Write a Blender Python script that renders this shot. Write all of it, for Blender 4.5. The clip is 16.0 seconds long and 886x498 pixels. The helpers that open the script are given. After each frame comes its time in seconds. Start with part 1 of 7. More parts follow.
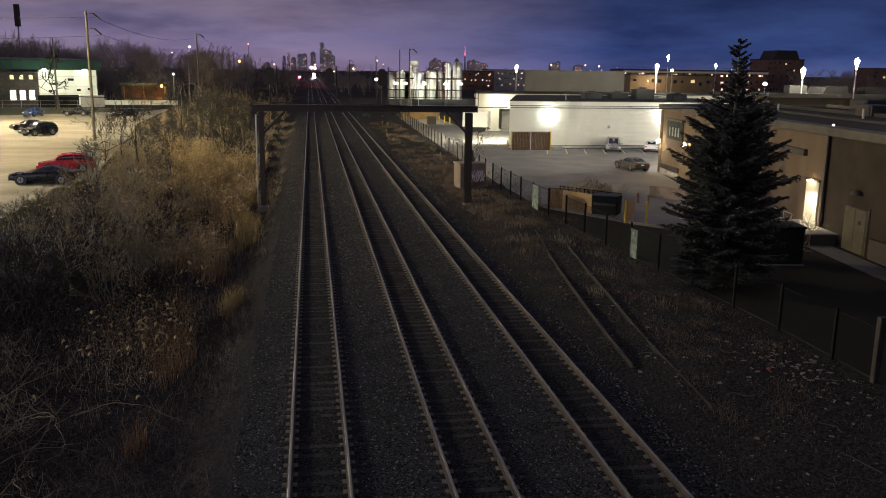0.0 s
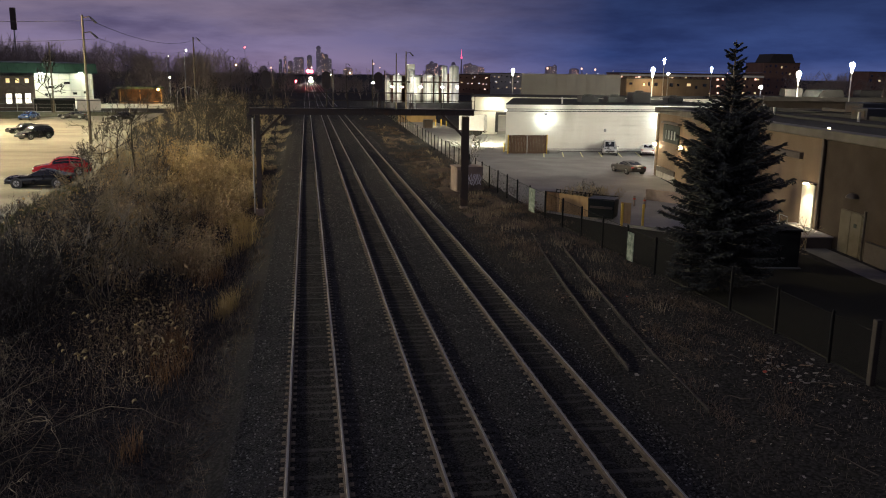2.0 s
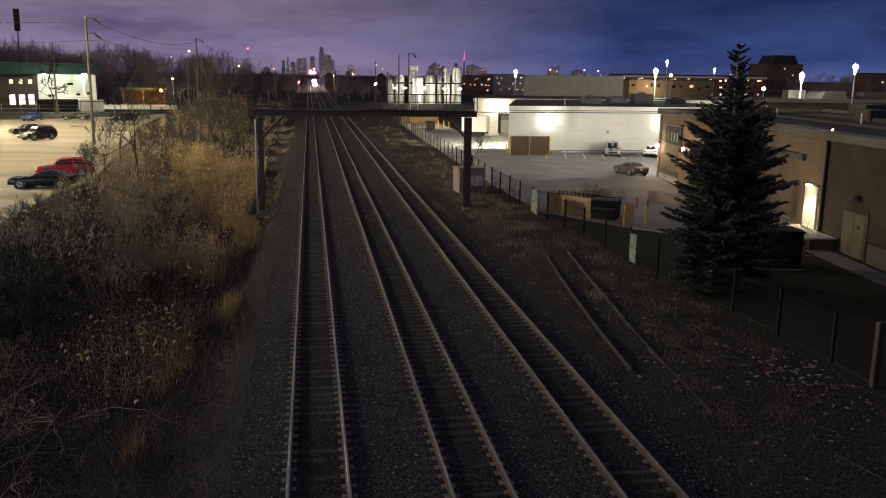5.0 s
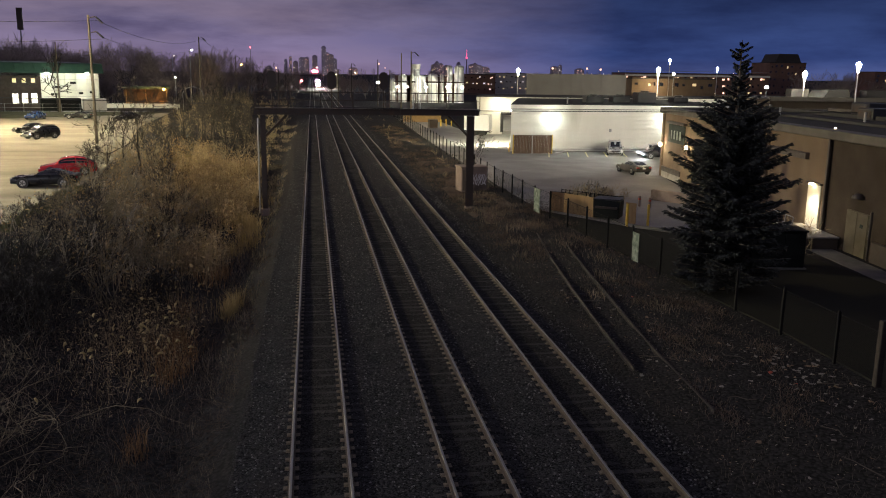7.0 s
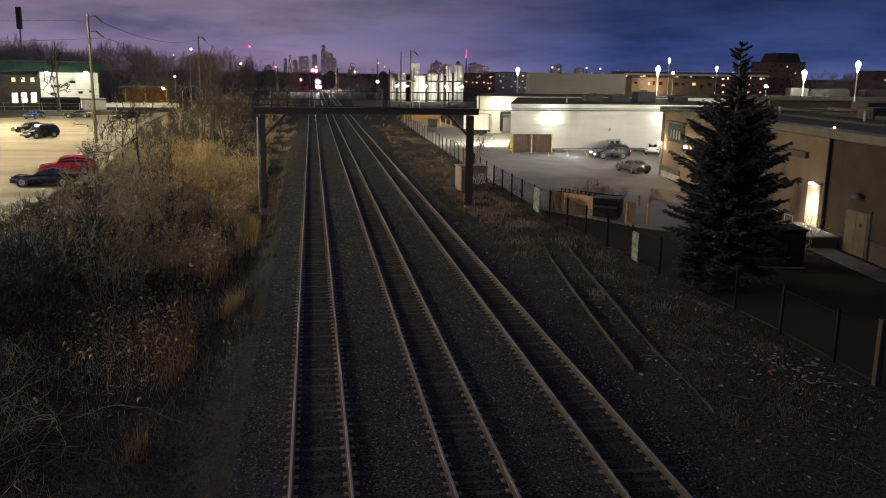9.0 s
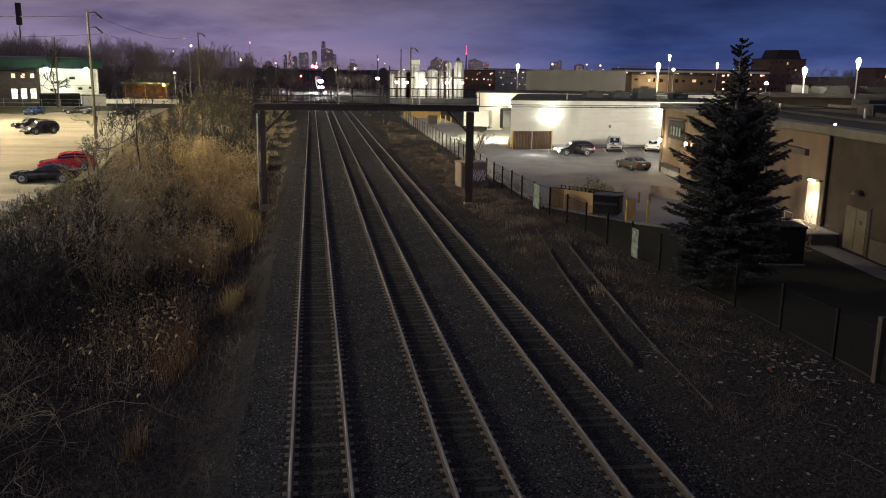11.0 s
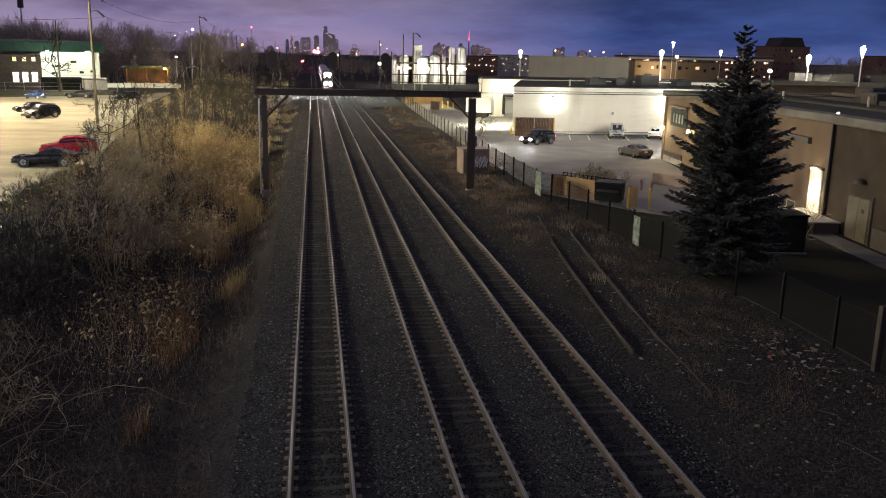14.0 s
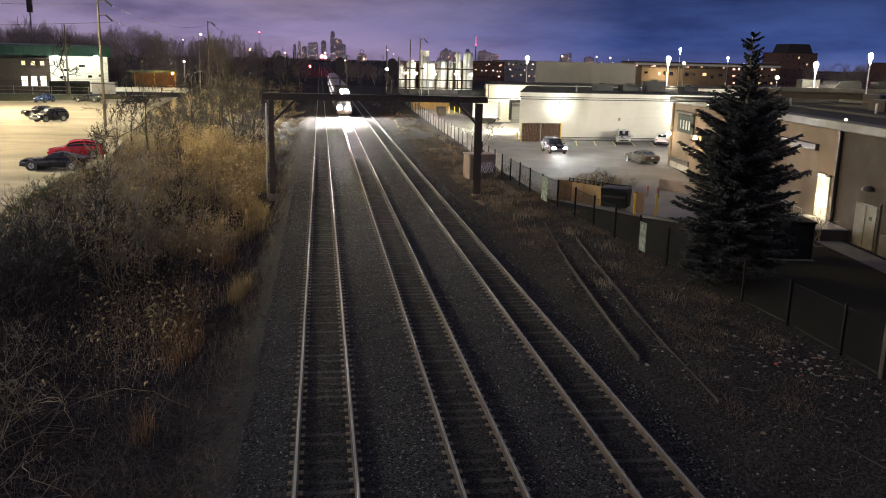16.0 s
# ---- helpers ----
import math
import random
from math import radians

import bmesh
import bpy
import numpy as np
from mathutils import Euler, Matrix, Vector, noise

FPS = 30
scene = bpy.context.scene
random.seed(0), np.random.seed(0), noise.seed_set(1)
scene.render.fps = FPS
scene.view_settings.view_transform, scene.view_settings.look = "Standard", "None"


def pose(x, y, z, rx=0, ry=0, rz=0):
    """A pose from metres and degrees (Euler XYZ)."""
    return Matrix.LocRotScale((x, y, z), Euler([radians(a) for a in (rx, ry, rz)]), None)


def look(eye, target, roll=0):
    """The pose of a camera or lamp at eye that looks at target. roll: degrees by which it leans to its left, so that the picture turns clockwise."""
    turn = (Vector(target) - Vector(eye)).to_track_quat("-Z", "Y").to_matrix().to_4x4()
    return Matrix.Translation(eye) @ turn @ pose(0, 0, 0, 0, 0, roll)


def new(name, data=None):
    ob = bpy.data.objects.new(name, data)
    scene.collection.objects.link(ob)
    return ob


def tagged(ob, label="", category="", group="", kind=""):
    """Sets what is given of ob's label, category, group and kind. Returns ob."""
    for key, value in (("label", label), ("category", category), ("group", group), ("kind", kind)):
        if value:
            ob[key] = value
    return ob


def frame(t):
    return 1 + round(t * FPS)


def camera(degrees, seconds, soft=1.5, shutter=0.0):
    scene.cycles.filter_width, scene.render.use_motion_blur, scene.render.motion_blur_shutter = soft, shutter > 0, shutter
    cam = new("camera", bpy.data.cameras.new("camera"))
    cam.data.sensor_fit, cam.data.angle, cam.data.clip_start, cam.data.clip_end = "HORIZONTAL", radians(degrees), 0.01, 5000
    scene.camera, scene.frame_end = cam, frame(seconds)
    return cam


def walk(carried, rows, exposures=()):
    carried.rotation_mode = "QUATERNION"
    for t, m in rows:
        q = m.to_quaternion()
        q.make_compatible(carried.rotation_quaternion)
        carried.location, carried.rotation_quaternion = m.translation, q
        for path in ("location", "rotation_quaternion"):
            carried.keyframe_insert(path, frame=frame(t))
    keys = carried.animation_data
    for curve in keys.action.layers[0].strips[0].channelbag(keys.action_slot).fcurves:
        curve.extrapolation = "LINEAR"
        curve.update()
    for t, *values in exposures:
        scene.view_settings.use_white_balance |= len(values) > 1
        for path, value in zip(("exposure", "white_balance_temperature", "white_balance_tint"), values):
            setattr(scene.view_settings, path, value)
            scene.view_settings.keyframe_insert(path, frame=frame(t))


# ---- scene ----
cam = camera(55.66, 16.0, soft=1.0)
EYE = (0.0, 0.0, 10.075)


def aim(down, right, roll):
    """Hand-held on the bridge: degrees below level, degrees right of the rails, roll."""
    return pose(*EYE, 90 - down, 0, -right) @ pose(0, 0, 0, 0, 0, roll)


walk(cam, [
    (0.0, aim(12.025, 8.992, 0.797)),
    (0.5, aim(11.979, 9.046, 0.750)),
    (1.0, aim(11.926, 9.140, 0.750)),
    (1.5, aim(11.860, 9.210, 0.781)),
    (2.0, aim(11.798, 9.223, 0.797)),
    (2.5, aim(11.755, 9.208, 0.764)),
    (3.0, aim(11.716, 9.191, 0.763)),
    (3.5, aim(11.709, 9.152, 0.769)),
    (4.0, aim(11.684, 9.130, 0.808)),
    (6.5, aim(11.797, 8.916, 0.814)),
    (7.0, aim(11.803, 8.882, 0.813)),
    (7.5, aim(11.841, 8.865, 0.808)),
    (8.0, aim(11.860, 8.865, 0.810)),
    (8.5, aim(11.862, 8.873, 0.816)),
    (9.0, aim(11.857, 8.911, 0.806)),
    (11.5, aim(12.306, 8.933, 0.915)),
    (12.0, aim(12.745, 8.950, 0.969)),
    (12.5, aim(13.010, 8.953, 0.990)),
    (13.0, aim(13.245, 9.003, 1.154)),
    (13.5, aim(13.242, 8.898, 1.026)),
    (14.0, aim(13.015, 8.851, 1.208)),
    (14.5, aim(12.809, 8.765, 1.409)),
    (15.0, aim(12.739, 8.657, 1.387)),
    (15.5, aim(12.634, 8.550, 1.361)),
    (16.0, aim(12.674, 8.426, 1.391)),
], exposures=((0, 0.12), (9, 0.18), (12, 0.36), (13, 0.48), (16, 0.55)))

# ---- dusk sky ----
world = bpy.data.worlds.new("dusk")
scene.world = world
world.use_nodes = True
wn, wl = world.node_tree.nodes, world.node_tree.links
wn.clear()


def wnode(kind, **kw):
    n = wn.new(kind)
    for k, v in kw.items():
        n.inputs[k].default_value = v
    return n


wtc = wnode("ShaderNodeTexCoord")
wsep = wnode("ShaderNodeSeparateXYZ")
wl.new(wtc.outputs["Generated"], wsep.inputs[0])


def wramp(socket, stops):
    r = wn.new("ShaderNodeValToRGB")
    e = r.color_ramp.elements
    while len(e) < len(stops):
        e.new(0.5)
    for el, (at, c) in zip(e, stops):
        el.position, el.color = at, (*c, 1)
    wl.new(socket, r.inputs[0])
    return r.outputs[0]


def wmap(socket, a, b):
    m = wnode("ShaderNodeMapRange", **{"From Min": a, "From Max": b})
    wl.new(socket, m.inputs["Value"])
    return m.outputs[0]


def wmix(fac, a, b):
    m = wn.new("ShaderNodeMix")
    m.data_type = "RGBA"
    wl.new(fac, m.inputs["Factor"])
    wl.new(a, m.inputs["A"])
    wl.new(b, m.inputs["B"])
    return m.outputs["Result"]


up = wmap(wsep.outputs["Z"], -0.02, 0.5)
west = wramp(up, [(0.0, (0.24, 0.16, 0.26)), (0.09, (0.152, 0.122, 0.215)), (0.2, (0.096, 0.088, 0.156)), (0.4, (0.092, 0.095, 0.14)), (1.0, (0.1, 0.104, 0.15))])
east = wramp(up, [(0.0, (0.078, 0.086, 0.19)), (0.08, (0.029, 0.05, 0.155)), (0.2, (0.0155, 0.027, 0.082)), (0.4, (0.045, 0.05, 0.085)), (1.0, (0.09, 0.094, 0.13))])
side = wmap(wsep.outputs["X"], -0.02, 0.34)
sky = wmix(side, west, east)
# long flat dusk clouds
wm = wnode("ShaderNodeMapping", Scale=(2.4, 2.4, 12.0))
wl.new(wtc.outputs["Generated"], wm.inputs[0])
wnz = wnode("ShaderNodeTexNoise", Scale=1.6, Detail=7.0, Roughness=0.6)
wl.new(wm.outputs[0], wnz.inputs["Vector"])
cl = wmap(wnz.outputs[0], 0.42, 0.68)
dim = wn.new("ShaderNodeMix")
dim.data_type, dim.blend_type = "RGBA", "MULTIPLY"
wl.new(cl, dim.inputs["Factor"])
wl.new(sky, dim.inputs["A"])
dim.inputs["B"].default_value = (0.44, 0.43, 0.5, 1)
# paler mauve cloud over the line, thinning towards the east
wm2 = wnode("ShaderNodeMapping", Location=(3.1, 0.7, 1.9), Scale=(1.7, 1.7, 9.0))
wl.new(wtc.outputs["Generated"], wm2.inputs[0])
wnz2 = wnode("ShaderNodeTexNoise", Scale=1.9, Detail=8.0, Roughness=0.58)
wl.new(wm2.outputs[0], wnz2.inputs["Vector"])
puff = wnode("ShaderNodeMath")
puff.operation = "MULTIPLY"
wl.new(wmap(wnz2.outputs[0], 0.42, 0.66), puff.inputs[0])
west_part = wnode("ShaderNodeMapRange", **{"From Min": -0.25, "From Max": 0.36, "To Min": 0.85, "To Max": 0.0})
wl.new(wsep.outputs["X"], west_part.inputs["Value"])
wl.new(west_part.outputs[0], puff.inputs[1])
pale = wn.new("ShaderNodeMix")
pale.data_type = "RGBA"
wl.new(puff.outputs[0], pale.inputs["Factor"])
wl.new(dim.outputs["Result"], pale.inputs["A"])
pale.inputs["B"].default_value = (0.175, 0.135, 0.19, 1)
wbg = wnode("ShaderNodeBackground", Strength=1.38)
wl.new(pale.outputs["Result"], wbg.inputs[0])
wo = wn.new("ShaderNodeOutputWorld")
wl.new(wbg.outputs[0], wo.inputs[0])


def lamp(name, at, watts, colour, size=0.3, aim_at=None, cone=150, blend=0.6):
    """A real lamp of the place: a point lamp, or a spot where aim_at is given."""
    d = bpy.data.lights.new(name, "SPOT" if aim_at else "POINT")
    d.energy, d.color, d.shadow_soft_size = watts, colour, size
    ob = new(name, d)
    if aim_at:
        d.spot_size, d.spot_blend = radians(cone), blend
        ob.matrix_world = look(at, aim_at)
    else:
        ob.location = at
    return ob


WARM, SODIUM, COOL = (1.0, 0.84, 0.5), (1.0, 0.5, 0.13), (0.9, 1.0, 0.86)
# floodlights of the western car park, on poles
lamp("lot_floodlight", (-52, 82, 20), 165000, WARM, 0.35, (-25, 90, 0), 152, 0.6)
lamp("lot_floodlight", (-50, 130, 20), 125000, WARM, 0.35, (-28, 140, 0), 156, 0.6)
lamp("lot_floodlight", (-46, 25, 15.0), 31000, (0.93, 0.93, 1.0), 0.35)
# wall packs of the white warehouse and its dock
lamp("wall_pack_lamp", (31.3, 108.6, 4.6), 360, COOL, 0.15)
lamp("wall_pack_lamp", (47.45, 108.6, 4.6), 360, COOL, 0.15)
lamp("dock_lamp", (31.6, 139.6, 5.2), 650, (1.0, 0.95, 0.7), 0.2)
# unseen fill lamp added round the warehouse corner, brightens the dock yard
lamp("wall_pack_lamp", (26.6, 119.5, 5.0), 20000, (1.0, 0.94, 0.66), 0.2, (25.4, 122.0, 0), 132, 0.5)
# unseen fill lamps added past the shop's far end, brightening lot and warehouse
lamp("lot_fill", (43.0, 83.6, 6.4), 9000, (1.0, 0.95, 0.82), 0.25)
lamp("lot_fill", (56.0, 82.2, 6.4), 9000, (1.0, 0.95, 0.82), 0.25)
# shop wall lamps
lamp("shop_lamp", (33.95, 73.95, 3.5), 150, (1.0, 0.72, 0.38), 0.12)
lamp("shop_lamp", (34.85, 82.1, 3.2), 190, (1.0, 0.85, 0.6), 0.12)
lamp("shop_lamp", (33.05, 66.3, 3.4), 150, (1.0, 0.72, 0.38), 0.12)
lamp("niche_lamp", (31.05, 49.0, 3.2), 520, (1.0, 0.82, 0.55), 0.08, (31.5, 49.0, 0), 110)
# flood on the green-roofed hall, shed lamp, silo yard
lamp("hall_floodlight", (-54.5, 192.0, 6.5), 2200, (0.95, 1.0, 0.8), 0.3)
lamp("hall_floodlight", (-49.5, 195.6, 6.5), 1900, (0.95, 1.0, 0.8), 0.3)
lamp("shed_lamp", (-36.6, 214.4, 4.3), 3200, SODIUM, 0.2)
lamp("yard_lamp", (47.0, 291.0, 5.5), 3800, (1.0, 0.97, 0.8), 0.4)
lamp("yard_lamp", (34.6, 290.0, 5.5), 3600, (1.0, 0.97, 0.8), 0.4)
lamp("yard_lamp", (20.6, 160.0, 7.0), 6000, (1.0, 0.86, 0.45), 0.3, (25.5, 168, 0), 120, 0.5)
# car park lamps behind the shop and the mall
lamp("car_park_lamp", (79.6, 128.6, 10.0), 5000, (1.0, 0.9, 0.66), 0.3)
lamp("car_park_lamp", (62.6, 148.6, 10.4), 4000, (1.0, 0.9, 0.66), 0.3)
# unseen warm lamp added to brighten the tan store's front
lamp("store_fill", (99.0, 236.0, 7.5), 2600, (1.0, 0.75, 0.42), 0.3)

# ---- materials ----
def mat(name, a, b=None, scale=3.0, rough=0.8, metal=0.0, bump=0.2, fine=40.0, spec=0.4, rvar=0.1, contrast=0.25, stretch=(1, 1, 1), stain=None, stain_at=0.62, piece=0.0, coat=0.0, cells=0.0, island=0.0):
    """A surface that runs between colours a and b at a coarse and a fine scale, with stains, fine relief and uneven gloss."""
    b = b or tuple(c * 0.7 for c in a)
    m = bpy.data.materials.new(name)
    m.use_nodes = True
    n, l = m.node_tree.nodes, m.node_tree.links
    p = n["Principled BSDF"]
    tc, mp = n.new("ShaderNodeTexCoord"), n.new("ShaderNodeMapping")
    mp.inputs["Scale"].default_value = stretch
    l.new(tc.outputs["Object"], mp.inputs[0])

    def noisy(s, detail=4.0):
        t = n.new("ShaderNodeTexNoise")
        t.inputs["Scale"].default_value, t.inputs["Detail"].default_value = s, detail
        l.new(mp.outputs[0], t.inputs["Vector"])
        return t.outputs["Fac"]

    def mix(fac, x, y, how="MIX"):
        k = n.new("ShaderNodeMix")
        k.data_type, k.blend_type = "RGBA", how
        for s, v in (("Factor", fac), ("A", x), ("B", y)):
            if isinstance(v, bpy.types.NodeSocket):
                l.new(v, k.inputs[s])
            else:
                k.inputs[s].default_value = v if s == "Factor" else (*v, 1)
        return k.outputs["Result"]

    def span(fac, lo, hi, to=(0.0, 1.0)):
        k = n.new("ShaderNodeMapRange")
        for s, v in (("From Min", lo), ("From Max", hi), ("To Min", to[0]), ("To Max", to[1])):
            k.inputs[s].default_value = v
        l.new(fac, k.inputs["Value"])
        return k.outputs[0]

    coarse, grain = noisy(scale), noisy(fine, 3.0)
    col = mix(span(coarse, 0.5 - contrast, 0.5 + contrast), a, b)
    col = mix(span(grain, 0.3, 0.7, (0.0, 0.5)), col, tuple(c * 0.6 for c in b))
    height = grain
    if cells:
        vo = n.new("ShaderNodeTexVoronoi")
        vo.inputs["Scale"].default_value = cells
        l.new(mp.outputs[0], vo.inputs["Vector"])
        one = n.new("ShaderNodeSeparateColor")
        l.new(vo.outputs["Color"], one.inputs[0])
        col = mix(span(one.outputs[0], 0.1, 1.0, (0.0, 0.8)), col, tuple(min(c * 2.0, 0.8) for c in a))
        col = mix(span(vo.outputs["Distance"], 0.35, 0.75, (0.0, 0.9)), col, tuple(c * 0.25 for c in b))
        height = span(vo.outputs["Distance"], 0.0, 0.8, (1.0, 0.0))
    if stain:
        col = mix(span(noisy(scale * 0.37, 6.0), stain_at, stain_at + 0.12, (0.0, 0.85)), col, stain)
    if island:
        geo = n.new("ShaderNodeNewGeometry")
        col = mix(span(geo.outputs["Random Per Island"], 0.7, 1.0, (0.0, 1.0)), col, tuple(min(c * island, 0.8) for c in a))
    if piece:
        info = n.new("ShaderNodeObjectInfo")
        col = mix(span(info.outputs["Random"], 0, 1, (0.0, piece)), col, tuple(c * 0.35 for c in a))
    l.new(col, p.inputs["Base Color"])
    l.new(span(coarse, 0.3, 0.7, (max(rough - rvar, 0.03), min(rough + rvar, 1))), p.inputs["Roughness"])
    p.inputs["Metallic"].default_value = metal
    p.inputs["Specular IOR Level"].default_value = spec
    p.inputs["Coat Weight"].default_value = coat
    if bump:
        k = n.new("ShaderNodeBump")
        k.inputs["Strength"].default_value, k.inputs["Distance"].default_value = bump, 0.02
        l.new(height, k.inputs["Height"])
        l.new(k.outputs[0], p.inputs["Normal"])
    return m


def glow(name, colour, strength):
    m = bpy.data.materials.new(name)
    m.use_nodes = True
    p = m.node_tree.nodes["Principled BSDF"]
    p.inputs["Base Color"].default_value = (*[min(c, 0.8) for c in colour], 1)
    p.inputs["Emission Color"].default_value = (*colour, 1)
    p.inputs["Emission Strength"].default_value = strength
    return m


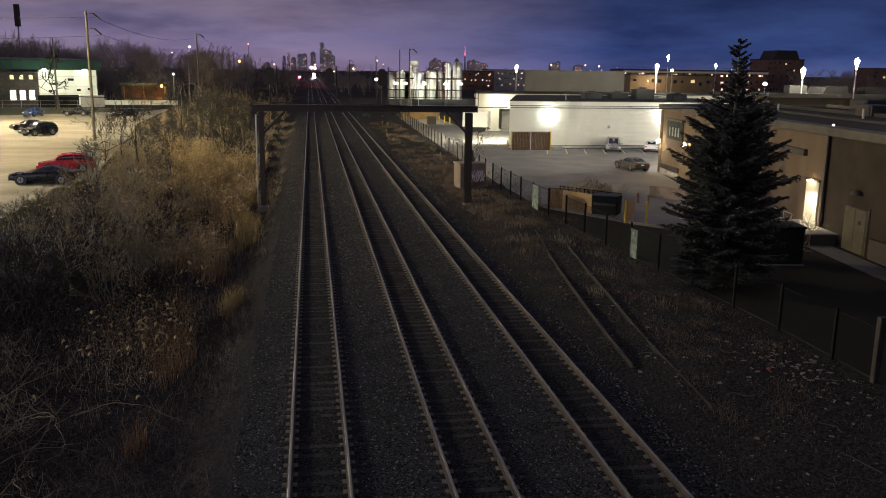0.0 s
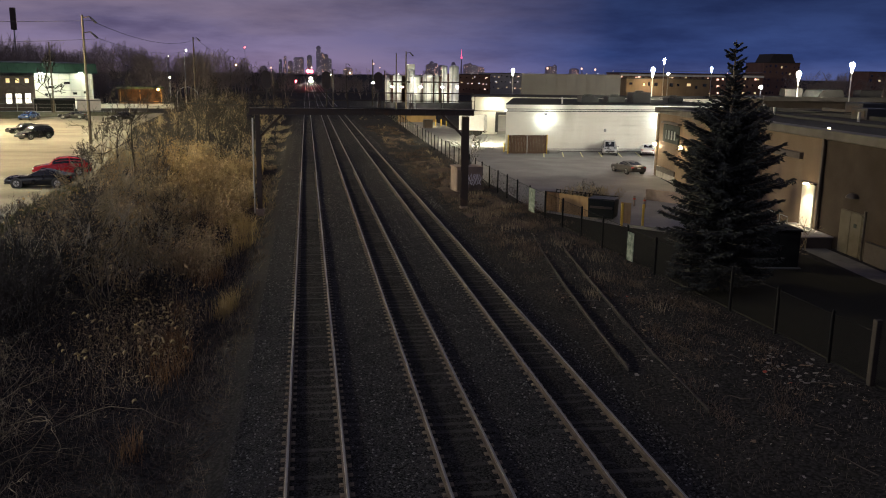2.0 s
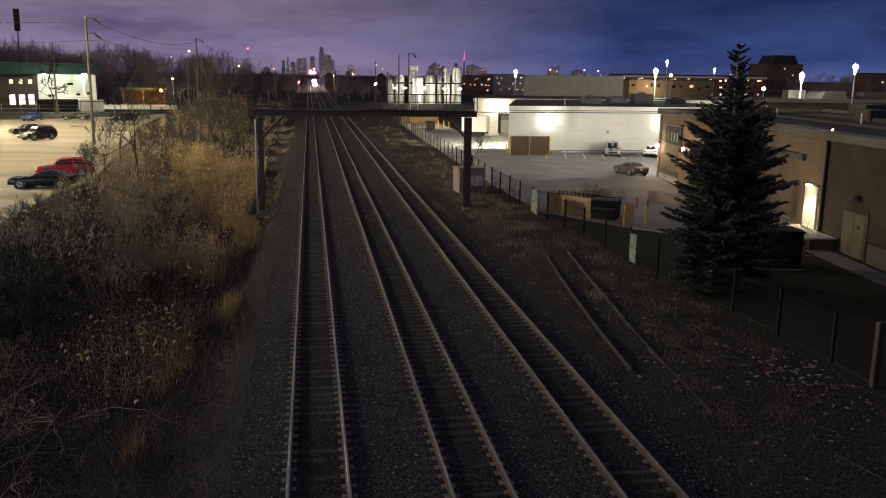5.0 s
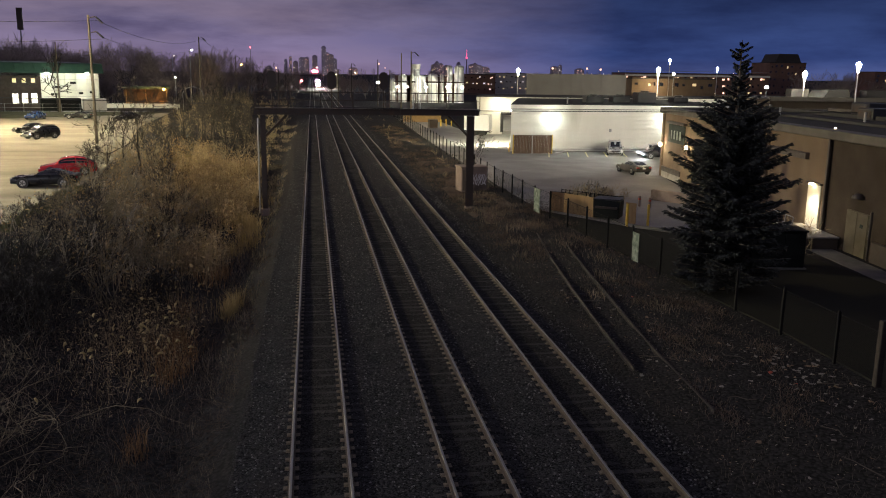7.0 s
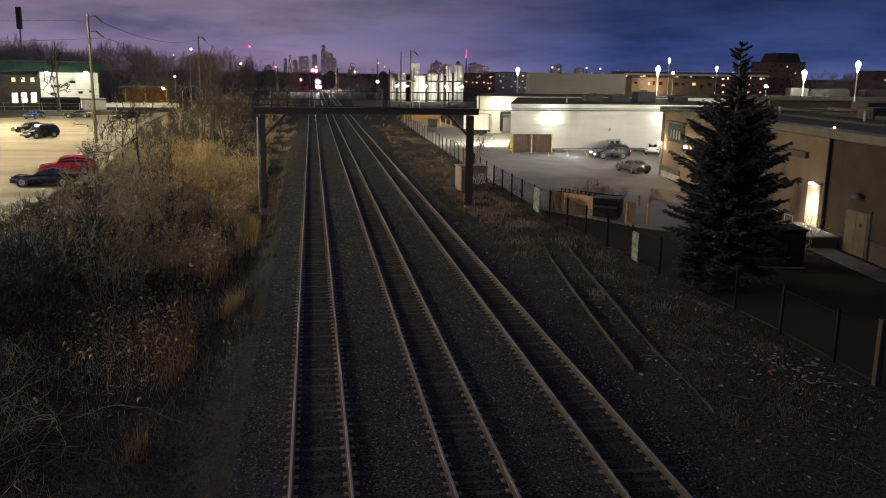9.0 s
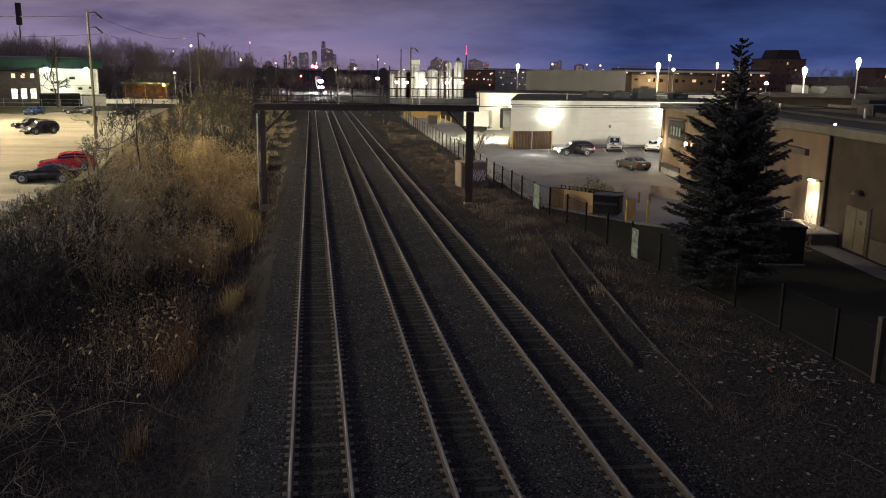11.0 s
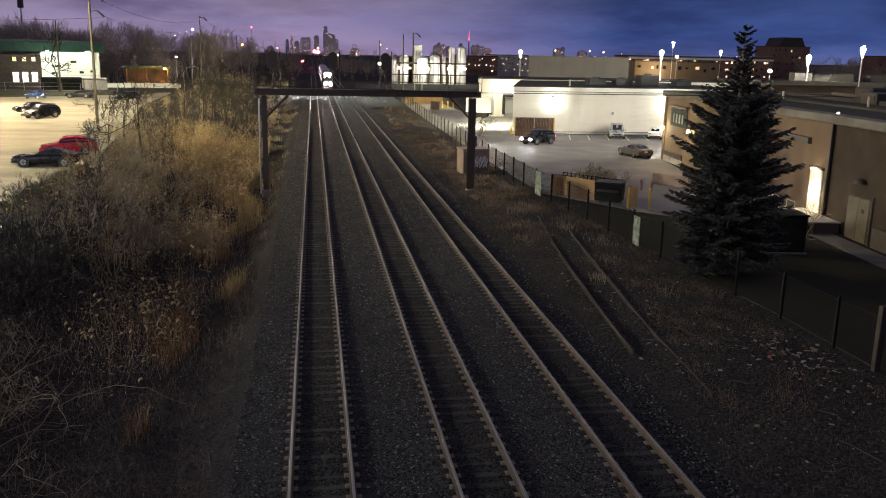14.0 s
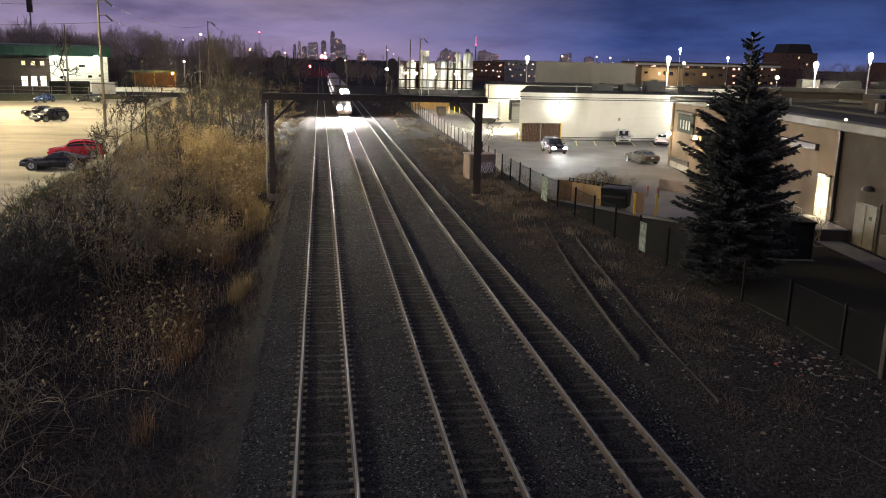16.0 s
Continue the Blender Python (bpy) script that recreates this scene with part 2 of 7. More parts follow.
M = {
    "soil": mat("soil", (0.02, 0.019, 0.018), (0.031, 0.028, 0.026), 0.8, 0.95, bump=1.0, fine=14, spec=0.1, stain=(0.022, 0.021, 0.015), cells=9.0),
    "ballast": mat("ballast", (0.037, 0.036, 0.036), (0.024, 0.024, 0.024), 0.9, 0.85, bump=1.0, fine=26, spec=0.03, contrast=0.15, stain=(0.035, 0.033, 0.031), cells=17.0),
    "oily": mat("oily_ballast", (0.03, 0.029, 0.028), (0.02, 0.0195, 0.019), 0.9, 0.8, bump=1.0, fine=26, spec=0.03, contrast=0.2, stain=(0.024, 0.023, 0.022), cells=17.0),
    "oilystone": mat("oily_stone", (0.036, 0.035, 0.034), (0.02, 0.02, 0.02), 9, 0.8, bump=0.3, spec=0.08, island=2.0),
    "stone": mat("stone", (0.072, 0.07, 0.068), (0.034, 0.033, 0.033), 9, 0.8, bump=0.3, spec=0.08, island=2.3),
    "tie": mat("creosoted_wood", (0.02, 0.019, 0.018), (0.029, 0.027, 0.025), 2.5, 0.88, bump=0.6, fine=25, stretch=(1, 8, 8), piece=0.6),
    "rail": mat("rail_rust", (0.1, 0.075, 0.052), (0.065, 0.049, 0.037), 3, 0.7, 0.2, bump=0.3, fine=60),
    "railhead": mat("rail_head", (0.35, 0.335, 0.31), (0.27, 0.26, 0.24), 2, 0.42, 0.92, bump=0.06, fine=30, stretch=(1, 0.1, 1)),
    "plate": mat("tie_plate_rust", (0.21, 0.17, 0.12), (0.13, 0.105, 0.078), 20, 0.75, 0.3, bump=0.3),
    "oldrail": mat("old_rail_rust", (0.046, 0.037, 0.031), (0.032, 0.026, 0.022), 5, 0.8, 0.15, bump=0.5),
    "asphalt": mat("asphalt", (0.225, 0.214, 0.208), (0.158, 0.15, 0.146), 0.35, 0.8, bump=0.4, fine=14, stain=(0.1, 0.095, 0.091), contrast=0.3),
    "concrete_lot": mat("worn_concrete_paving", (0.23, 0.212, 0.165), (0.145, 0.132, 0.1), 0.35, 0.85, bump=0.4, fine=9, stain=(0.1, 0.09, 0.066), stain_at=0.53, contrast=0.2, stretch=(0.55, 1, 1)),
    "concrete": mat("concrete", (0.36, 0.345, 0.32), (0.25, 0.24, 0.22), 1.5, 0.85, bump=0.3, stain=(0.16, 0.15, 0.13)),
    "blacksteel": mat("weathered_dark_steel", (0.045, 0.04, 0.038), (0.075, 0.055, 0.042), 3, 0.6, 0.4, bump=0.25, stain=(0.10, 0.055, 0.03)),
    "greysteel": mat("galvanised_steel", (0.38, 0.39, 0.39), (0.28, 0.28, 0.28), 4, 0.45, 0.7, bump=0.1),
    "fence": mat("black_fence_steel", (0.007, 0.0075, 0.0075), (0.01, 0.01, 0.01), 6, 0.7, 0.0, bump=0.1, spec=0.1),
    "siding": mat("white_metal_siding", (0.7, 0.68, 0.61), (0.6, 0.58, 0.52), 0.5, 0.5, bump=0.08, stain=(0.42, 0.4, 0.34), stretch=(1, 1, 0.25)),
    "hallgrey": mat("dull_grey_wall", (0.16, 0.152, 0.142), (0.12, 0.115, 0.108), 0.3, 0.7, bump=0.1, stain=(0.1, 0.096, 0.09)),
    "greyclad": mat("grey_cladding", (0.42, 0.41, 0.39), (0.34, 0.33, 0.32), 0.3, 0.6, bump=0.1, stain=(0.3, 0.29, 0.27)),
    "stucco": mat("tan_stucco", (0.15, 0.11, 0.071), (0.118, 0.085, 0.055), 0.6, 0.9, bump=0.5, fine=70, stain=(0.18, 0.125, 0.073), stretch=(1, 1, 0.5)),
    "stucco_dark": mat("brown_stucco", (0.037, 0.025, 0.0155), (0.027, 0.0185, 0.0115), 0.6, 0.9, bump=0.5, fine=70, stain=(0.058, 0.04, 0.027)),
    # near-black: the unlit look of the lawn is put into its colour
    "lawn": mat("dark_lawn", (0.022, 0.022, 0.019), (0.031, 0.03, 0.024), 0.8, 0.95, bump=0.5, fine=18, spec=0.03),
    "hutside": mat("stained_hut_concrete", (0.26, 0.2, 0.17), (0.17, 0.13, 0.11), 1.2, 0.9, bump=0.4, stain=(0.06, 0.047, 0.038), stain_at=0.52),
    "trim": mat("dark_brown_trim", (0.035, 0.028, 0.024), (0.05, 0.04, 0.035), 3, 0.5, bump=0.1),
    "coping": mat("beige_coping", (0.088, 0.078, 0.062), (0.062, 0.055, 0.044), 0.8, 0.6, bump=0.1, stain=(0.125, 0.108, 0.082)),
    "roof": mat("gravel_roof", (0.036, 0.035, 0.035), (0.058, 0.056, 0.054), 0.5, 0.9, bump=0.6, fine=30, spec=0.1, stain=(0.03, 0.03, 0.03)),
    "greenroof": mat("green_metal_roof", (0.022, 0.055, 0.036), (0.016, 0.042, 0.028), 1.0, 0.5, bump=0.15),
    "brick": mat("dark_brick", (0.045, 0.03, 0.024), (0.032, 0.022, 0.018), 2, 0.9, bump=0.4, fine=20),
    "hall": mat("hall_panel", (0.68, 0.68, 0.6), (0.6, 0.6, 0.52), 0.6, 0.7, bump=0.1),
    "wood": mat("weathered_boards", (0.12, 0.068, 0.04), (0.075, 0.044, 0.027), 2, 0.85, bump=0.4, fine=22, stretch=(6, 6, 0.7), piece=0.5),
    "yellowboard": mat("ochre_boards", (0.3, 0.195, 0.09), (0.22, 0.14, 0.065), 2, 0.8, bump=0.3, stretch=(1, 1, 0.5)),
    "yellowpaint": mat("yellow_paint", (0.62, 0.42, 0.05), (0.5, 0.33, 0.05), 3, 0.6, bump=0.1),
    "pole": mat("utility_pole_wood", (0.125, 0.105, 0.075), (0.08, 0.067, 0.05), 2, 0.9, bump=0.5, stretch=(6, 6, 0.4)),
    "wire": mat("cable", (0.02, 0.02, 0.02), (0.03, 0.03, 0.03), 3, 0.6, bump=0),
    "bark": mat("bare_bark", (0.36, 0.29, 0.175), (0.2, 0.162, 0.1), 6, 0.9, bump=0.4, piece=0.5),
    # near-black: backlit plants' silhouettes before the lit car park, put into the colour
    "darkbark": mat("dark_bark", (0.05, 0.042, 0.032), (0.032, 0.027, 0.021), 6, 0.9, bump=0.4),
    "grass_strip": mat("rough_grass", (0.075, 0.075, 0.035), (0.05, 0.048, 0.026), 0.5, 0.95, bump=0.6, fine=20, spec=0.1),
    "twig": mat("pale_twigs", (0.38, 0.325, 0.23), (0.22, 0.185, 0.13), 6, 0.85, bump=0.2, piece=0.5),
    # paler than bark: haze and town glow are put into this colour
    "farwood": mat("far_woods", (0.34, 0.28, 0.23), (0.22, 0.18, 0.15), 0.3, 0.95, bump=0),
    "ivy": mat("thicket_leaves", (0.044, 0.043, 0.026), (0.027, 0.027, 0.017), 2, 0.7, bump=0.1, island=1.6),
    "needles": mat("spruce_needles", (0.055, 0.06, 0.052), (0.036, 0.04, 0.036), 3, 0.9, bump=0.2),
    "reed": mat("dry_reed", (0.62, 0.47, 0.25), (0.4, 0.29, 0.15), 0.45, 0.85, bump=0.1, contrast=0.12, stain=(0.22, 0.15, 0.08), stain_at=0.55, island=0.3),
    "plume": mat("reed_plume", (0.56, 0.44, 0.19), (0.4, 0.3, 0.13), 5, 0.9, bump=0.2),
    "rust_grass": mat("russet_grass", (0.36, 0.215, 0.09), (0.24, 0.135, 0.055), 0.8, 0.9, bump=0.1),
    "straw": mat("straw_grass", (0.46, 0.34, 0.135), (0.32, 0.23, 0.1), 0.8, 0.9, bump=0.1),
    "weeds": mat("dead_weeds", (0.27, 0.22, 0.15), (0.14, 0.112, 0.08), 0.8, 0.9, bump=0.1, island=0.3),
    "olivegrass": mat("olive_grass", (0.13, 0.13, 0.05), (0.075, 0.072, 0.032), 0.8, 0.9, bump=0.1, island=0.4),
    "brownweeds": mat("brown_tussock", (0.15, 0.105, 0.072), (0.075, 0.053, 0.038), 0.7, 0.9, bump=0.1, island=0.3),
    "dryleaf": mat("clinging_dry_leaves", (0.42, 0.29, 0.125), (0.26, 0.17, 0.075), 3, 0.85, bump=0.1, island=0.3),
    "shortweeds": mat("short_dead_weeds", (0.085, 0.07, 0.052), (0.05, 0.042, 0.032), 0.8, 0.9, bump=0.1),
    "earth": mat("bare_brown_earth", (0.12, 0.085, 0.064), (0.075, 0.055, 0.044), 0.6, 0.95, bump=0.8, fine=9, spec=0.1, stain=(0.04, 0.034, 0.026), stain_at=0.5),
    "rubber": mat("tyre_rubber", (0.018, 0.018, 0.018), (0.028, 0.028, 0.028), 10, 0.85, bump=0.2),
    "alloy": mat("alloy_rim", (0.4, 0.4, 0.41), (0.3, 0.3, 0.3), 6, 0.35, 0.9, bump=0),
    "glassdark": mat("tinted_glass", (0.012, 0.014, 0.016), (0.018, 0.02, 0.022), 1, 0.06, 0.0, bump=0, spec=0.8),
    "paint_black": mat("black_car_paint", (0.005, 0.005, 0.006), (0.008, 0.008, 0.009), 2, 0.3, 0.0, bump=0, coat=0.05, spec=0.2),
    "paint_red": mat("red_car_paint", (0.48, 0.022, 0.028), (0.4, 0.018, 0.022), 2, 0.25, 0.1, bump=0, coat=0.8),
    "paint_blue": mat("blue_car_paint", (0.03, 0.07, 0.2), (0.02, 0.05, 0.16), 2, 0.25, 0.1, bump=0, coat=0.8),
    "paint_silver": mat("silver_car_paint", (0.42, 0.42, 0.42), (0.36, 0.36, 0.36), 2, 0.3, 0.6, bump=0, coat=0.6),
    "paint_white": mat("white_car_paint", (0.72, 0.72, 0.72), (0.66, 0.66, 0.66), 2, 0.3, 0.0, bump=0, coat=0.6),
    "paint_bronze": mat("bronze_car_paint", (0.05, 0.044, 0.04), (0.04, 0.035, 0.032), 2, 0.5, 0.3, bump=0, coat=0.15),
    "plastic": mat("black_plastic", (0.02, 0.02, 0.02), (0.03, 0.03, 0.03), 6, 0.5, bump=0.1),
    "taillens": mat("red_lens", (0.32, 0.012, 0.012), (0.25, 0.01, 0.01), 6, 0.55, bump=0),
    "clearlens": mat("clear_lens", (0.6, 0.6, 0.6), (0.5, 0.5, 0.5), 6, 0.15, bump=0),
    "sign_white": mat("sign_face", (0.34, 0.38, 0.35), (0.22, 0.26, 0.24), 2, 0.6, bump=0.1),
    "banner": mat("faded_banner", (0.2, 0.24, 0.21), (0.05, 0.075, 0.06), 3.5, 0.7, bump=0.3, contrast=0.12, stain=(0.3, 0.32, 0.29), stain_at=0.56),
    "signgreen": mat("green_sign", (0.03, 0.042, 0.038), (0.024, 0.034, 0.031), 2, 0.9, bump=0),
    "steeldoor": mat("olive_tan_door_paint", (0.088, 0.076, 0.048), (0.068, 0.058, 0.037), 1.5, 0.6, bump=0.1),
    "pathway": mat("dull_paving", (0.14, 0.135, 0.13), (0.1, 0.096, 0.09), 1.2, 0.85, bump=0.3, stain=(0.06, 0.058, 0.055)),
    "lamppost": mat("white_lamp_post_paint", (0.72, 0.7, 0.66), (0.6, 0.58, 0.54), 2, 0.6, bump=0.05),
    "paper": mat("litter_paper", (0.27, 0.25, 0.225), (0.17, 0.155, 0.14), 8, 0.9, bump=0.3, piece=0.5),
    "card": mat("litter_card", (0.24, 0.165, 0.1), (0.16, 0.11, 0.07), 8, 0.9, bump=0.3, piece=0.4),
    "redscrap": mat("litter_red", (0.45, 0.07, 0.03), (0.3, 0.05, 0.03), 8, 0.7, bump=0.2),
    "tank": mat("silo_paint", (0.66, 0.65, 0.6), (0.55, 0.54, 0.5), 0.4, 0.5, bump=0.05, stain=(0.42, 0.4, 0.36), stretch=(1, 1, 0.2)),
    # pale mauve: the haze before the skyline is put into the colour
    "tower": mat("hazed_tower", (0.5, 0.44, 0.52), (0.42, 0.37, 0.45), 0.02, 0.8, bump=0),
    "midbrick": mat("old_brick", (0.2, 0.115, 0.08), (0.14, 0.083, 0.06), 0.3, 0.9, bump=0.1),
    "graffiti": mat("graffiti_paint", (0.66, 0.62, 0.62), (0.5, 0.46, 0.46), 2, 0.7, bump=0),
    "locopaint": mat("loco_dark_nose", (0.014, 0.016, 0.015), (0.011, 0.013, 0.012), 1, 0.6, bump=0.05, spec=0.1),
    # coach paint darkened: the coaches' unlit look is put into the colour
    "locowhite": mat("darkened_coach_paint", (0.09, 0.095, 0.09), (0.07, 0.074, 0.07), 1, 0.4, bump=0.05),
    "linepaint": mat("worn_line_paint", (0.72, 0.64, 0.33), (0.55, 0.48, 0.25), 3, 0.8, bump=0.1),
    # things that give off light
    "g_white": glow("lamp_white", (1.0, 0.95, 0.8), 60),
    "g_lot": glow("car_park_lamp", (1.0, 0.95, 0.78), 130),
    "g_cool": glow("lamp_cool", (0.95, 1.0, 0.9), 60),
    "g_warm": glow("lamp_warm", (1.0, 0.72, 0.38), 30),
    "g_sodium": glow("lamp_sodium", (1.0, 0.45, 0.08), 40),
    "g_red": glow("signal_red", (1.0, 0.05, 0.08), 150),
    "g_beacon": glow("beacon_red", (1.0, 0.05, 0.06), 12),
    "g_spire": glow("lit_spire", (1.0, 0.1, 0.25), 1.6),
    "g_window": glow("lit_window", (1.0, 0.68, 0.36), 0.6),
    "g_window_white": glow("lit_window_white", (1.0, 0.93, 0.75), 2.4),
    "g_window_cool": glow("lit_window_cool", (1.0, 0.85, 0.9), 0.9),
    "g_city": glow("city_glow", (1.0, 0.55, 0.42), 1.8),
    "g_head": glow("headlight", (1.0, 0.93, 0.86), 6500),
    "g_carlamp": glow("car_headlamp", (0.88, 0.97, 1.0), 7000),
    "g_tail": glow("car_tail_lamp", (1.0, 0.03, 0.05), 25),
}

# ---- mesh helpers ----
rng = np.random.default_rng(7)


class Acc:
    """Collects vertices and faces of one mesh."""

    def __init__(self):
        self.v, self.f, self.n, self.m = [], [], 0, []

    def add(self, verts, faces, slot=0):
        verts = [tuple(map(float, p)) for p in verts]
        self.v += verts
        self.f += [tuple(i + self.n for i in q) for q in faces]
        self.m += [slot] * len(faces)
        self.n += len(verts)
        return self

    def box(self, c, s, bevel=0.0, rz=0.0, slot=0):
        hx, hy, hz = s[0] / 2, s[1] / 2, s[2] / 2
        b = min(bevel, 0.45 * min(s))
        co, si = math.cos(radians(rz)), math.sin(radians(rz))
        put = lambda p: (c[0] + p[0] * co - p[1] * si, c[1] + p[0] * si + p[1] * co, c[2] + p[2])
        if b <= 0:
            vs = [(x * hx, y * hy, z * hz) for x in (-1, 1) for y in (-1, 1) for z in (-1, 1)]
            fs = [(0, 1, 3, 2), (4, 6, 7, 5), (0, 4, 5, 1), (2, 3, 7, 6), (0, 2, 6, 4), (1, 5, 7, 3)]
            return self.add([put(p) for p in vs], fs, slot)
        vs, idx = [], {}
        for x in (-1, 1):
            for y in (-1, 1):
                for z in (-1, 1):
                    for a in range(3):
                        h = [hx - b, hy - b, hz - b]
                        h[a] += b
                        idx[x, y, z, a] = len(vs)
                        vs.append((x * h[0], y * h[1], z * h[2]))
        fs = []
        for a in range(3):
            o = [k for k in range(3) if k != a]
            for s1 in (-1, 1):
                q = []
                for u, w in ((-1, -1), (1, -1), (1, 1), (-1, 1)):
                    k = [0, 0, 0]
                    k[a], k[o[0]], k[o[1]] = s1, u, w
                    q.append(idx[(*k, a)])
                fs.append(tuple(q if (s1 > 0) == (a != 1) else q[::-1]))
            for u in (-1, 1):
                for w in (-1, 1):
                    k0, k1 = [0, 0, 0], [0, 0, 0]
                    for k, e in ((k0, -1), (k1, 1)):
                        k[a], k[o[0]], k[o[1]] = e, u, w
                    q = (idx[(*k0, o[0])], idx[(*k1, o[0])], idx[(*k1, o[1])], idx[(*k0, o[1])])
                    fs.append(q if (u * w > 0) == (a != 1) else q[::-1])
        for x in (-1, 1):
            for y in (-1, 1):
                for z in (-1, 1):
                    q = tuple(idx[x, y, z, a] for a in range(3))
                    fs.append(q if x * y * z > 0 else q[::-1])
        return self.add([put(p) for p in vs], fs, slot)

    def tube(self, pts, radii, n=6, caps=True, slot=0):
        pts = [Vector(p) for p in pts]
        if not hasattr(radii, "__len__"):
            radii = [radii] * len(pts)
        vs, fs = [], []
        side = None
        for i, p in enumerate(pts):
            d = (pts[min(i + 1, len(pts) - 1)] - pts[max(i - 1, 0)]).normalized()
            if side is None or abs(side.dot(d)) > 0.95:
                side = d.orthogonal().normalized()
            side = (side - d * side.dot(d)).normalized()
            up_ = d.cross(side)
            for k in range(n):
                a = 2 * math.pi * k / n
                vs.append(p + (side * math.cos(a) + up_ * math.sin(a)) * radii[i])
        for i in range(len(pts) - 1):
            for k in range(n):
                k2 = (k + 1) % n
                fs.append((i * n + k, i * n + k2, (i + 1) * n + k2, (i + 1) * n + k))
        if caps:
            fs.append(tuple(range(n))[::-1])
            fs.append(tuple((len(pts) - 1) * n + k for k in range(n)))
        return self.add(vs, fs, slot)

    def prism(self, outline, y0, y1, slot=0, axis="y"):
        """The outline (x, z) drawn out along y; with axis "z" the outline (x, y) drawn up; with "x" (y, z) drawn along x."""
        put = {"y": lambda p, t: (p[0], t, p[1]), "z": lambda p, t: (p[0], p[1], t), "x": lambda p, t: (t, p[0], p[1])}[axis]
        n = len(outline)
        vs = [put(p, y0) for p in outline] + [put(p, y1) for p in outline]
        fs = [(i, (i + 1) % n, n + (i + 1) % n, n + i) for i in range(n)]
        fs += [tuple(range(n))[::-1], tuple(range(n, 2 * n))]
        return self.add(vs, fs, slot)

    def lathe(self, prof, n=16, c=(0, 0, 0), slot=0):
        vs = [(c[0] + r * math.cos(2 * math.pi * k / n), c[1] + r * math.sin(2 * math.pi * k / n), c[2] + z) for r, z in prof for k in range(n)]
        fs = [(i * n + k, i * n + (k + 1) % n, (i + 1) * n + (k + 1) % n, (i + 1) * n + k) for i in range(len(prof) - 1) for k in range(n)]
        fs += [tuple(range(n))[::-1], tuple((len(prof) - 1) * n + k for k in range(n))]
        return self.add(vs, fs, slot)

    def quad(self, a, b, c, d, slot=0):
        return self.add([a, b, c, d], [(0, 1, 2, 3)], slot)

    def move(self, m):
        self.v = [tuple(m @ Vector(p)) for p in self.v]
        return self


def mesh_of(name, acc, materials, smooth=None):
    me = bpy.data.meshes.new(name)
    me.from_pydata(acc.v, [], acc.f)
    for k in materials if isinstance(materials, (list, tuple)) else [materials]:
        me.materials.append(M[k])
    if any(acc.m):
        me.polygons.foreach_set("material_index", acc.m)
    bm = bmesh.new()
    bm.from_mesh(me)
    bmesh.ops.recalc_face_normals(bm, faces=bm.faces)
    bm.to_mesh(me)
    bm.free()
    if smooth is not None:
        me.polygons.foreach_set("use_smooth", [True] * len(me.polygons))
        me.set_sharp_from_angle(angle=radians(smooth))
    return me


def part(name, acc, material, parent, label="", smooth=None):
    """Links the mesh as one part under a thing or a part."""
    ob = new(name, mesh_of(name, acc, material, smooth))
    ob.parent = parent
    return tagged(ob, label)


def thing(name, label, category, at=(0, 0, 0), rz=0.0, group="", kind=""):
    ob = new(name)
    ob.matrix_world = pose(*at, 0, 0, rz)
    return tagged(ob, label, category, group, kind)


def solid(name, acc, material, label, category, kind="", at=(0, 0, 0), rz=0.0, group="", smooth=None):
    """A thing of one mesh."""
    ob = new(name, mesh_of(name, acc, material, smooth))
    ob.matrix_world = pose(*at, 0, 0, rz)
    return tagged(ob, label, category, group, kind)


def stuff(name, verts, faces, material, label, category, kind="stuff", slots=None):
    """One large mesh from arrays; all its faces have the same number of corners."""
    me = bpy.data.meshes.new(name)
    verts, faces = np.asarray(verts, np.float32), np.asarray(faces, np.int32)
    k = faces.shape[1]
    me.vertices.add(len(verts))
    me.vertices.foreach_set("co", verts.ravel())
    me.loops.add(faces.size)
    me.loops.foreach_set("vertex_index", faces.ravel())
    me.polygons.add(len(faces))
    me.polygons.foreach_set("loop_start", np.arange(0, faces.size, k, dtype=np.int32))
    for m_ in material if isinstance(material, (list, tuple)) else [material]:
        me.materials.append(M[m_])
    if slots is not None:
        me.polygons.foreach_set("material_index", np.asarray(slots, np.int32))
    me.update(calc_edges=True)
    me.validate()
    return tagged(new(name, me), label, category, "", kind)

# ---- ground and railway ----
def smooth(t):
    t = min(max(t, 0.0), 1.0)
    return t * t * (3 - 2 * t)


def gz(x, y):
    """Height of the ground: rail tops lie at 0, the western car park 1.2 m higher, the eastern one level with the rails."""
    if -2.4 <= x <= 10.0:
        return -0.27
    if x < -2.4:
        z = -0.3 - 0.6 * smooth((-2.4 - x) / 1.6)
        z += 2.1 * smooth((-5.5 - x) / 9.5)
    else:
        z = -0.27 + 0.27 * smooth((x - 10.6) / 4.5)
    near = 1.0 if y < 320 else 0.0
    if -17 < x < 17:
        z += near * 0.14 * noise.noise((x * 0.5, y * 0.5, 0)) * smooth((abs(x - 3.8) - 6.2) / 1.5)
    return z


def grow(a, b, first, ratio):
    out, step = [a], first
    while out[-1] < b:
        out.append(out[-1] + step)
        step *= ratio
    return out


xs = sorted({*[-v for v in grow(30, 4000, 4, 1.35)], *[-30 + 0.75 * i for i in range(80)], *grow(30, 4000, 4, 1.35)})
ys = sorted({*[-v for v in grow(0, 400, 4, 1.4)], *[0.8 * i for i in range(1, 120)], *grow(96, 4600, 1.5, 1.09)})
gv = [(x, y, gz(x, y)) for y in ys for x in xs]
nx = len(xs)
gf = [(j * nx + i, j * nx + i + 1, (j + 1) * nx + i + 1, (j + 1) * nx + i) for j in range(len(ys) - 1) for i in range(nx - 1)]
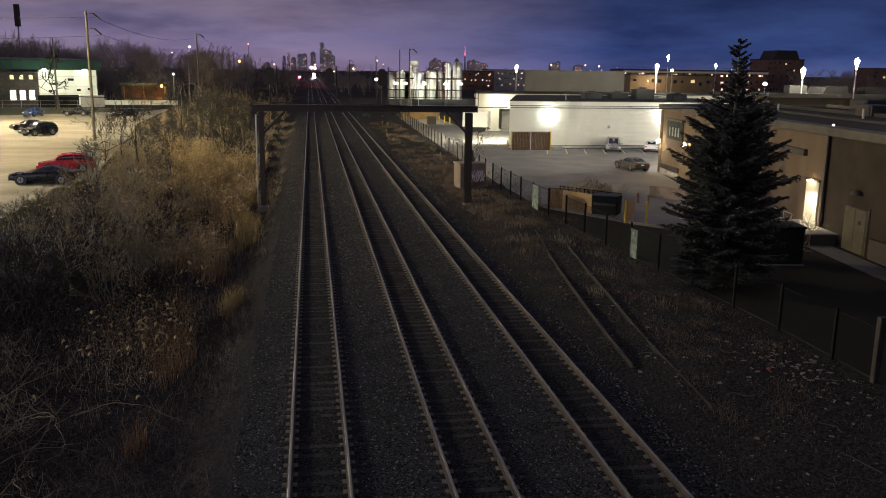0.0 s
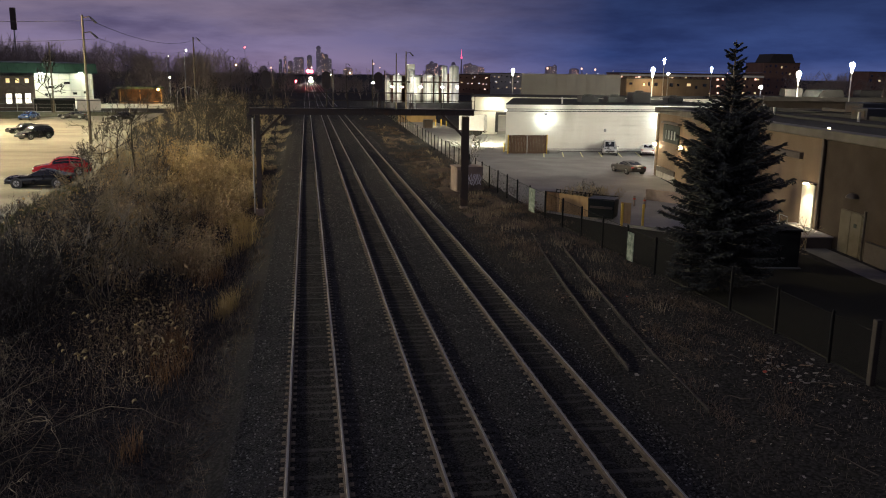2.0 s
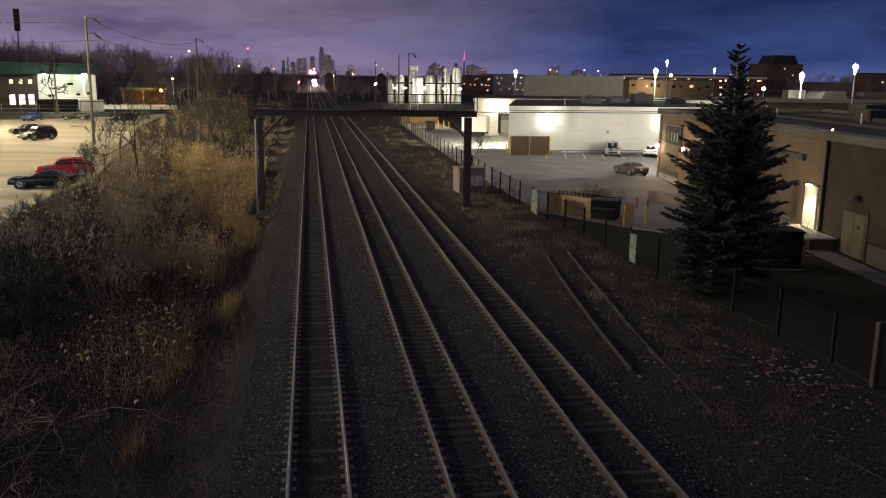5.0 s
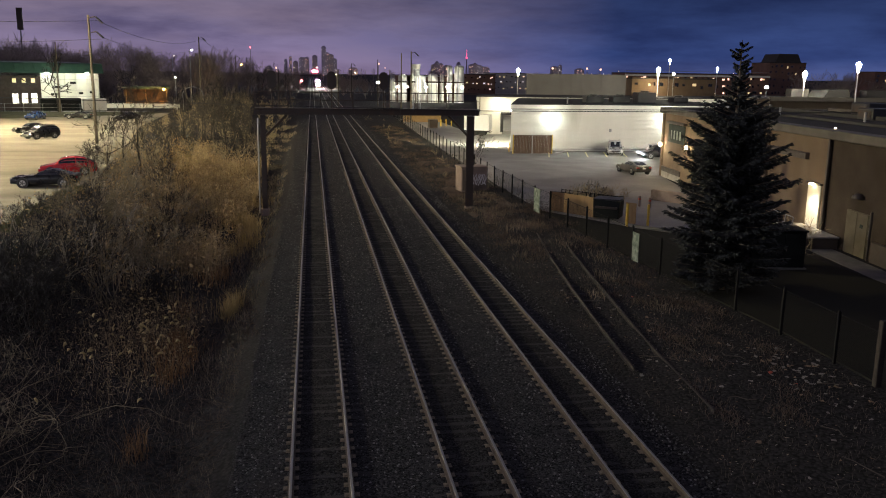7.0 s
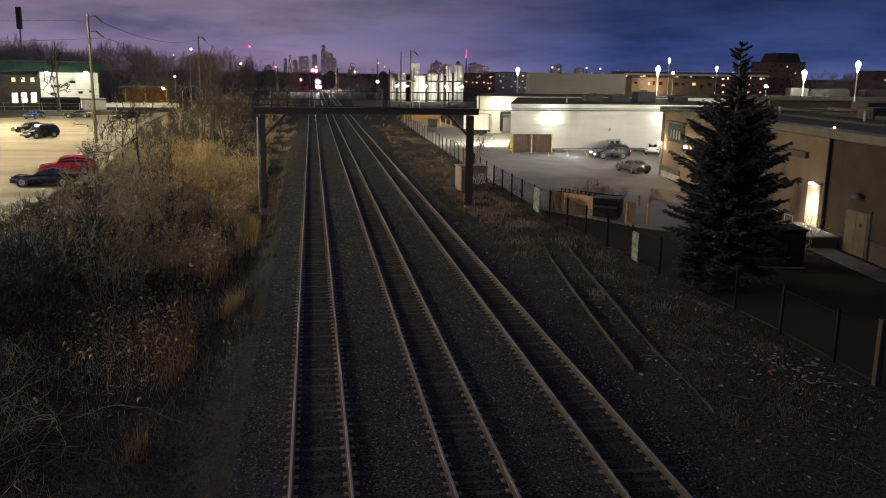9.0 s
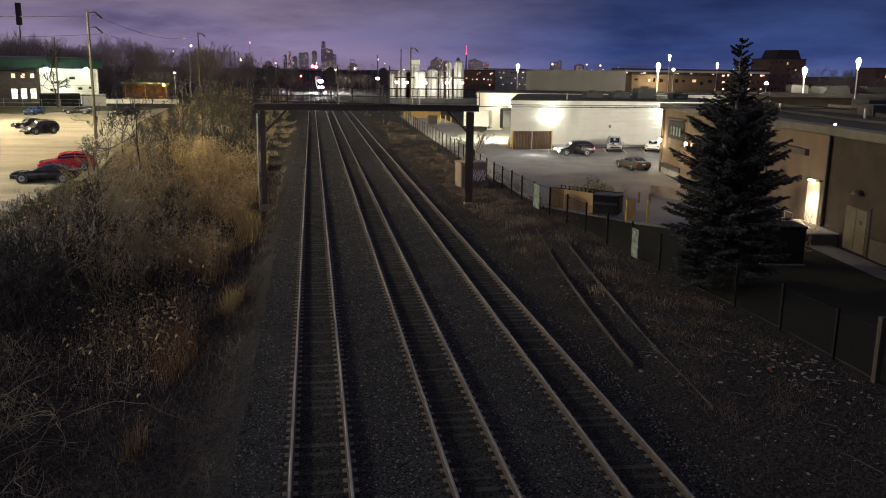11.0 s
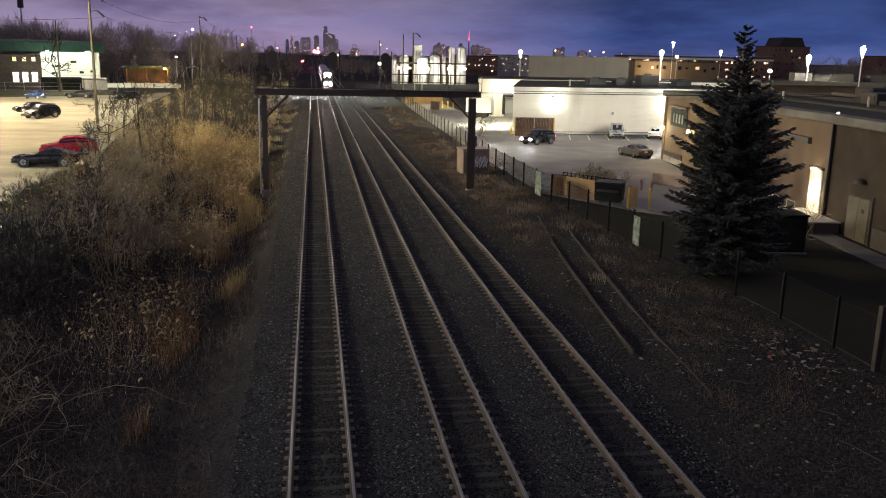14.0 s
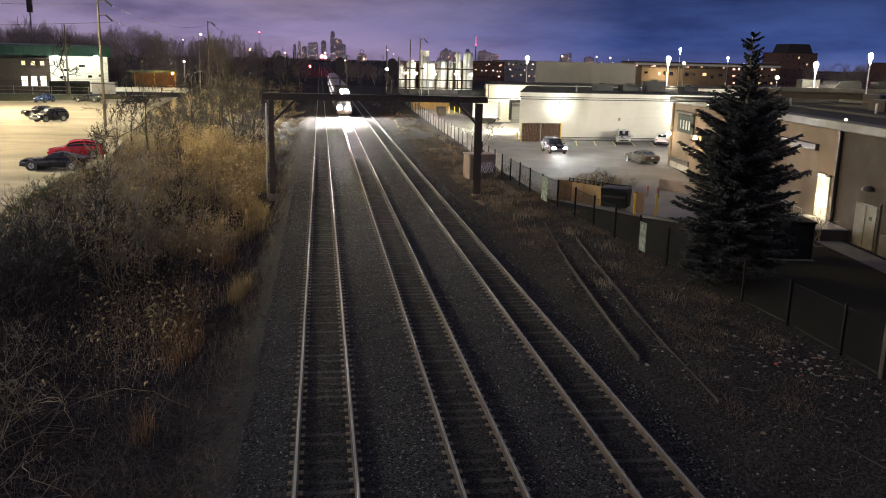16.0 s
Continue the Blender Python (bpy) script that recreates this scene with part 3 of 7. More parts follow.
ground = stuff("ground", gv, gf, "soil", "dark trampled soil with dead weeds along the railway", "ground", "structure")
ground.data.polygons.foreach_set("use_smooth", [True] * len(ground.data.polygons))

# ballast bed under the three tracks, its crown a little uneven
TRACKS = (0.06, 4.084, 8.262)
bx = np.array([-3.9, -3.3, -2.75, -2.3, -1.9, -1.3, -0.75, -0.3, 0.4, 0.8, 1.4, 2.0, 2.8, 3.3, 3.7, 4.4, 4.9, 5.4, 6.1, 6.9, 7.5, 7.9, 8.6, 9.0, 9.6, 10.1, 10.6])
by = np.array([-40.0, -20.0, -6.0] + grow(6, 1600, 0.35, 1.012))
bv = []
for y in by:
    for x in bx:
        d = min(abs(x - t) for t in TRACKS)
        z = -0.1915 if d < 1.3 else -0.1915 - 0.055 * smooth((d - 1.3) / 0.6)
        z += 0.02 * noise.noise((x * 1.7, y * 1.3, 3.0))
        if x < -2.2:
            z = -0.27 - 0.42 * smooth((-2.2 - x) / 1.6) - (0.35 if x < -3.8 else 0)
        if x > 10.0:
            z = -0.5 if x > 10.5 else -0.285
        bv.append((x, y, z))
nb = len(bx)
bf = [(j * nb + i, j * nb + i + 1, (j + 1) * nb + i + 1, (j + 1) * nb + i) for j in range(len(by) - 1) for i in range(nb - 1)]
oily = np.array([min(abs((bx[i] + bx[i + 1]) / 2 - t) for t in TRACKS) < 0.8 for j in range(len(by) - 1) for i in range(nb - 1)], int)
oily[np.array([bx[i + 1] < -2.2 for j in range(len(by) - 1) for i in range(nb - 1)])] = 2
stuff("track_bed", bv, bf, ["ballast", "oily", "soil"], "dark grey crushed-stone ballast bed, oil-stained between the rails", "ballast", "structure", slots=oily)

# loose stones on the bed, where the camera is nearest
n_st = 62000
sx, sy = rng.uniform(-3.6, 10.4, n_st), 8 + 62 * rng.random(n_st) ** 1.5
sr = rng.uniform(0.024, 0.058, n_st)
near_rail = np.min(np.abs(sx[:, None] - np.array([t + s * 0.754 for t in TRACKS for s in (-1, 1)])[None]), 1) < 0.23
sr[near_rail] *= 0.22
sr[(sx + 0.25 * np.sin(sy * 0.9) < -2.35) & (rng.random(n_st) < 0.72)] *= 0.3
sr[(np.min(np.abs(sx[:, None] - np.array(TRACKS)[None]), 1) < 0.66) & (rng.random(n_st) < 0.55)] *= 0.4
dmin = np.min(np.abs(sx[:, None] - np.array(TRACKS)[None]), 1)
sz = np.where(dmin < 1.3, -0.19, -0.19 - 0.055 * np.clip((dmin - 1.3) / 0.6, 0, 1))
sz = np.where(sx < -2.2, -0.27 - 0.42 * np.clip((-2.2 - sx) / 1.6, 0, 1), sz)
octa = np.array([(1, 0, 0), (0, 1, 0), (-1, 0, 0), (0, -1, 0), (0, 0, 0.8), (0, 0, -0.8)])
ov = octa[None] * (sr[:, None, None] * rng.uniform(0.55, 1.25, (n_st, 6, 1)))
ca, sa = np.cos(a_ := rng.uniform(0, 6.28, n_st)), np.sin(a_)
ov = np.stack([ov[..., 0] * ca[:, None] - ov[..., 1] * sa[:, None], ov[..., 0] * sa[:, None] + ov[..., 1] * ca[:, None], ov[..., 2]], -1)
ov += np.stack([sx, sy, sz], -1)[:, None]
of = np.array([(0, 1, 4), (1, 2, 4), (2, 3, 4), (3, 0, 4), (1, 0, 5), (2, 1, 5), (3, 2, 5), (0, 3, 5)])
of = of[None] + (np.arange(n_st) * 6)[:, None, None]
stuff("ballast_stones", ov.reshape(-1, 3), of.reshape(-1, 3), ["stone", "oilystone"], "loose grey ballast stones between the rails", "stones", slots=np.repeat(((dmin < 0.8) | (sx < -2.5)).astype(int), 8))

# coarser stones farther along the line
n_fs = 26000
fx, fy = rng.uniform(-3.4, 10.4, n_fs), 64 + 126 * rng.random(n_fs) ** 1.3
fr = rng.uniform(0.04, 0.085, n_fs)
fd = np.min(np.abs(fx[:, None] - np.array(TRACKS)[None]), 1)
fr[np.abs(fd - 0.754) < 0.17] *= 0.2
fz = np.where(fd < 1.3, -0.2, -0.2 - 0.055 * np.clip((fd - 1.3) / 0.6, 0, 1))
fz = np.where(fx < -2.2, -0.28 - 0.42 * np.clip((-2.2 - fx) / 1.6, 0, 1), fz)
fv = octa[None] * (fr[:, None, None] * rng.uniform(0.55, 1.25, (n_fs, 6, 1))) + np.stack([fx, fy, fz], -1)[:, None]
ff = np.array([(0, 1, 4), (1, 2, 4), (2, 3, 4), (3, 0, 4)])[None] + (np.arange(n_fs) * 6)[:, None, None]
stuff("far_ballast_stones", fv.reshape(-1, 3), ff.reshape(-1, 3), ["stone", "oilystone"], "rough grey ballast stones farther along the line", "stones", slots=np.repeat((fd < 0.8).astype(int), 4))

RAIL = [(-0.075, -0.175), (0.075, -0.175), (0.072, -0.163), (0.012, -0.145), (0.009, -0.055), (0.034, -0.042), (0.036, -0.008), (0.026, 0.0),
        (-0.026, 0.0), (-0.036, -0.008), (-0.034, -0.042), (-0.009, -0.055), (-0.012, -0.145), (-0.072, -0.163)]


def rail_mesh(y0, y1):
    a = Acc()
    for s0, s1 in zip(cuts := [y0, 6, 20, 40, 80, 160, 320, 640, y1], cuts[1:]):
        if s1 > s0:
            k = len(RAIL)
            vs = [(x, s0, z) for x, z in RAIL] + [(x, s1, z) for x, z in RAIL]
            for i in range(k):
                a.add([vs[i], vs[(i + 1) % k], vs[k + (i + 1) % k], vs[k + i]], [(0, 1, 2, 3)], 1 if i in (6, 7, 8) else 0)
    return mesh_of("rail", a, ["rail", "railhead"])


def tie_mesh(seed):
    r = np.random.default_rng(seed)
    a = Acc().box((0, 0, -0.27), (2.6, 0.225, 0.16), 0.012)
    a.v = [(x + r.normal(0, 0.008), y + r.normal(0, 0.006), z + (r.normal(0, 0.004) if z > -0.25 else 0)) for x, y, z in a.v]
    return mesh_of("tie", a, "tie")


def plate_mesh():
    a = Acc().box((0, 0, -0.182), (0.38, 0.2, 0.02))
    for x in (-0.1, 0.1):
        for y in (-0.05, 0.05):
            a.box((x, y, -0.168), (0.035, 0.03, 0.028))
    a.box((-0.125, 0, -0.166), (0.06, 0.13, 0.03))
    return mesh_of("tie_plate", a, "plate")


rail_data, tie_data, plate_data = rail_mesh(-40, 1600), [tie_mesh(i) for i in range(6)], plate_mesh()
PITCH = 0.535


def railway_track(x0, shift):
    t = thing("railway_track", "main line track of worn steel rails on dark wooden ties", "railway track", (x0, 0, 0), group="main line tracks", kind="structure")
    for s in (-1, 1):
        r = new("rail", rail_data)
        r.parent, r.location = t, (s * 0.754, 0, 0)
        tagged(r, "rust-sided rail with a polished running surface")
    for i in range(290):
        y = 11.2 + shift + i * PITCH
        k = new("tie", tie_data[int(rng.integers(6))])
        k.parent, k.location = t, (rng.normal(0, 0.03), y, rng.normal(0, 0.006))
        k.rotation_euler[2] = rng.normal(0, 0.008)
        if i < 145:
            for s in (-1, 1):
                p = new("tie_plate", plate_data)
                p.parent, p.location = t, (s * 0.754, y, 0)
                if s > 0:
                    p.rotation_euler[2] = 0.0
    far = Acc()
    for i in [*range(-95, 0), *range(290, 900)]:
        far.box((0, 11.2 + shift + i * PITCH, -0.25), (2.6, 0.225, 0.12))
    k = part("far_ties", far, "tie", t)
    k["kind"] = "stuff"
    return t


for x0, shift in zip(TRACKS, (0.0, 0.21, 0.37)):
    railway_track(x0, shift)


# disused siding that curves away under weeds
def siding_line(y):
    return 11.81 + 0.0857 * (y - 27) + 0.0016 * (y - 27) ** 2


def siding():
    t = thing("disused_siding", "disused rusty siding with broken rails sunk in weeds", "railway track", kind="structure")
    line = siding_line
    for s, y0, y1 in ((-0.84, 27.0, 52), (1, 23.0, 50)):
        a = Acc()
        pts = [y0 + (y1 - y0) * i / 16 for i in range(17)]
        ring = [[(line(y) + s * 0.75 + px, y, -0.07 + (0.19 if s > 0 else 0.08) * smooth((y - 28) / 9) + pz * 0.85) for px, pz in RAIL] for y in pts]
        k = len(RAIL)
        for i in range(16):
            a.add(ring[i] + ring[i + 1], [(j, (j + 1) % k, k + (j + 1) % k, k + j) for j in range(k)])
        a.add(ring[0], [tuple(range(k))])
        a.add(ring[-1], [tuple(range(k))])
        part("rail", a, "oldrail", t, "rusted broken rail")
    for i in range(34):
        y = 26.2 + i * 0.7
        if rng.random() < 0.4:
            continue
        k = new("tie", tie_data[int(rng.integers(6))])
        k.parent, k.location = t, (line(y) + 0.4 + rng.normal(0, 0.1), y, -0.075 + 0.13 * smooth((y - 28) / 12) + rng.normal(0, 0.02))
        k.rotation_euler[2] = -0.04 - 0.004 * (y - 20) + rng.normal(0, 0.05)


siding()


# ---- signal gantry over the tracks ----
def signal_gantry():
    Y = 64.0
    g = thing("signal_gantry", "dark steel signal bridge with a railed walkway over the tracks", "signal gantry", (0, Y, 0))
    for x, top_z in ((-3.62, 6.95), (12.0, 7.0)):
        a = Acc()
        for s in (-1, 1):
            a.box((x, s * 0.19, 3.3), (0.36 if x < 0 else 0.54, 0.03, 7.2), 0.004)
        a.box((x, 0, 3.3), (0.03, 0.36, 7.2))
        part("column", a, "blacksteel", g)
        f = Acc().box((x, 0, -0.35), (0.66, 0.66, 0.5), 0.03)
        f.box((x, 0, -0.08), (0.58, 0.56, 0.04), 0.005)
        part("footing", f, "hutside", g, "stained concrete footing")
        s = 1 if x < 0 else -1
        b = Acc()
        b.tube([(x + s * 0.15, 0, 5.35), (x + s * 1.75, 0, 6.95)], 0.12, 4)
        part("knee_brace", b, "blacksteel", g)
    # pale pipe added for the column edge that the floodlights brighten
    c = Acc().tube([(-4.0, -0.22, -0.4), (-3.98, -0.22, 6.7)], 0.06, 8)
    part("conduit", c, "greysteel", g, "pale galvanised pipe standing for the column's lit edge")
    for s in (-1, 1):
        a = Acc()
        a.box((4.2, s * 0.42, 7.17), (16.8, 0.025, 0.42), 0.003)
        for z in (6.97, 7.38):
            a.box((4.2, s * 0.42, z), (16.8, 0.16, 0.025), 0.003)
        for i in range(15):
            a.box((-3.8 + i * 1.15, s * 0.42, 7.17), (0.02, 0.14, 0.38))
        part("girder", a, "blacksteel", g)
    a = Acc()
    for i in range(84):
        a.box((-4.1 + i * 0.2, 0, 7.42), (0.17, 1.1, 0.03))
    k = part("walkway_grating", a, "blacksteel", g)
    k["kind"] = "stuff"
    for s in (-1, 1):
        for z, r in ((8.6, 0.026), (8.02, 0.018)):
            part("handrail", Acc().tube([(-4.2, s * 0.6, z), (12.6, s * 0.6, z)], r, 6), "blacksteel", g)
        for i in range(8):
            part("rail_post", Acc().box((-4.15 + i * 2.39, s * 0.6, 8.0), (0.05, 0.05, 1.2)), "blacksteel", g)
    for x in (-4.2, 12.6):
        part("end_rail", Acc().tube([(x, -0.6, 8.6), (x, 0.6, 8.6)], 0.026, 6), "blacksteel", g)
    for x in (-2.92, 1.45, 5.32):
        h = part("signal_head", Acc().prism([(x + 0.33 * math.cos(k * math.pi / 12), 9.48 + (0.32 if math.sin(k * math.pi / 12) > 0 else -0.32) + 0.33 * math.sin(k * math.pi / 12)) for k in range(24)], -0.02, 0.02), "blacksteel", g, "dark oval signal head seen from its back")
        part("housing", Acc().box((x, 0.16, 9.48), (0.34, 0.3, 0.95), 0.05), "blacksteel", h)
        part("mast", Acc().tube([(x, 0.05, 7.42), (x, 0.05, 9.0)], 0.055, 8), "blacksteel", h)
        m = Acc().tube([(x + 0.5, 0.3, 7.42), (x + 0.5, 0.3, 10.25)], 0.045, 8)
        part("ladder_mast", m, "blacksteel", g)
    for x in (7.6, 8.15):
        part("standpipe", Acc().tube([(x, 0.4, 7.42), (x, 0.4, 8.5)], 0.035, 6), "greysteel", g)


signal_gantry()
# cable that crosses with the gantry
cb = Acc()
pts_c = [(x, 63.2, 7.67 - 0.0215 * (x + 5)) for x in np.linspace(-30, -3.5, 14)] + [(x, 63.2, 7.35 + 0.00006 * (x - 4) ** 2) for x in np.linspace(12.2, 60, 16)]
cb.tube(pts_c, 0.03, 5)
solid("overhead_cable", cb, "wire", "black cable strung across the railway at gantry height", "cable", smooth=60)

# ---- eastern side: car park, warehouse, shop ----
def slab(name, outline, z0, z1, material, label, category):
    return solid(name, Acc().prism(outline, z0, z1, axis="z"), material, label, category, "structure")


slab("car_park_east", [(17.1, 61.0), (21.6, 53.4), (24.5, 50.2), (28.2, 45.6), (35.6, 82), (120, 70), (120, 112.9), (26.5, 112.9), (33.8, 137.2), (33.8, 141.9), (27.0, 141.9), (27.0, 178), (18.8, 178), (17.8, 141.9), (16.9, 76)], -0.4, 0.02, "asphalt", "worn dark asphalt of the shop's car park", "car park")
for i, x in enumerate((31.0, 33.55, 36.05, 38.6, 41.2, 43.8, 46.4)):
    solid("bay_line", Acc().box((0, -3.4, 0), (0.16, 6.8, 0.006)), "linepaint", "worn yellow parking bay line", "line marking", at=(x, 108.4, 0.03), rz=-15.5, group="parking bay lines", kind="structure")


def warehouse():
    w = thing("white_warehouse", "low warehouse with white ribbed metal walls and a flat roof", "warehouse", (25.95, 109.3, 0))
    a = Acc()
    # ribbed front: shallow boards lapped one over another
    n = 30
    for i in range(n):
        z0, z1 = 0.42 + i * 5.2 / n, 0.42 + (i + 1) * 5.2 / n
        a.prism([(0.0, z0), (-0.07, z0 + 0.02), (-0.012, z1), (0.0, z1)], 0, 33, axis="x")
    k = part("siding", a, "siding", w, "white lapped metal siding")
    k["kind"] = "stuff"
    foot = [(0, 0), (33, 0), (33, 27.7), (7.75, 27.7)]
    part("wall", Acc().prism(foot, 0, 6.2, axis="z"), "siding", w)
    part("base_strip", Acc().box((16.5, -0.075, 0.39), (33, 0.15, 0.07), 0.01), "trim", w, "dark strip under the siding")
    part("base_panel", Acc().box((16.5, -0.05, 0.22), (33, 0.1, 0.27), 0.01), "siding", w)
    part("base_seam", Acc().box((16.5, -0.06, 0.05), (33, 0.12, 0.07), 0.01), "trim", w, "dark gap along the ground")
    part("fascia", Acc().box((16.5, -0.05, 5.96), (33.2, 0.2, 0.52), 0.02), "siding", w, "smooth white fascia band")
    part("drip_strip", Acc().box((16.5, -0.12, 5.66), (33.2, 0.09, 0.08), 0.01), "trim", w, "dark strip under the fascia")
    part("roof", Acc().prism([(-0.1, -0.05), (33.2, -0.05), (33.2, 27.8), (7.65, 27.8)], 6.2, 6.3, axis="z"), "roof", w, "dark gravelled flat roof")
    part("bollard", Acc().tube([(-0.3, -0.5, 0), (-0.3, -0.5, 1.2)], 0.09, 10), "yellowpaint", w, "yellow guard post")
    for x in (5.35, 21.5):
        p = part("wall_pack", Acc().box((x, -0.2, 4.95), (0.42, 0.3, 0.3), 0.04), "plastic", w, "wall pack lamp")
        part("lens", Acc().box((x, -0.32, 4.78), (0.36, 0.22, 0.2), 0.03), "g_cool", p, "glowing lens")
    # fixture made up for the fill lamp, out of sight on the side wall
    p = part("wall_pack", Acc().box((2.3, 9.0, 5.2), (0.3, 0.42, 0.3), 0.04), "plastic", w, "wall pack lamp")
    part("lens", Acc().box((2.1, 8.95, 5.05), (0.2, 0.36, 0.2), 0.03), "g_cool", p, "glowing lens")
    for x, y, s in ((14.5, 10, (2.6, 2.0, 0.9)), (18.5, 10, (2.6, 2.0, 0.9)), (22.3, 10, (2.8, 2.2, 1.5)), (28.5, 12, (2.4, 2.0, 0.8))):
        u = part("roof_unit", Acc().box((x, y, 6.3 + s[2] / 2), s, 0.06), "plastic", w, "dark rooftop air unit")
        part("fan_cowl", Acc().lathe([(0.6, 0), (0.6, 0.22), (0.5, 0.26)], 14, (x, y, 6.3 + s[2])), "plastic", u)
    part("vent_pipe", Acc().tube([(8.5, 3, 6.2), (8.5, 3, 7.2)], 0.12, 8), "greysteel", w)
    part("meter_box", Acc().box((13.7, -0.1, 2.9), (0.3, 0.2, 0.4), 0.02), "greysteel", w)


warehouse()


def gate_enclosure():
    g = thing("timber_enclosure", "weathered brown board enclosure with two gates beside the warehouse", "enclosure", (25.6, 106.4, 0))
    for i in range(26):
        part("board", Acc().box((0.1 + i * 0.2, 0, 1.22), (0.185, 0.04, 2.3 + 0.03 * rng.normal()), 0.006), "wood", g)
    for i in range(4):
        part("board", Acc().box((5.2, 0.2 + i * 0.21, 1.22), (0.04, 0.19, 2.3), 0.006), "wood", g)
    for x in (0, 2.55, 5.2):
        part("post", Acc().box((x, -0.06, 1.25), (0.12, 0.12, 2.5), 0.01), "yellowpaint" if x != 2.55 else "greysteel", g)
    part("top_rail", Acc().box((2.6, -0.05, 2.42), (5.2, 0.07, 0.07), 0.01), "wood", g)
    part("low_block", Acc().box((6.5, 1.2, 0.2), (1.5, 1.0, 0.4), 0.04), "concrete", g, "pale concrete block")


gate_enclosure()


def dock_building():
    d = thing("dock_building", "pale loading dock building with a dock door and canopy", "warehouse", (20, 142, 0))
    a = Acc()
    for x0, x1 in ((7.6, 12.2), (14.4, 60)):
        a.prism([(x0, 0), (x1, 0), (x1, 16), (x0 + (4.0 if x0 < 10 else 0), 16)], 0, 6.3, axis="z")
    a.box((13.3, 10, 4.75), (2.3, 20, 3.1))
    part("wall", a, "siding", d)
    k = part("dock_door", Acc().box((13.3, 0.5, 1.9), (2.2, 0.08, 2.7)), "greyclad", d, "grey sectional dock door")
    for i in range(5):
        part("door_section", Acc().box((13.3, 0.44, 0.75 + i * 0.52), (2.1, 0.05, 0.48), 0.01), "greyclad", k)
    for x in (12.05, 14.55):
        part("dock_seal", Acc().box((x, -0.15, 1.95), (0.45, 0.5, 3.1), 0.06), "plastic", d, "black padded dock seal")
    part("dock_seal", Acc().box((13.3, -0.15, 3.55), (2.9, 0.5, 0.45), 0.06), "plastic", d)
    part("dock_pit", Acc().box((13.3, 0.2, 0.3), (2.3, 0.5, 0.6), 0.02), "concrete", d)
    part("fascia", Acc().box((33.8, -0.08, 6.0), (52.6, 0.18, 0.5), 0.02), "siding", d)
    part("roof", Acc().prism([(7.5, -0.1), (60, -0.1), (60, 16), (11.5, 16)], 6.3, 6.42, axis="z"), "roof", d)
    part("canopy", Acc().box((15.5, -0.9, 5.0), (3.0, 1.8, 0.14), 0.02), "siding", d)
    p = part("dock_light", Acc().box((11.6, -0.2, 5.6), (0.5, 0.3, 0.3), 0.03), "plastic", d)
    part("lens", Acc().box((11.6, -0.3, 5.42), (0.7, 0.3, 0.4), 0.03), "g_white", p, "glowing lens")
    # tall grey hall behind
    g = thing("grey_hall", "tall windowless grey hall behind the warehouse", "warehouse", (42.8, 168, 0))
    part("wall", Acc().prism([(0, 0), (21, 0), (21, 20), (5.5, 20)], 0, 10.2, axis="z"), "hallgrey", g)
    part("parapet", Acc().box((10.5, 0.1, 10.25), (21.2, 0.3, 0.2), 0.03), "hallgrey", g)
    s = Acc()
    for i in range(10):
        s.box((1.05 + i * 2.1, -0.03, 5.1), (0.025, 0.03, 10.0))
    k = part("seam", s, "hallgrey", g)
    k["kind"] = "stuff"


dock_building()


def trailer():
    t = thing("box_trailer", "short white box trailer parked before the loading dock", "trailer", (29.3, 138.3, 0.02), rz=66)
    b = part("box", Acc().box((0, 2.1, 2.2), (2.5, 4.2, 2.6), 0.03), "paint_white", t)
    for i in range(6):
        part("rib", Acc().box((-1.27, 0.15 + i * 0.78, 2.2), (0.04, 0.08, 2.5)), "paint_white", b)
    for s in (-1, 1):
        part("rear_door", Acc().box((s * 0.62, -0.03, 2.2), (1.22, 0.05, 2.45), 0.01), "paint_white", b)
    part("bumper", Acc().box((0, -0.02, 0.6), (2.3, 0.1, 0.12), 0.02), "blacksteel", t)
    part("chassis", Acc().box((0, 2.1, 0.8), (1.0, 4.1, 0.25), 0.02), "blacksteel", t)
    for s in (-1, 1):
        for y in (1.2, 2.4):
            part("wheel", Acc().tube([(s * 0.85, y, 0.5), (s * 1.2, y, 0.5)], 0.5, 16), "rubber", t, smooth=40)


trailer()


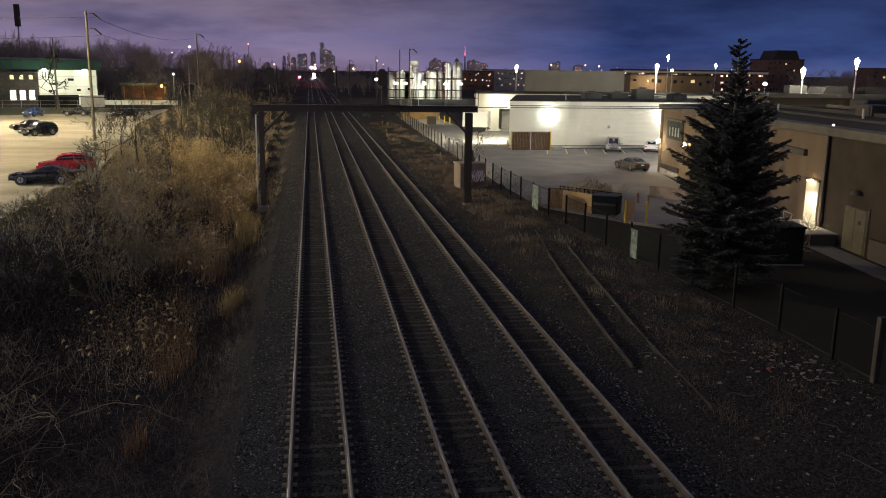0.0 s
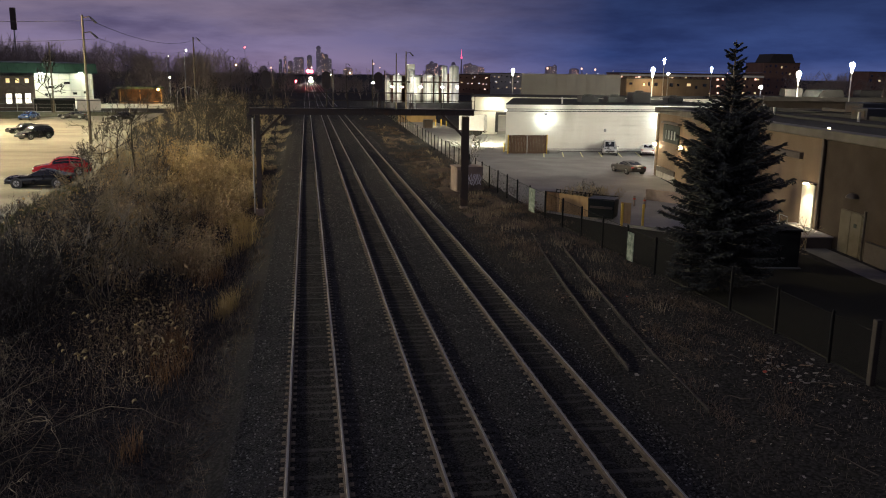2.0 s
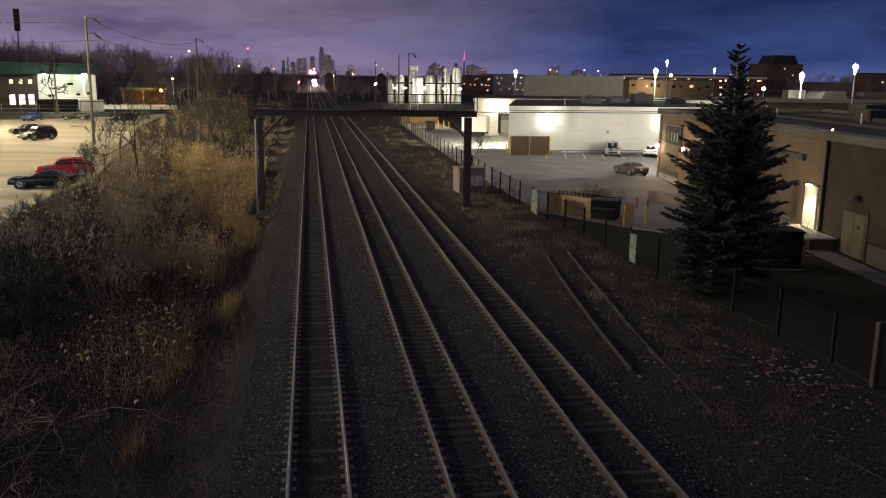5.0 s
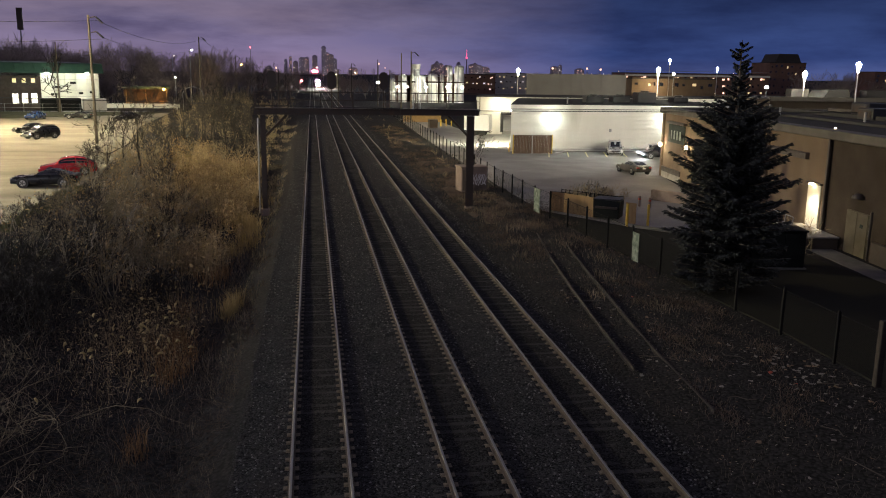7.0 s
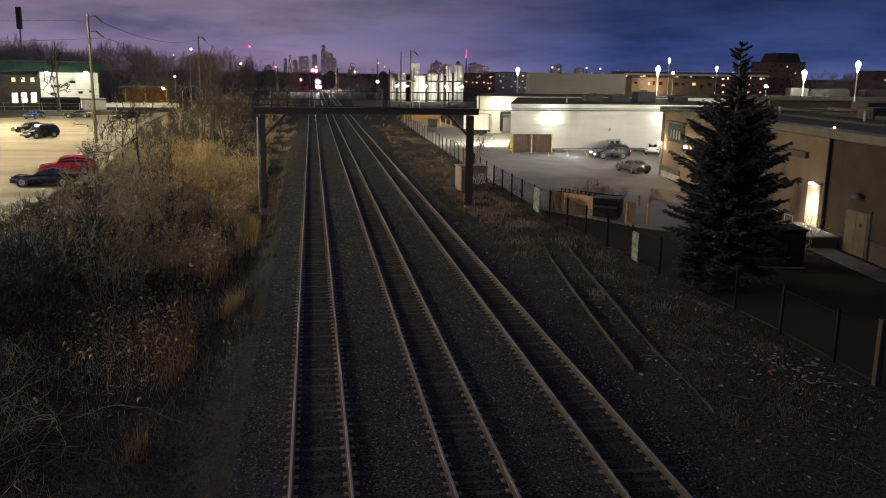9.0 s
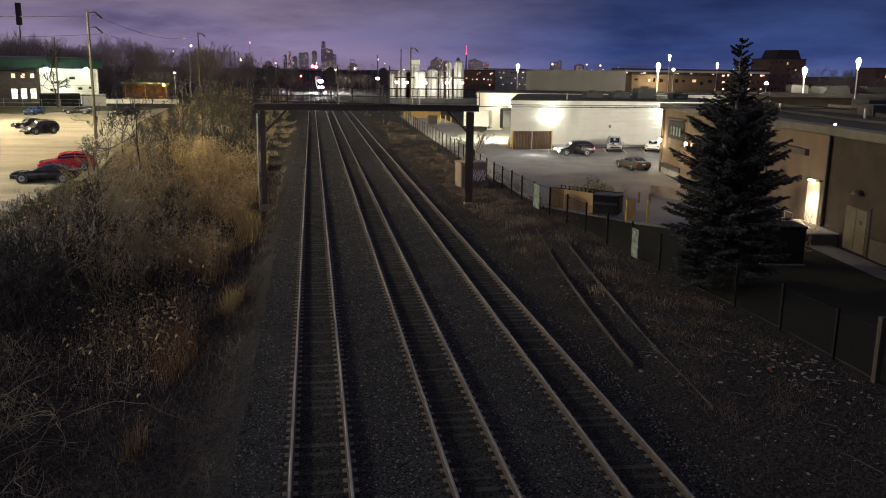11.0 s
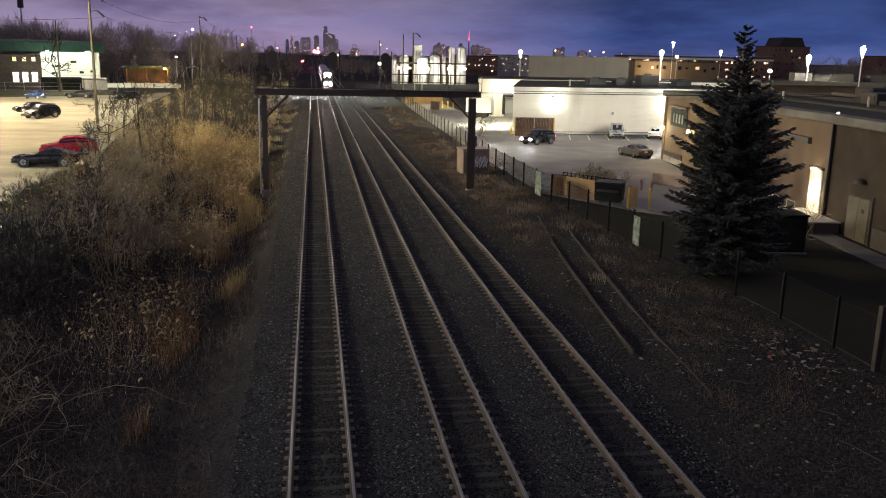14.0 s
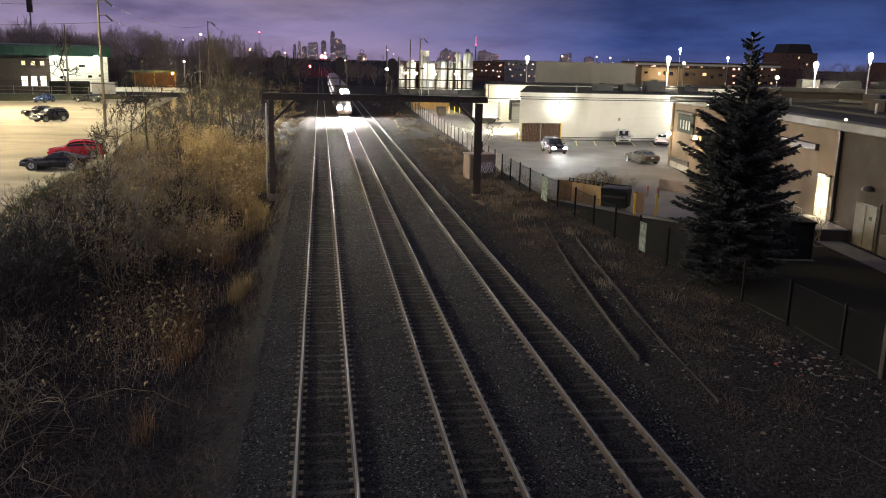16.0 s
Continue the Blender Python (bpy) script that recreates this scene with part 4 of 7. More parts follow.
def shop():
    """Local x runs along the wall that faces the railway, y into the building."""
    A0, A1 = Vector((35.75, 82.7, 0)), Vector((26.9, 8.0, 0))
    d = (A1 - A0).normalized()
    rz = math.degrees(math.atan2(d.y, d.x))
    L = (A1 - A0).length
    s = thing("shop_building", "single-storey tan stucco shop with dark trim and a beige coping", "shop", tuple(A0), rz)
    # y points to the left of x, that is eastwards into the building
    cut = 35.05
    part("wall", Acc().box((cut / 2, 13, 3.1), (cut, 26, 7.0)), "stucco", s, "tan stucco wall")
    part("wall", Acc().box(((cut + L) / 2, 13.15, 3.1), (L - cut, 26, 7.0)), "stucco_dark", s, "darker brown stucco wall")
    part("joint", Acc().box((cut + 0.05, -0.03, 3.1), (0.22, 0.14, 6.9), 0.02), "trim", s, "dark downpipe at the joint")
    part("coping", Acc().box((L / 2, 0.15, 6.75), (L + 0.6, 1.1, 0.55), 0.05), "coping", s, "beige metal coping")
    part("coping_return", Acc().box((-0.15, 13, 6.75), (0.9, 26, 0.55), 0.05), "coping", s)
    part("roof", Acc().box((L / 2, 13.6, 6.85), (L, 25, 0.2)), "roof", s, "dark gravelled flat roof")
    part("base_band", Acc().box((3.2, -0.05, 0.85), (6.4, 0.14, 0.5), 0.02), "trim", s, "dark base band")
    part("plinth", Acc().box((3.2, -0.04, 0.25), (6.4, 0.1, 0.7), 0.02), "concrete", s)
    g = part("wall_sign", Acc().box((4.75, -0.1, 4.6), (4.9, 0.14, 1.75), 0.03), "signgreen", s, "dark green sign board with pale bars")
    for i, w in enumerate((0.22, 0.36, 0.36, 0.36)):
        part("letter_bar", Acc().box((3.4 + i * 0.9, -0.19, 4.5), (w, 0.04, 0.85), 0.01), "sign_white", g)
    part("sign_hood", Acc().box((4.75, -0.16, 5.65), (5.4, 0.4, 0.22), 0.03), "trim", s, "dark hood over the sign")
    part("ledge", Acc().box((10.5, -0.1, 5.6), (3.2, 0.25, 0.22), 0.02), "trim", s)
    part("ledge", Acc().box((29.4, -0.12, 5.15), (6.2, 0.3, 0.42), 0.03), "trim", s, "long dark ledge")
    for x in (0.15, 17.5, 26):
        part("pilaster", Acc().box((x, -0.06, 3.1), (0.6, 0.16, 6.6), 0.02), "stucco", s)
    for x, z in ((0.55, 3.3), (8.85, 3.6), (16.5, 3.5)):
        lampb = part("wall_lamp", Acc().box((x, -0.2, z + 0.3), (0.2, 0.3, 0.12), 0.02), "plastic", s, "globe wall lamp")
        part("globe", Acc().lathe([(0.05, -0.2), (0.15, -0.13), (0.2, 0), (0.15, 0.13), (0.05, 0.2)], 12, (x, -0.42, z)), "g_warm", lampb, "glowing globe", smooth=60)
    # lit recess with its lamp
    n = part("niche", Acc().box((33.75, -0.05, 2.0), (1.7, 0.06, 2.9), 0.02), "hall", s, "pale lit door recess")
    part("frame", Acc().box((33.75, -0.07, 3.55), (1.9, 0.2, 0.12), 0.02), "trim", n)
    part("lamp_head", Acc().box((33.75, -0.25, 3.5), (0.36, 0.3, 0.1), 0.03), "g_warm", n, "glowing lamp")
    dd = part("steel_door", Acc().box((39.1, 0.1, 1.25), (2.5, 0.1, 2.6), 0.02), "steeldoor", s, "olive-tan double steel doors")
    for k in (-1, 1):
        part("leaf", Acc().box((39.1 + k * 0.6, 0.04, 1.25), (1.17, 0.06, 2.5), 0.01), "steeldoor", dd)
    part("door_sign", Acc().box((39.7, -0.01, 1.8), (0.3, 0.02, 0.22)), "signgreen", dd)
    part("lamp_hood", Acc().lathe([(0.36, 0), (0.34, 0.12), (0.2, 0.26), (0.03, 0.3)], 14, (39.2, -0.1, 3.35)), "trim", s, "unlit dark lamp hood", smooth=50)
    part("gutter_pipe", Acc().tube([(40.75, -0.06, -0.2), (40.75, -0.06, 2.8)], 0.07, 8), "trim", s)
    for x, y, q in ((20, 11, (2.4, 1.8, 0.9)), (12, 15, (3, 2.2, 1.1))):
        u = part("roof_unit", Acc().box((x, y, 6.95 + q[2] / 2), q, 0.06), "plastic", s, "dark rooftop air unit")
        part("grille", Acc().box((x, y - q[1] / 2 - 0.03, 6.95 + q[2] / 2), (q[0] * 0.8, 0.05, q[2] * 0.6)), "blacksteel", u)
    for y_, h_, m_ in ((5.5, 0.2, "roof"), (10.5, 0.32, "roof"), (16.0, 0.3, "coping"), (22.0, 0.45, "roof")):
        part("roof_curb", Acc().box((L * 0.5, y_, 6.95 + h_ / 2), (L * 0.94, 0.3, h_), 0.03), m_, s)
    for x_, y_ in ((8, 7.5), (16, 5.0), (24, 8.0), (31, 13.0), (37, 9.0), (44, 7.0)):
        part("vent_stack", Acc().tube([(x_, y_, 6.9), (x_, y_, 7.7)], 0.1, 8), "greysteel", s)
    part("roof_vent", Acc().tube([(39.5, 4.0, 6.9), (39.5, 4.0, 8.2)], 0.16, 10), "greysteel", s, "pale roof vent pipe")
    part("roof_lamp", Acc().box((34.5, 0.5, 7.08), (0.16, 0.12, 0.08), 0.03), "g_warm", s, "small roof lamp")
    # loading step, rail and walkway by the recess
    # side dark and top pale: the light on the landing, put into colours
    part("step", Acc().box((35.0, -1.3, 0.3), (5.0, 2.4, 0.74), 0.04), "trim", s, "landing with its shaded side coloured dark")
    part("landing_slab", Acc().box((35.0, -1.3, 0.71), (5.1, 2.5, 0.08), 0.02), "concrete", s, "concrete landing slab, paler for its lit top")
    part("base_band", Acc().box((46.5, 0.06, 0.5), (11.0, 0.24, 1.3), 0.02), "trim", s, "dark base band")
    for i in range(4):
        part("rail_post", Acc().tube([(32.7 + i * 1.1, -2.3, 0.7), (32.7 + i * 1.1, -2.3, 1.7)], 0.03, 6), "greysteel", s)
    for z in (1.2, 1.7):
        part("hand_rail", Acc().tube([(32.7, -2.3, z), (36.0, -2.3, z)], 0.03, 6), "greysteel", s)
    part("walkway", Acc().box((40, -1.2, -0.08), (14, 1.6, 0.2), 0.02), "pathway", s, "dull concrete walkway")


shop()


def boundary_fence():
    f = thing("boundary_fence", "black steel chain-link fence between the tracks and the car park", "fence", kind="structure")
    line = [(18.75, 19.5), (18.45, 28.0), (18.4, 32.0), (17.75, 38.8), (17.35, 45.7), (16.9, 54.0), (16.35, 62.0), (16.3, 76.0), (16.7, 100), (17.4, 140), (18.2, 175), (19, 210)]
    cum = [0.0]
    for a, b in zip(line, line[1:]):
        cum.append(cum[-1] + math.dist(a, b))
    at = lambda s: tuple(np.interp(s, cum, [p[k] for p in line]) for k in (0, 1))
    s, posts = 0.0, []
    while s < cum[-1]:
        posts.append(at(s))
        s += 3.45
    pm = mesh_of("post", Acc().box((0, 0, 0.9), (0.105, 0.105, 2.1), 0.008).lathe([(0.05, 1.95), (0.03, 2.0)], 8), "fence")
    for x, y in posts:
        p = new("post", pm)
        p.parent, p.location = f, (x, y, gz(x, y))
    for (xa, ya), (xb, yb) in zip(posts, posts[1:]):
        z = (gz(xa, ya) + gz(xb, yb)) / 2
        a = Acc()
        for h in (1.84,):
            a.tube([(xa, ya, z + h), (xb, yb, z + h)], 0.014, 5, False)
        part("rail", a, "fence", f)
        m = Acc().quad((xa, ya, z + 0.12), (xb, yb, z + 0.12), (xb, yb, z + 1.84), (xa, ya, z + 1.84))
        part("mesh_panel", m, "chainlink" if ya < 72 else "chainlink_bare", f)
    for (x, y, w, h) in ((16.45, 59.9, 1.3, 1.75), (17.5, 43.0, 0.8, 1.6)):
        k = part("banner", Acc().box((0, 0, h / 2 + 0.1), (0.03, w, h), 0.004), "banner", f, "faded white-green sheet tied to the fence")
        k.location = (x - 0.08, y, 0)
        k.rotation_euler[2] = radians(3.5)
    return posts


def chain_link(name, colour):
    m = bpy.data.materials.new(name)
    m.use_nodes = True
    n, l = m.node_tree.nodes, m.node_tree.links
    p = n["Principled BSDF"]
    p.inputs["Base Color"].default_value, p.inputs["Roughness"].default_value, p.inputs["Metallic"].default_value = (*colour, 1), 0.7, 0.0
    p.inputs["Specular IOR Level"].default_value = 0.05
    tc = n.new("ShaderNodeTexCoord")
    sep = n.new("ShaderNodeSeparateXYZ")
    l.new(tc.outputs["Object"], sep.inputs[0])

    def op(kind, a, b=None):
        k = n.new("ShaderNodeMath")
        k.operation = kind
        for i, v in enumerate((a, b)):
            if isinstance(v, bpy.types.NodeSocket):
                l.new(v, k.inputs[i])
            elif v is not None:
                k.inputs[i].default_value = v
        return k.outputs[0]

    wires = []
    for sign in ("ADD", "SUBTRACT"):
        u = op("MULTIPLY", op(sign, sep.outputs["Y"], sep.outputs["Z"]), 14.0)
        wires.append(op("LESS_THAN", op("FRACT", u), 0.1))
    cover = op("MAXIMUM", *wires)
    l.new(cover, p.inputs["Alpha"])
    return m


M["chainlink"] = chain_link("black_chain_link", (0.007, 0.007, 0.007))
# far panels paler: the headlights' light on them is part of this colour
M["chainlink_bare"] = chain_link("far_chain_link", (0.22, 0.21, 0.19))
boundary_fence()
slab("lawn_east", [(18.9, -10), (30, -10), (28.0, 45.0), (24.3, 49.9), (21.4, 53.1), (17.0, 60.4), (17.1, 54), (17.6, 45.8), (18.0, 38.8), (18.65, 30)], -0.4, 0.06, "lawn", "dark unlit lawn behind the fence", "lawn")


def concrete_hut():
    h = thing("concrete_hut", "low concrete relay hut with painted scrawls on its side", "hut", (13.85, 73.0, 0), rz=8)
    part("body", Acc().box((0, 0, 0.98), (2.35, 1.8, 2.1), 0.05), "hutside", h)
    part("roof_slab", Acc().box((0, 0, 2.08), (2.5, 1.95, 0.14), 0.03), "hutside", h)
    for i in range(6):
        a = Acc()
        x, z = -0.4 + i * 0.27, 1.0 + rng.uniform(-0.06, 0.06)
        k = int(rng.integers(5, 9))
        a.tube([(x + 0.17 * math.cos(j * 1.9 + i) * rng.uniform(0.5, 1.1), -0.918, z + 0.55 * math.sin(j * 1.3 + 2 * i) * rng.uniform(0.6, 1.1)) for j in range(k)], 0.04, 4)
        part("scrawl", a, "graffiti", h)
    part("roof_box", Acc().box((-0.1, 0.3, 2.42), (0.85, 0.6, 0.52), 0.05), "coping", h, "pale box on the roof slab")
    part("steel_door", Acc().box((-0.8, -0.92, 0.95), (0.6, 0.05, 1.8), 0.01), "plate", h, "rusty steel door")


concrete_hut()
ex, ey = [10.9, 11.6, 12.4, 13.2, 14.0, 14.8, 15.6, 16.2], [44 + 0.8 * i for i in range(70)]
stuff("bare_earth", [(x + 0.35 * noise.noise((x, y * 0.4, 5)), y, gz(x, y) + (0.0 if 0 < i < 7 and 0 < j < 69 else -0.2) + 0.16 * noise.noise((x * 0.45, y * 0.22, 9)) - 0.1 * max(0.0, (58 - y) / 14)) for j, y in enumerate(ey) for i, x in enumerate(ex)],
      [(j * 8 + i, j * 8 + i + 1, (j + 1) * 8 + i + 1, (j + 1) * 8 + i) for j in range(69) for i in range(7)], "earth", "bare brown earth round the hut and gantry foot", "ground", "structure")


def yard():
    """Waste enclosure, container and bollards behind the fence."""
    e = thing("ochre_fence", "ochre board screen round a waste container", "fence", (18.2, 58.8, 0))
    for (x0, y0), (x1, y1), n in (((-0.5, 2.4), (0.3, 1.2), 6), ((0.3, 1.2), (1.95, -1.3), 11), ((3.35, -3.4), (3.85, -4.1), 3)):
        for i in range(n):
            t = (i + 0.5) / n
            part("board", Acc().box((x0 + (x1 - x0) * t, y0 + (y1 - y0) * t, 0.75), (math.dist((x0, y0), (x1, y1)) / n * 0.97, 0.05, 1.45), 0.01, math.degrees(math.atan2(y1 - y0, x1 - x0))), "yellowboard" if n != 6 else "wood", e)
    for x, y in ((2.9, -4.9), (4.2, -5.4)):
        part("post", Acc().box((x, y, 0.8), (0.14, 0.14, 1.6), 0.02), "yellowpaint", e)
    c = thing("waste_container", "dark steel waste container with sloped lids", "container", (20.9, 57.1, 0.02), rz=-32)
    part("body", Acc().prism([(-0.9, 0.15), (0.9, 0.15), (0.95, 1.35), (-0.95, 1.5)], -0.75, 0.75), "locopaint", c)
    for s in (-1, 1):
        part("lid", Acc().box((s * 0.47, 0, 1.48), (0.92, 1.6, 0.06), 0.015), "plastic", c)
        part("side_pocket", Acc().box((0, s * 0.8, 0.9), (1.6, 0.08, 0.16), 0.01), "blacksteel", c)
    k = thing("concrete_kerb_wall", "low pale concrete retaining wall by the car park", "wall", (0, 0, 0), kind="structure")
    part("wall", Acc().box((28.9, 64.4, 0.45), (3.6, 0.35, 0.9), 0.03, -52), "hutside", k)
    part("wall", Acc().box((31.3, 61.0, 0.4), (5.0, 0.35, 0.8), 0.03, -52), "hutside", k)
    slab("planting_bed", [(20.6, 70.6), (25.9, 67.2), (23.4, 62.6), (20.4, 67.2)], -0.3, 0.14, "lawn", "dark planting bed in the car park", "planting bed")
    r = thing("picket_rail", "low black picket rail along the planting bed", "rail", (0, 0, 0))
    for i in range(15):
        t = i / 14
        part("picket", Acc().box((20.4 + 3.4 * t, 67.0 - 4.6 * t, 0.45), (0.07, 0.07, 0.8), 0.01), "fence", r)
    part("top_rail", Acc().tube([(20.4, 67.0, 0.78), (23.8, 62.4, 0.78)], 0.03, 6), "fence", r)
    for x, y, m_ in ((25.4, 62.5, "redscrap"), (25.9, 61.6, "redscrap")):
        o = thing("guard_bollard", "pale guard bollard with a red band by the retaining wall", "bollard", (x, y, 0.0), group="guard bollards")
        part("body", Acc().tube([(0, 0, 0), (0, 0, 0.85)], 0.1, 10), "hutside", o, smooth=50)
        part("band", Acc().tube([(0, 0, 0.55), (0, 0, 0.68)], 0.106, 10), m_, o, "red band", smooth=50)
    b = thing("kerb", "pale concrete kerb at the edge of the car park", "kerb", kind="structure")
    for i in range(8):
        part("kerb_stone", Acc().box((21.9 + i * 0.88, 53.2 - i * 1.06, 0.1), (1.36, 0.18, 0.22), 0.02, -50.3), "pathway", b)


yard()


def utility_cabinet():
    c = thing("utility_cabinet", "dark green steel utility cabinet beside the spruce", "cabinet", (24.9, 41.4, 0.05), rz=-8)
    b = part("body", Acc().box((0, 0, 1.05), (2.3, 1.7, 1.95), 0.04), "locopaint", c)
    part("lid", Acc().box((0, 0, 2.08), (2.45, 1.85, 0.12), 0.04), "locopaint", c)
    part("plinth", Acc().box((0, 0, 0.03), (2.5, 1.9, 0.14), 0.02), "pathway", c, "low concrete plinth")
    for s in (-1, 1):
        d = part("door", Acc().box((s * 0.56, -0.87, 1.05), (1.05, 0.04, 1.75), 0.01), "locopaint", b)
        part("handle", Acc().box((s * 0.1, -0.91, 1.1), (0.04, 0.05, 0.2), 0.01), "blacksteel", d)


utility_cabinet()


def back_yard():
    """Yellow barrier wall, posts and a black bin past the dock."""
    w = thing("yellow_barrier", "low yellow barrier wall with posts at the yard's end", "barrier", (18.9, 177.2, 0))
    part("wall", Acc().box((4.0, 0.4, 1.0), (8.0, 0.3, 2.0), 0.03), "yellowboard", w)
    part("cap", Acc().box((4.0, 0.4, 2.05), (8.2, 0.4, 0.1), 0.02), "concrete", w)
    for i in range(4):
        part("post", Acc().tube([(4.8 + i * 1.1, -14 + i * 0.4, 0), (4.8 + i * 1.1, -14 + i * 0.4, 1.3)], 0.11, 8), "yellowpaint", w, "yellow steel guard post")
    b = thing("black_bin", "black steel waste bin in the lit yard", "bin", (22.3, 157.0, 0.02), rz=6)
    part("body", Acc().prism([(-0.75, 0.1), (0.75, 0.1), (0.8, 1.5), (-0.8, 1.6)], -0.6, 0.6), "blacksteel", b)
    part("lid", Acc().box((0, 0, 1.6), (1.7, 1.3, 0.08), 0.02), "plastic", b)


back_yard()

# ---- cars ----
def car(name, label, paint, style="sedan", lights=False, at=(0, 0, 0), rz=0.0, group="parked cars"):
    """A car that faces -x: shell lofted through rounded sections, with glass, wheels and lamps."""
    S = {"sedan": dict(l=4.75, w=1.82, h=1.45, hood=0.92, cowl=-0.98, roof0=-0.25, roof1=0.95, deck=1.75, tail=0.98, r=0.33),
         "coupe": dict(l=4.8, w=1.9, h=1.36, hood=0.92, cowl=-0.75, roof0=0.1, roof1=0.95, deck=1.85, tail=0.98, r=0.36),
         "suv": dict(l=4.5, w=1.88, h=1.72, hood=1.05, cowl=-1.05, roof0=-0.4, roof1=1.85, deck=2.25, tail=1.1, r=0.37),
         "crossover": dict(l=4.55, w=1.85, h=1.6, hood=1.0, cowl=-1.0, roof0=-0.3, roof1=1.35, deck=2.1, tail=1.05, r=0.36),
         "van": dict(l=5.0, w=1.98, h=1.78, hood=1.05, cowl=-1.35, roof0=-0.45, roof1=2.1, deck=2.42, tail=1.1, r=0.34)}[style]
    l, w, h, r = S["l"], S["w"], S["h"], S["r"]
    t = thing(name, label, "car", at, rz, group)
    ax = (-l / 2 + 0.92, l / 2 - 0.98)
    # lower shell: rounded sections along the length
    stations = [(-l / 2, 0.42, 0.66, 0.80), (-l / 2 + 0.1, 0.30, 0.78, 0.92), (-l / 2 + 0.6, 0.24, S["hood"] - 0.12, 0.98), (S["cowl"], 0.22, S["hood"], 1.0),
                (0.2, 0.22, S["hood"] + 0.04, 1.0), (S["deck"] - 0.3, 0.24, S["tail"] + 0.02, 1.0), (l / 2 - 0.12, 0.32, S["tail"], 0.94), (l / 2, 0.45, S["tail"] - 0.12, 0.86)]
    ring = lambda x, z0, z1, k: [(x, sy * w / 2 * k * f, z0 + (z1 - z0) * q) for sy, seq in ((1, ((0.86, 0.0), (0.98, 0.14), (1.0, 0.5), (0.965, 0.82), (0.86, 0.985))), (-1, ((0.86, 0.985), (0.965, 0.82), (1.0, 0.5), (0.98, 0.14), (0.86, 0.0)))) for f, q in seq]
    a = Acc()
    vs = [p for s in stations for p in ring(*s)]
    k = 10
    fs = [(i * k + j, i * k + (j + 1) % k, (i + 1) * k + (j + 1) % k, (i + 1) * k + j) for i in range(len(stations) - 1) for j in range(k)]
    fs += [tuple(range(k)), tuple((len(stations) - 1) * k + j for j in range(k))]
    a.add(vs, fs)
    body = part("body", a, paint, t, smooth=38)
    # cabin: pillars and roof in paint, glass proud by a hair
    zb = S["hood"] - 0.02
    b0, b1 = w / 2 * 0.9, w / 2 * 0.72
    knots = [(S["cowl"], zb), (S["cowl"] * 0.62 + S["roof0"] * 0.38, zb + 0.46 * (h - zb)), (S["roof0"], h - 0.07), ((S["roof0"] + S["roof1"]) / 2, h), (S["roof1"], h - 0.1),
             (S["roof1"] * 0.45 + S["deck"] * 0.55, (h - 0.1) * 0.5 + S["tail"] * 0.5), (S["deck"], S["tail"])]
    sx_ = np.linspace(S["cowl"], S["deck"], 19)
    top = np.interp(sx_, [k_[0] for k_ in knots], [k_[1] for k_ in knots])
    top[1:-1] = (top[:-2] + 2 * top[1:-1] + top[2:]) / 4
    foot = np.interp(sx_, [S["cowl"], S["deck"]], [zb, S["tail"] - 0.01])
    seq = ((0.0, 1.0, 0.0), (0.5, 0.93, 0.0), (0.86, 0.82, 0.0), (1.0, 0.66, 0.0), (1.0, 0.0, 0.03))

    def shell(x_, s_, q, k_, lift):
        t0, t1 = float(np.interp(x_, sx_, foot)), float(np.interp(x_, sx_, top))
        return (x_, s_ * b0 * k_, t0 + (t1 - t0) * q + lift * min(1.0, (t1 - t0) / 0.3))

    a = Acc()
    row = [[shell(float(x_), 1, *p_) for p_ in seq] + [shell(float(x_), -1, *p_) for p_ in seq[-2::-1]] for x_ in sx_]
    m_ = len(row[0])
    a.add([p_ for r_ in row for p_ in r_], [(i_ * m_ + j_, i_ * m_ + j_ + 1, (i_ + 1) * m_ + j_ + 1, (i_ + 1) * m_ + j_) for i_ in range(len(row) - 1) for j_ in range(m_ - 1)])
    part("cabin", a, paint, body, smooth=42)

    def strip(name_, pairs):
        """Glass laid along two matching edges."""
        g_ = Acc()
        g_.add([p_ for ab in pairs for p_ in ab], [(2 * i_, 2 * i_ + 1, 2 * i_ + 3, 2 * i_ + 2) for i_ in range(len(pairs) - 1)])
        part(name_, g_, "glassdark", body, smooth=40)

    out = lambda p_, dx, dy, dz: (p_[0] + dx, p_[1] + dy, p_[2] + dz)
    strip("windscreen", [(out(shell(float(x_), 1, 1.0, 0.64, 0), -0.012, 0, 0.016), out(shell(float(x_), -1, 1.0, 0.64, 0), -0.012, 0, 0.016)) for x_ in np.linspace(S["cowl"] + 0.06, S["roof0"] - 0.06, 5)])
    strip("rear_window", [(out(shell(float(x_), 1, 1.0, 0.62, 0), 0.012, 0, 0.016), out(shell(float(x_), -1, 1.0, 0.62, 0), 0.012, 0, 0.016)) for x_ in np.linspace(S["roof1"] + 0.08, S["deck"] - 0.08, 5)])
    mid = (S["roof0"] + S["roof1"]) / 2 + 0.1
    for s in (1, -1):
        for name_, x0_, x1_ in (("front_side_window", S["cowl"] + 0.3, mid - 0.04), ("rear_side_window", mid + 0.04, S["roof1"] + (S["deck"] - S["roof1"]) * 0.42)):
            strip(name_, [(out(shell(float(x_), s, 0.12, 0.99, 0), 0, s * 0.014, 0), out(shell(float(x_), s, 0.84, 0.835, 0), 0, s * 0.014, 0)) for x_ in np.linspace(x0_, x1_, 6)])
        part("mirror", Acc().box((S["cowl"] + 0.25, s * (w / 2 + 0.07), zb + 0.06), (0.12, 0.2, 0.14), 0.04), paint, body)
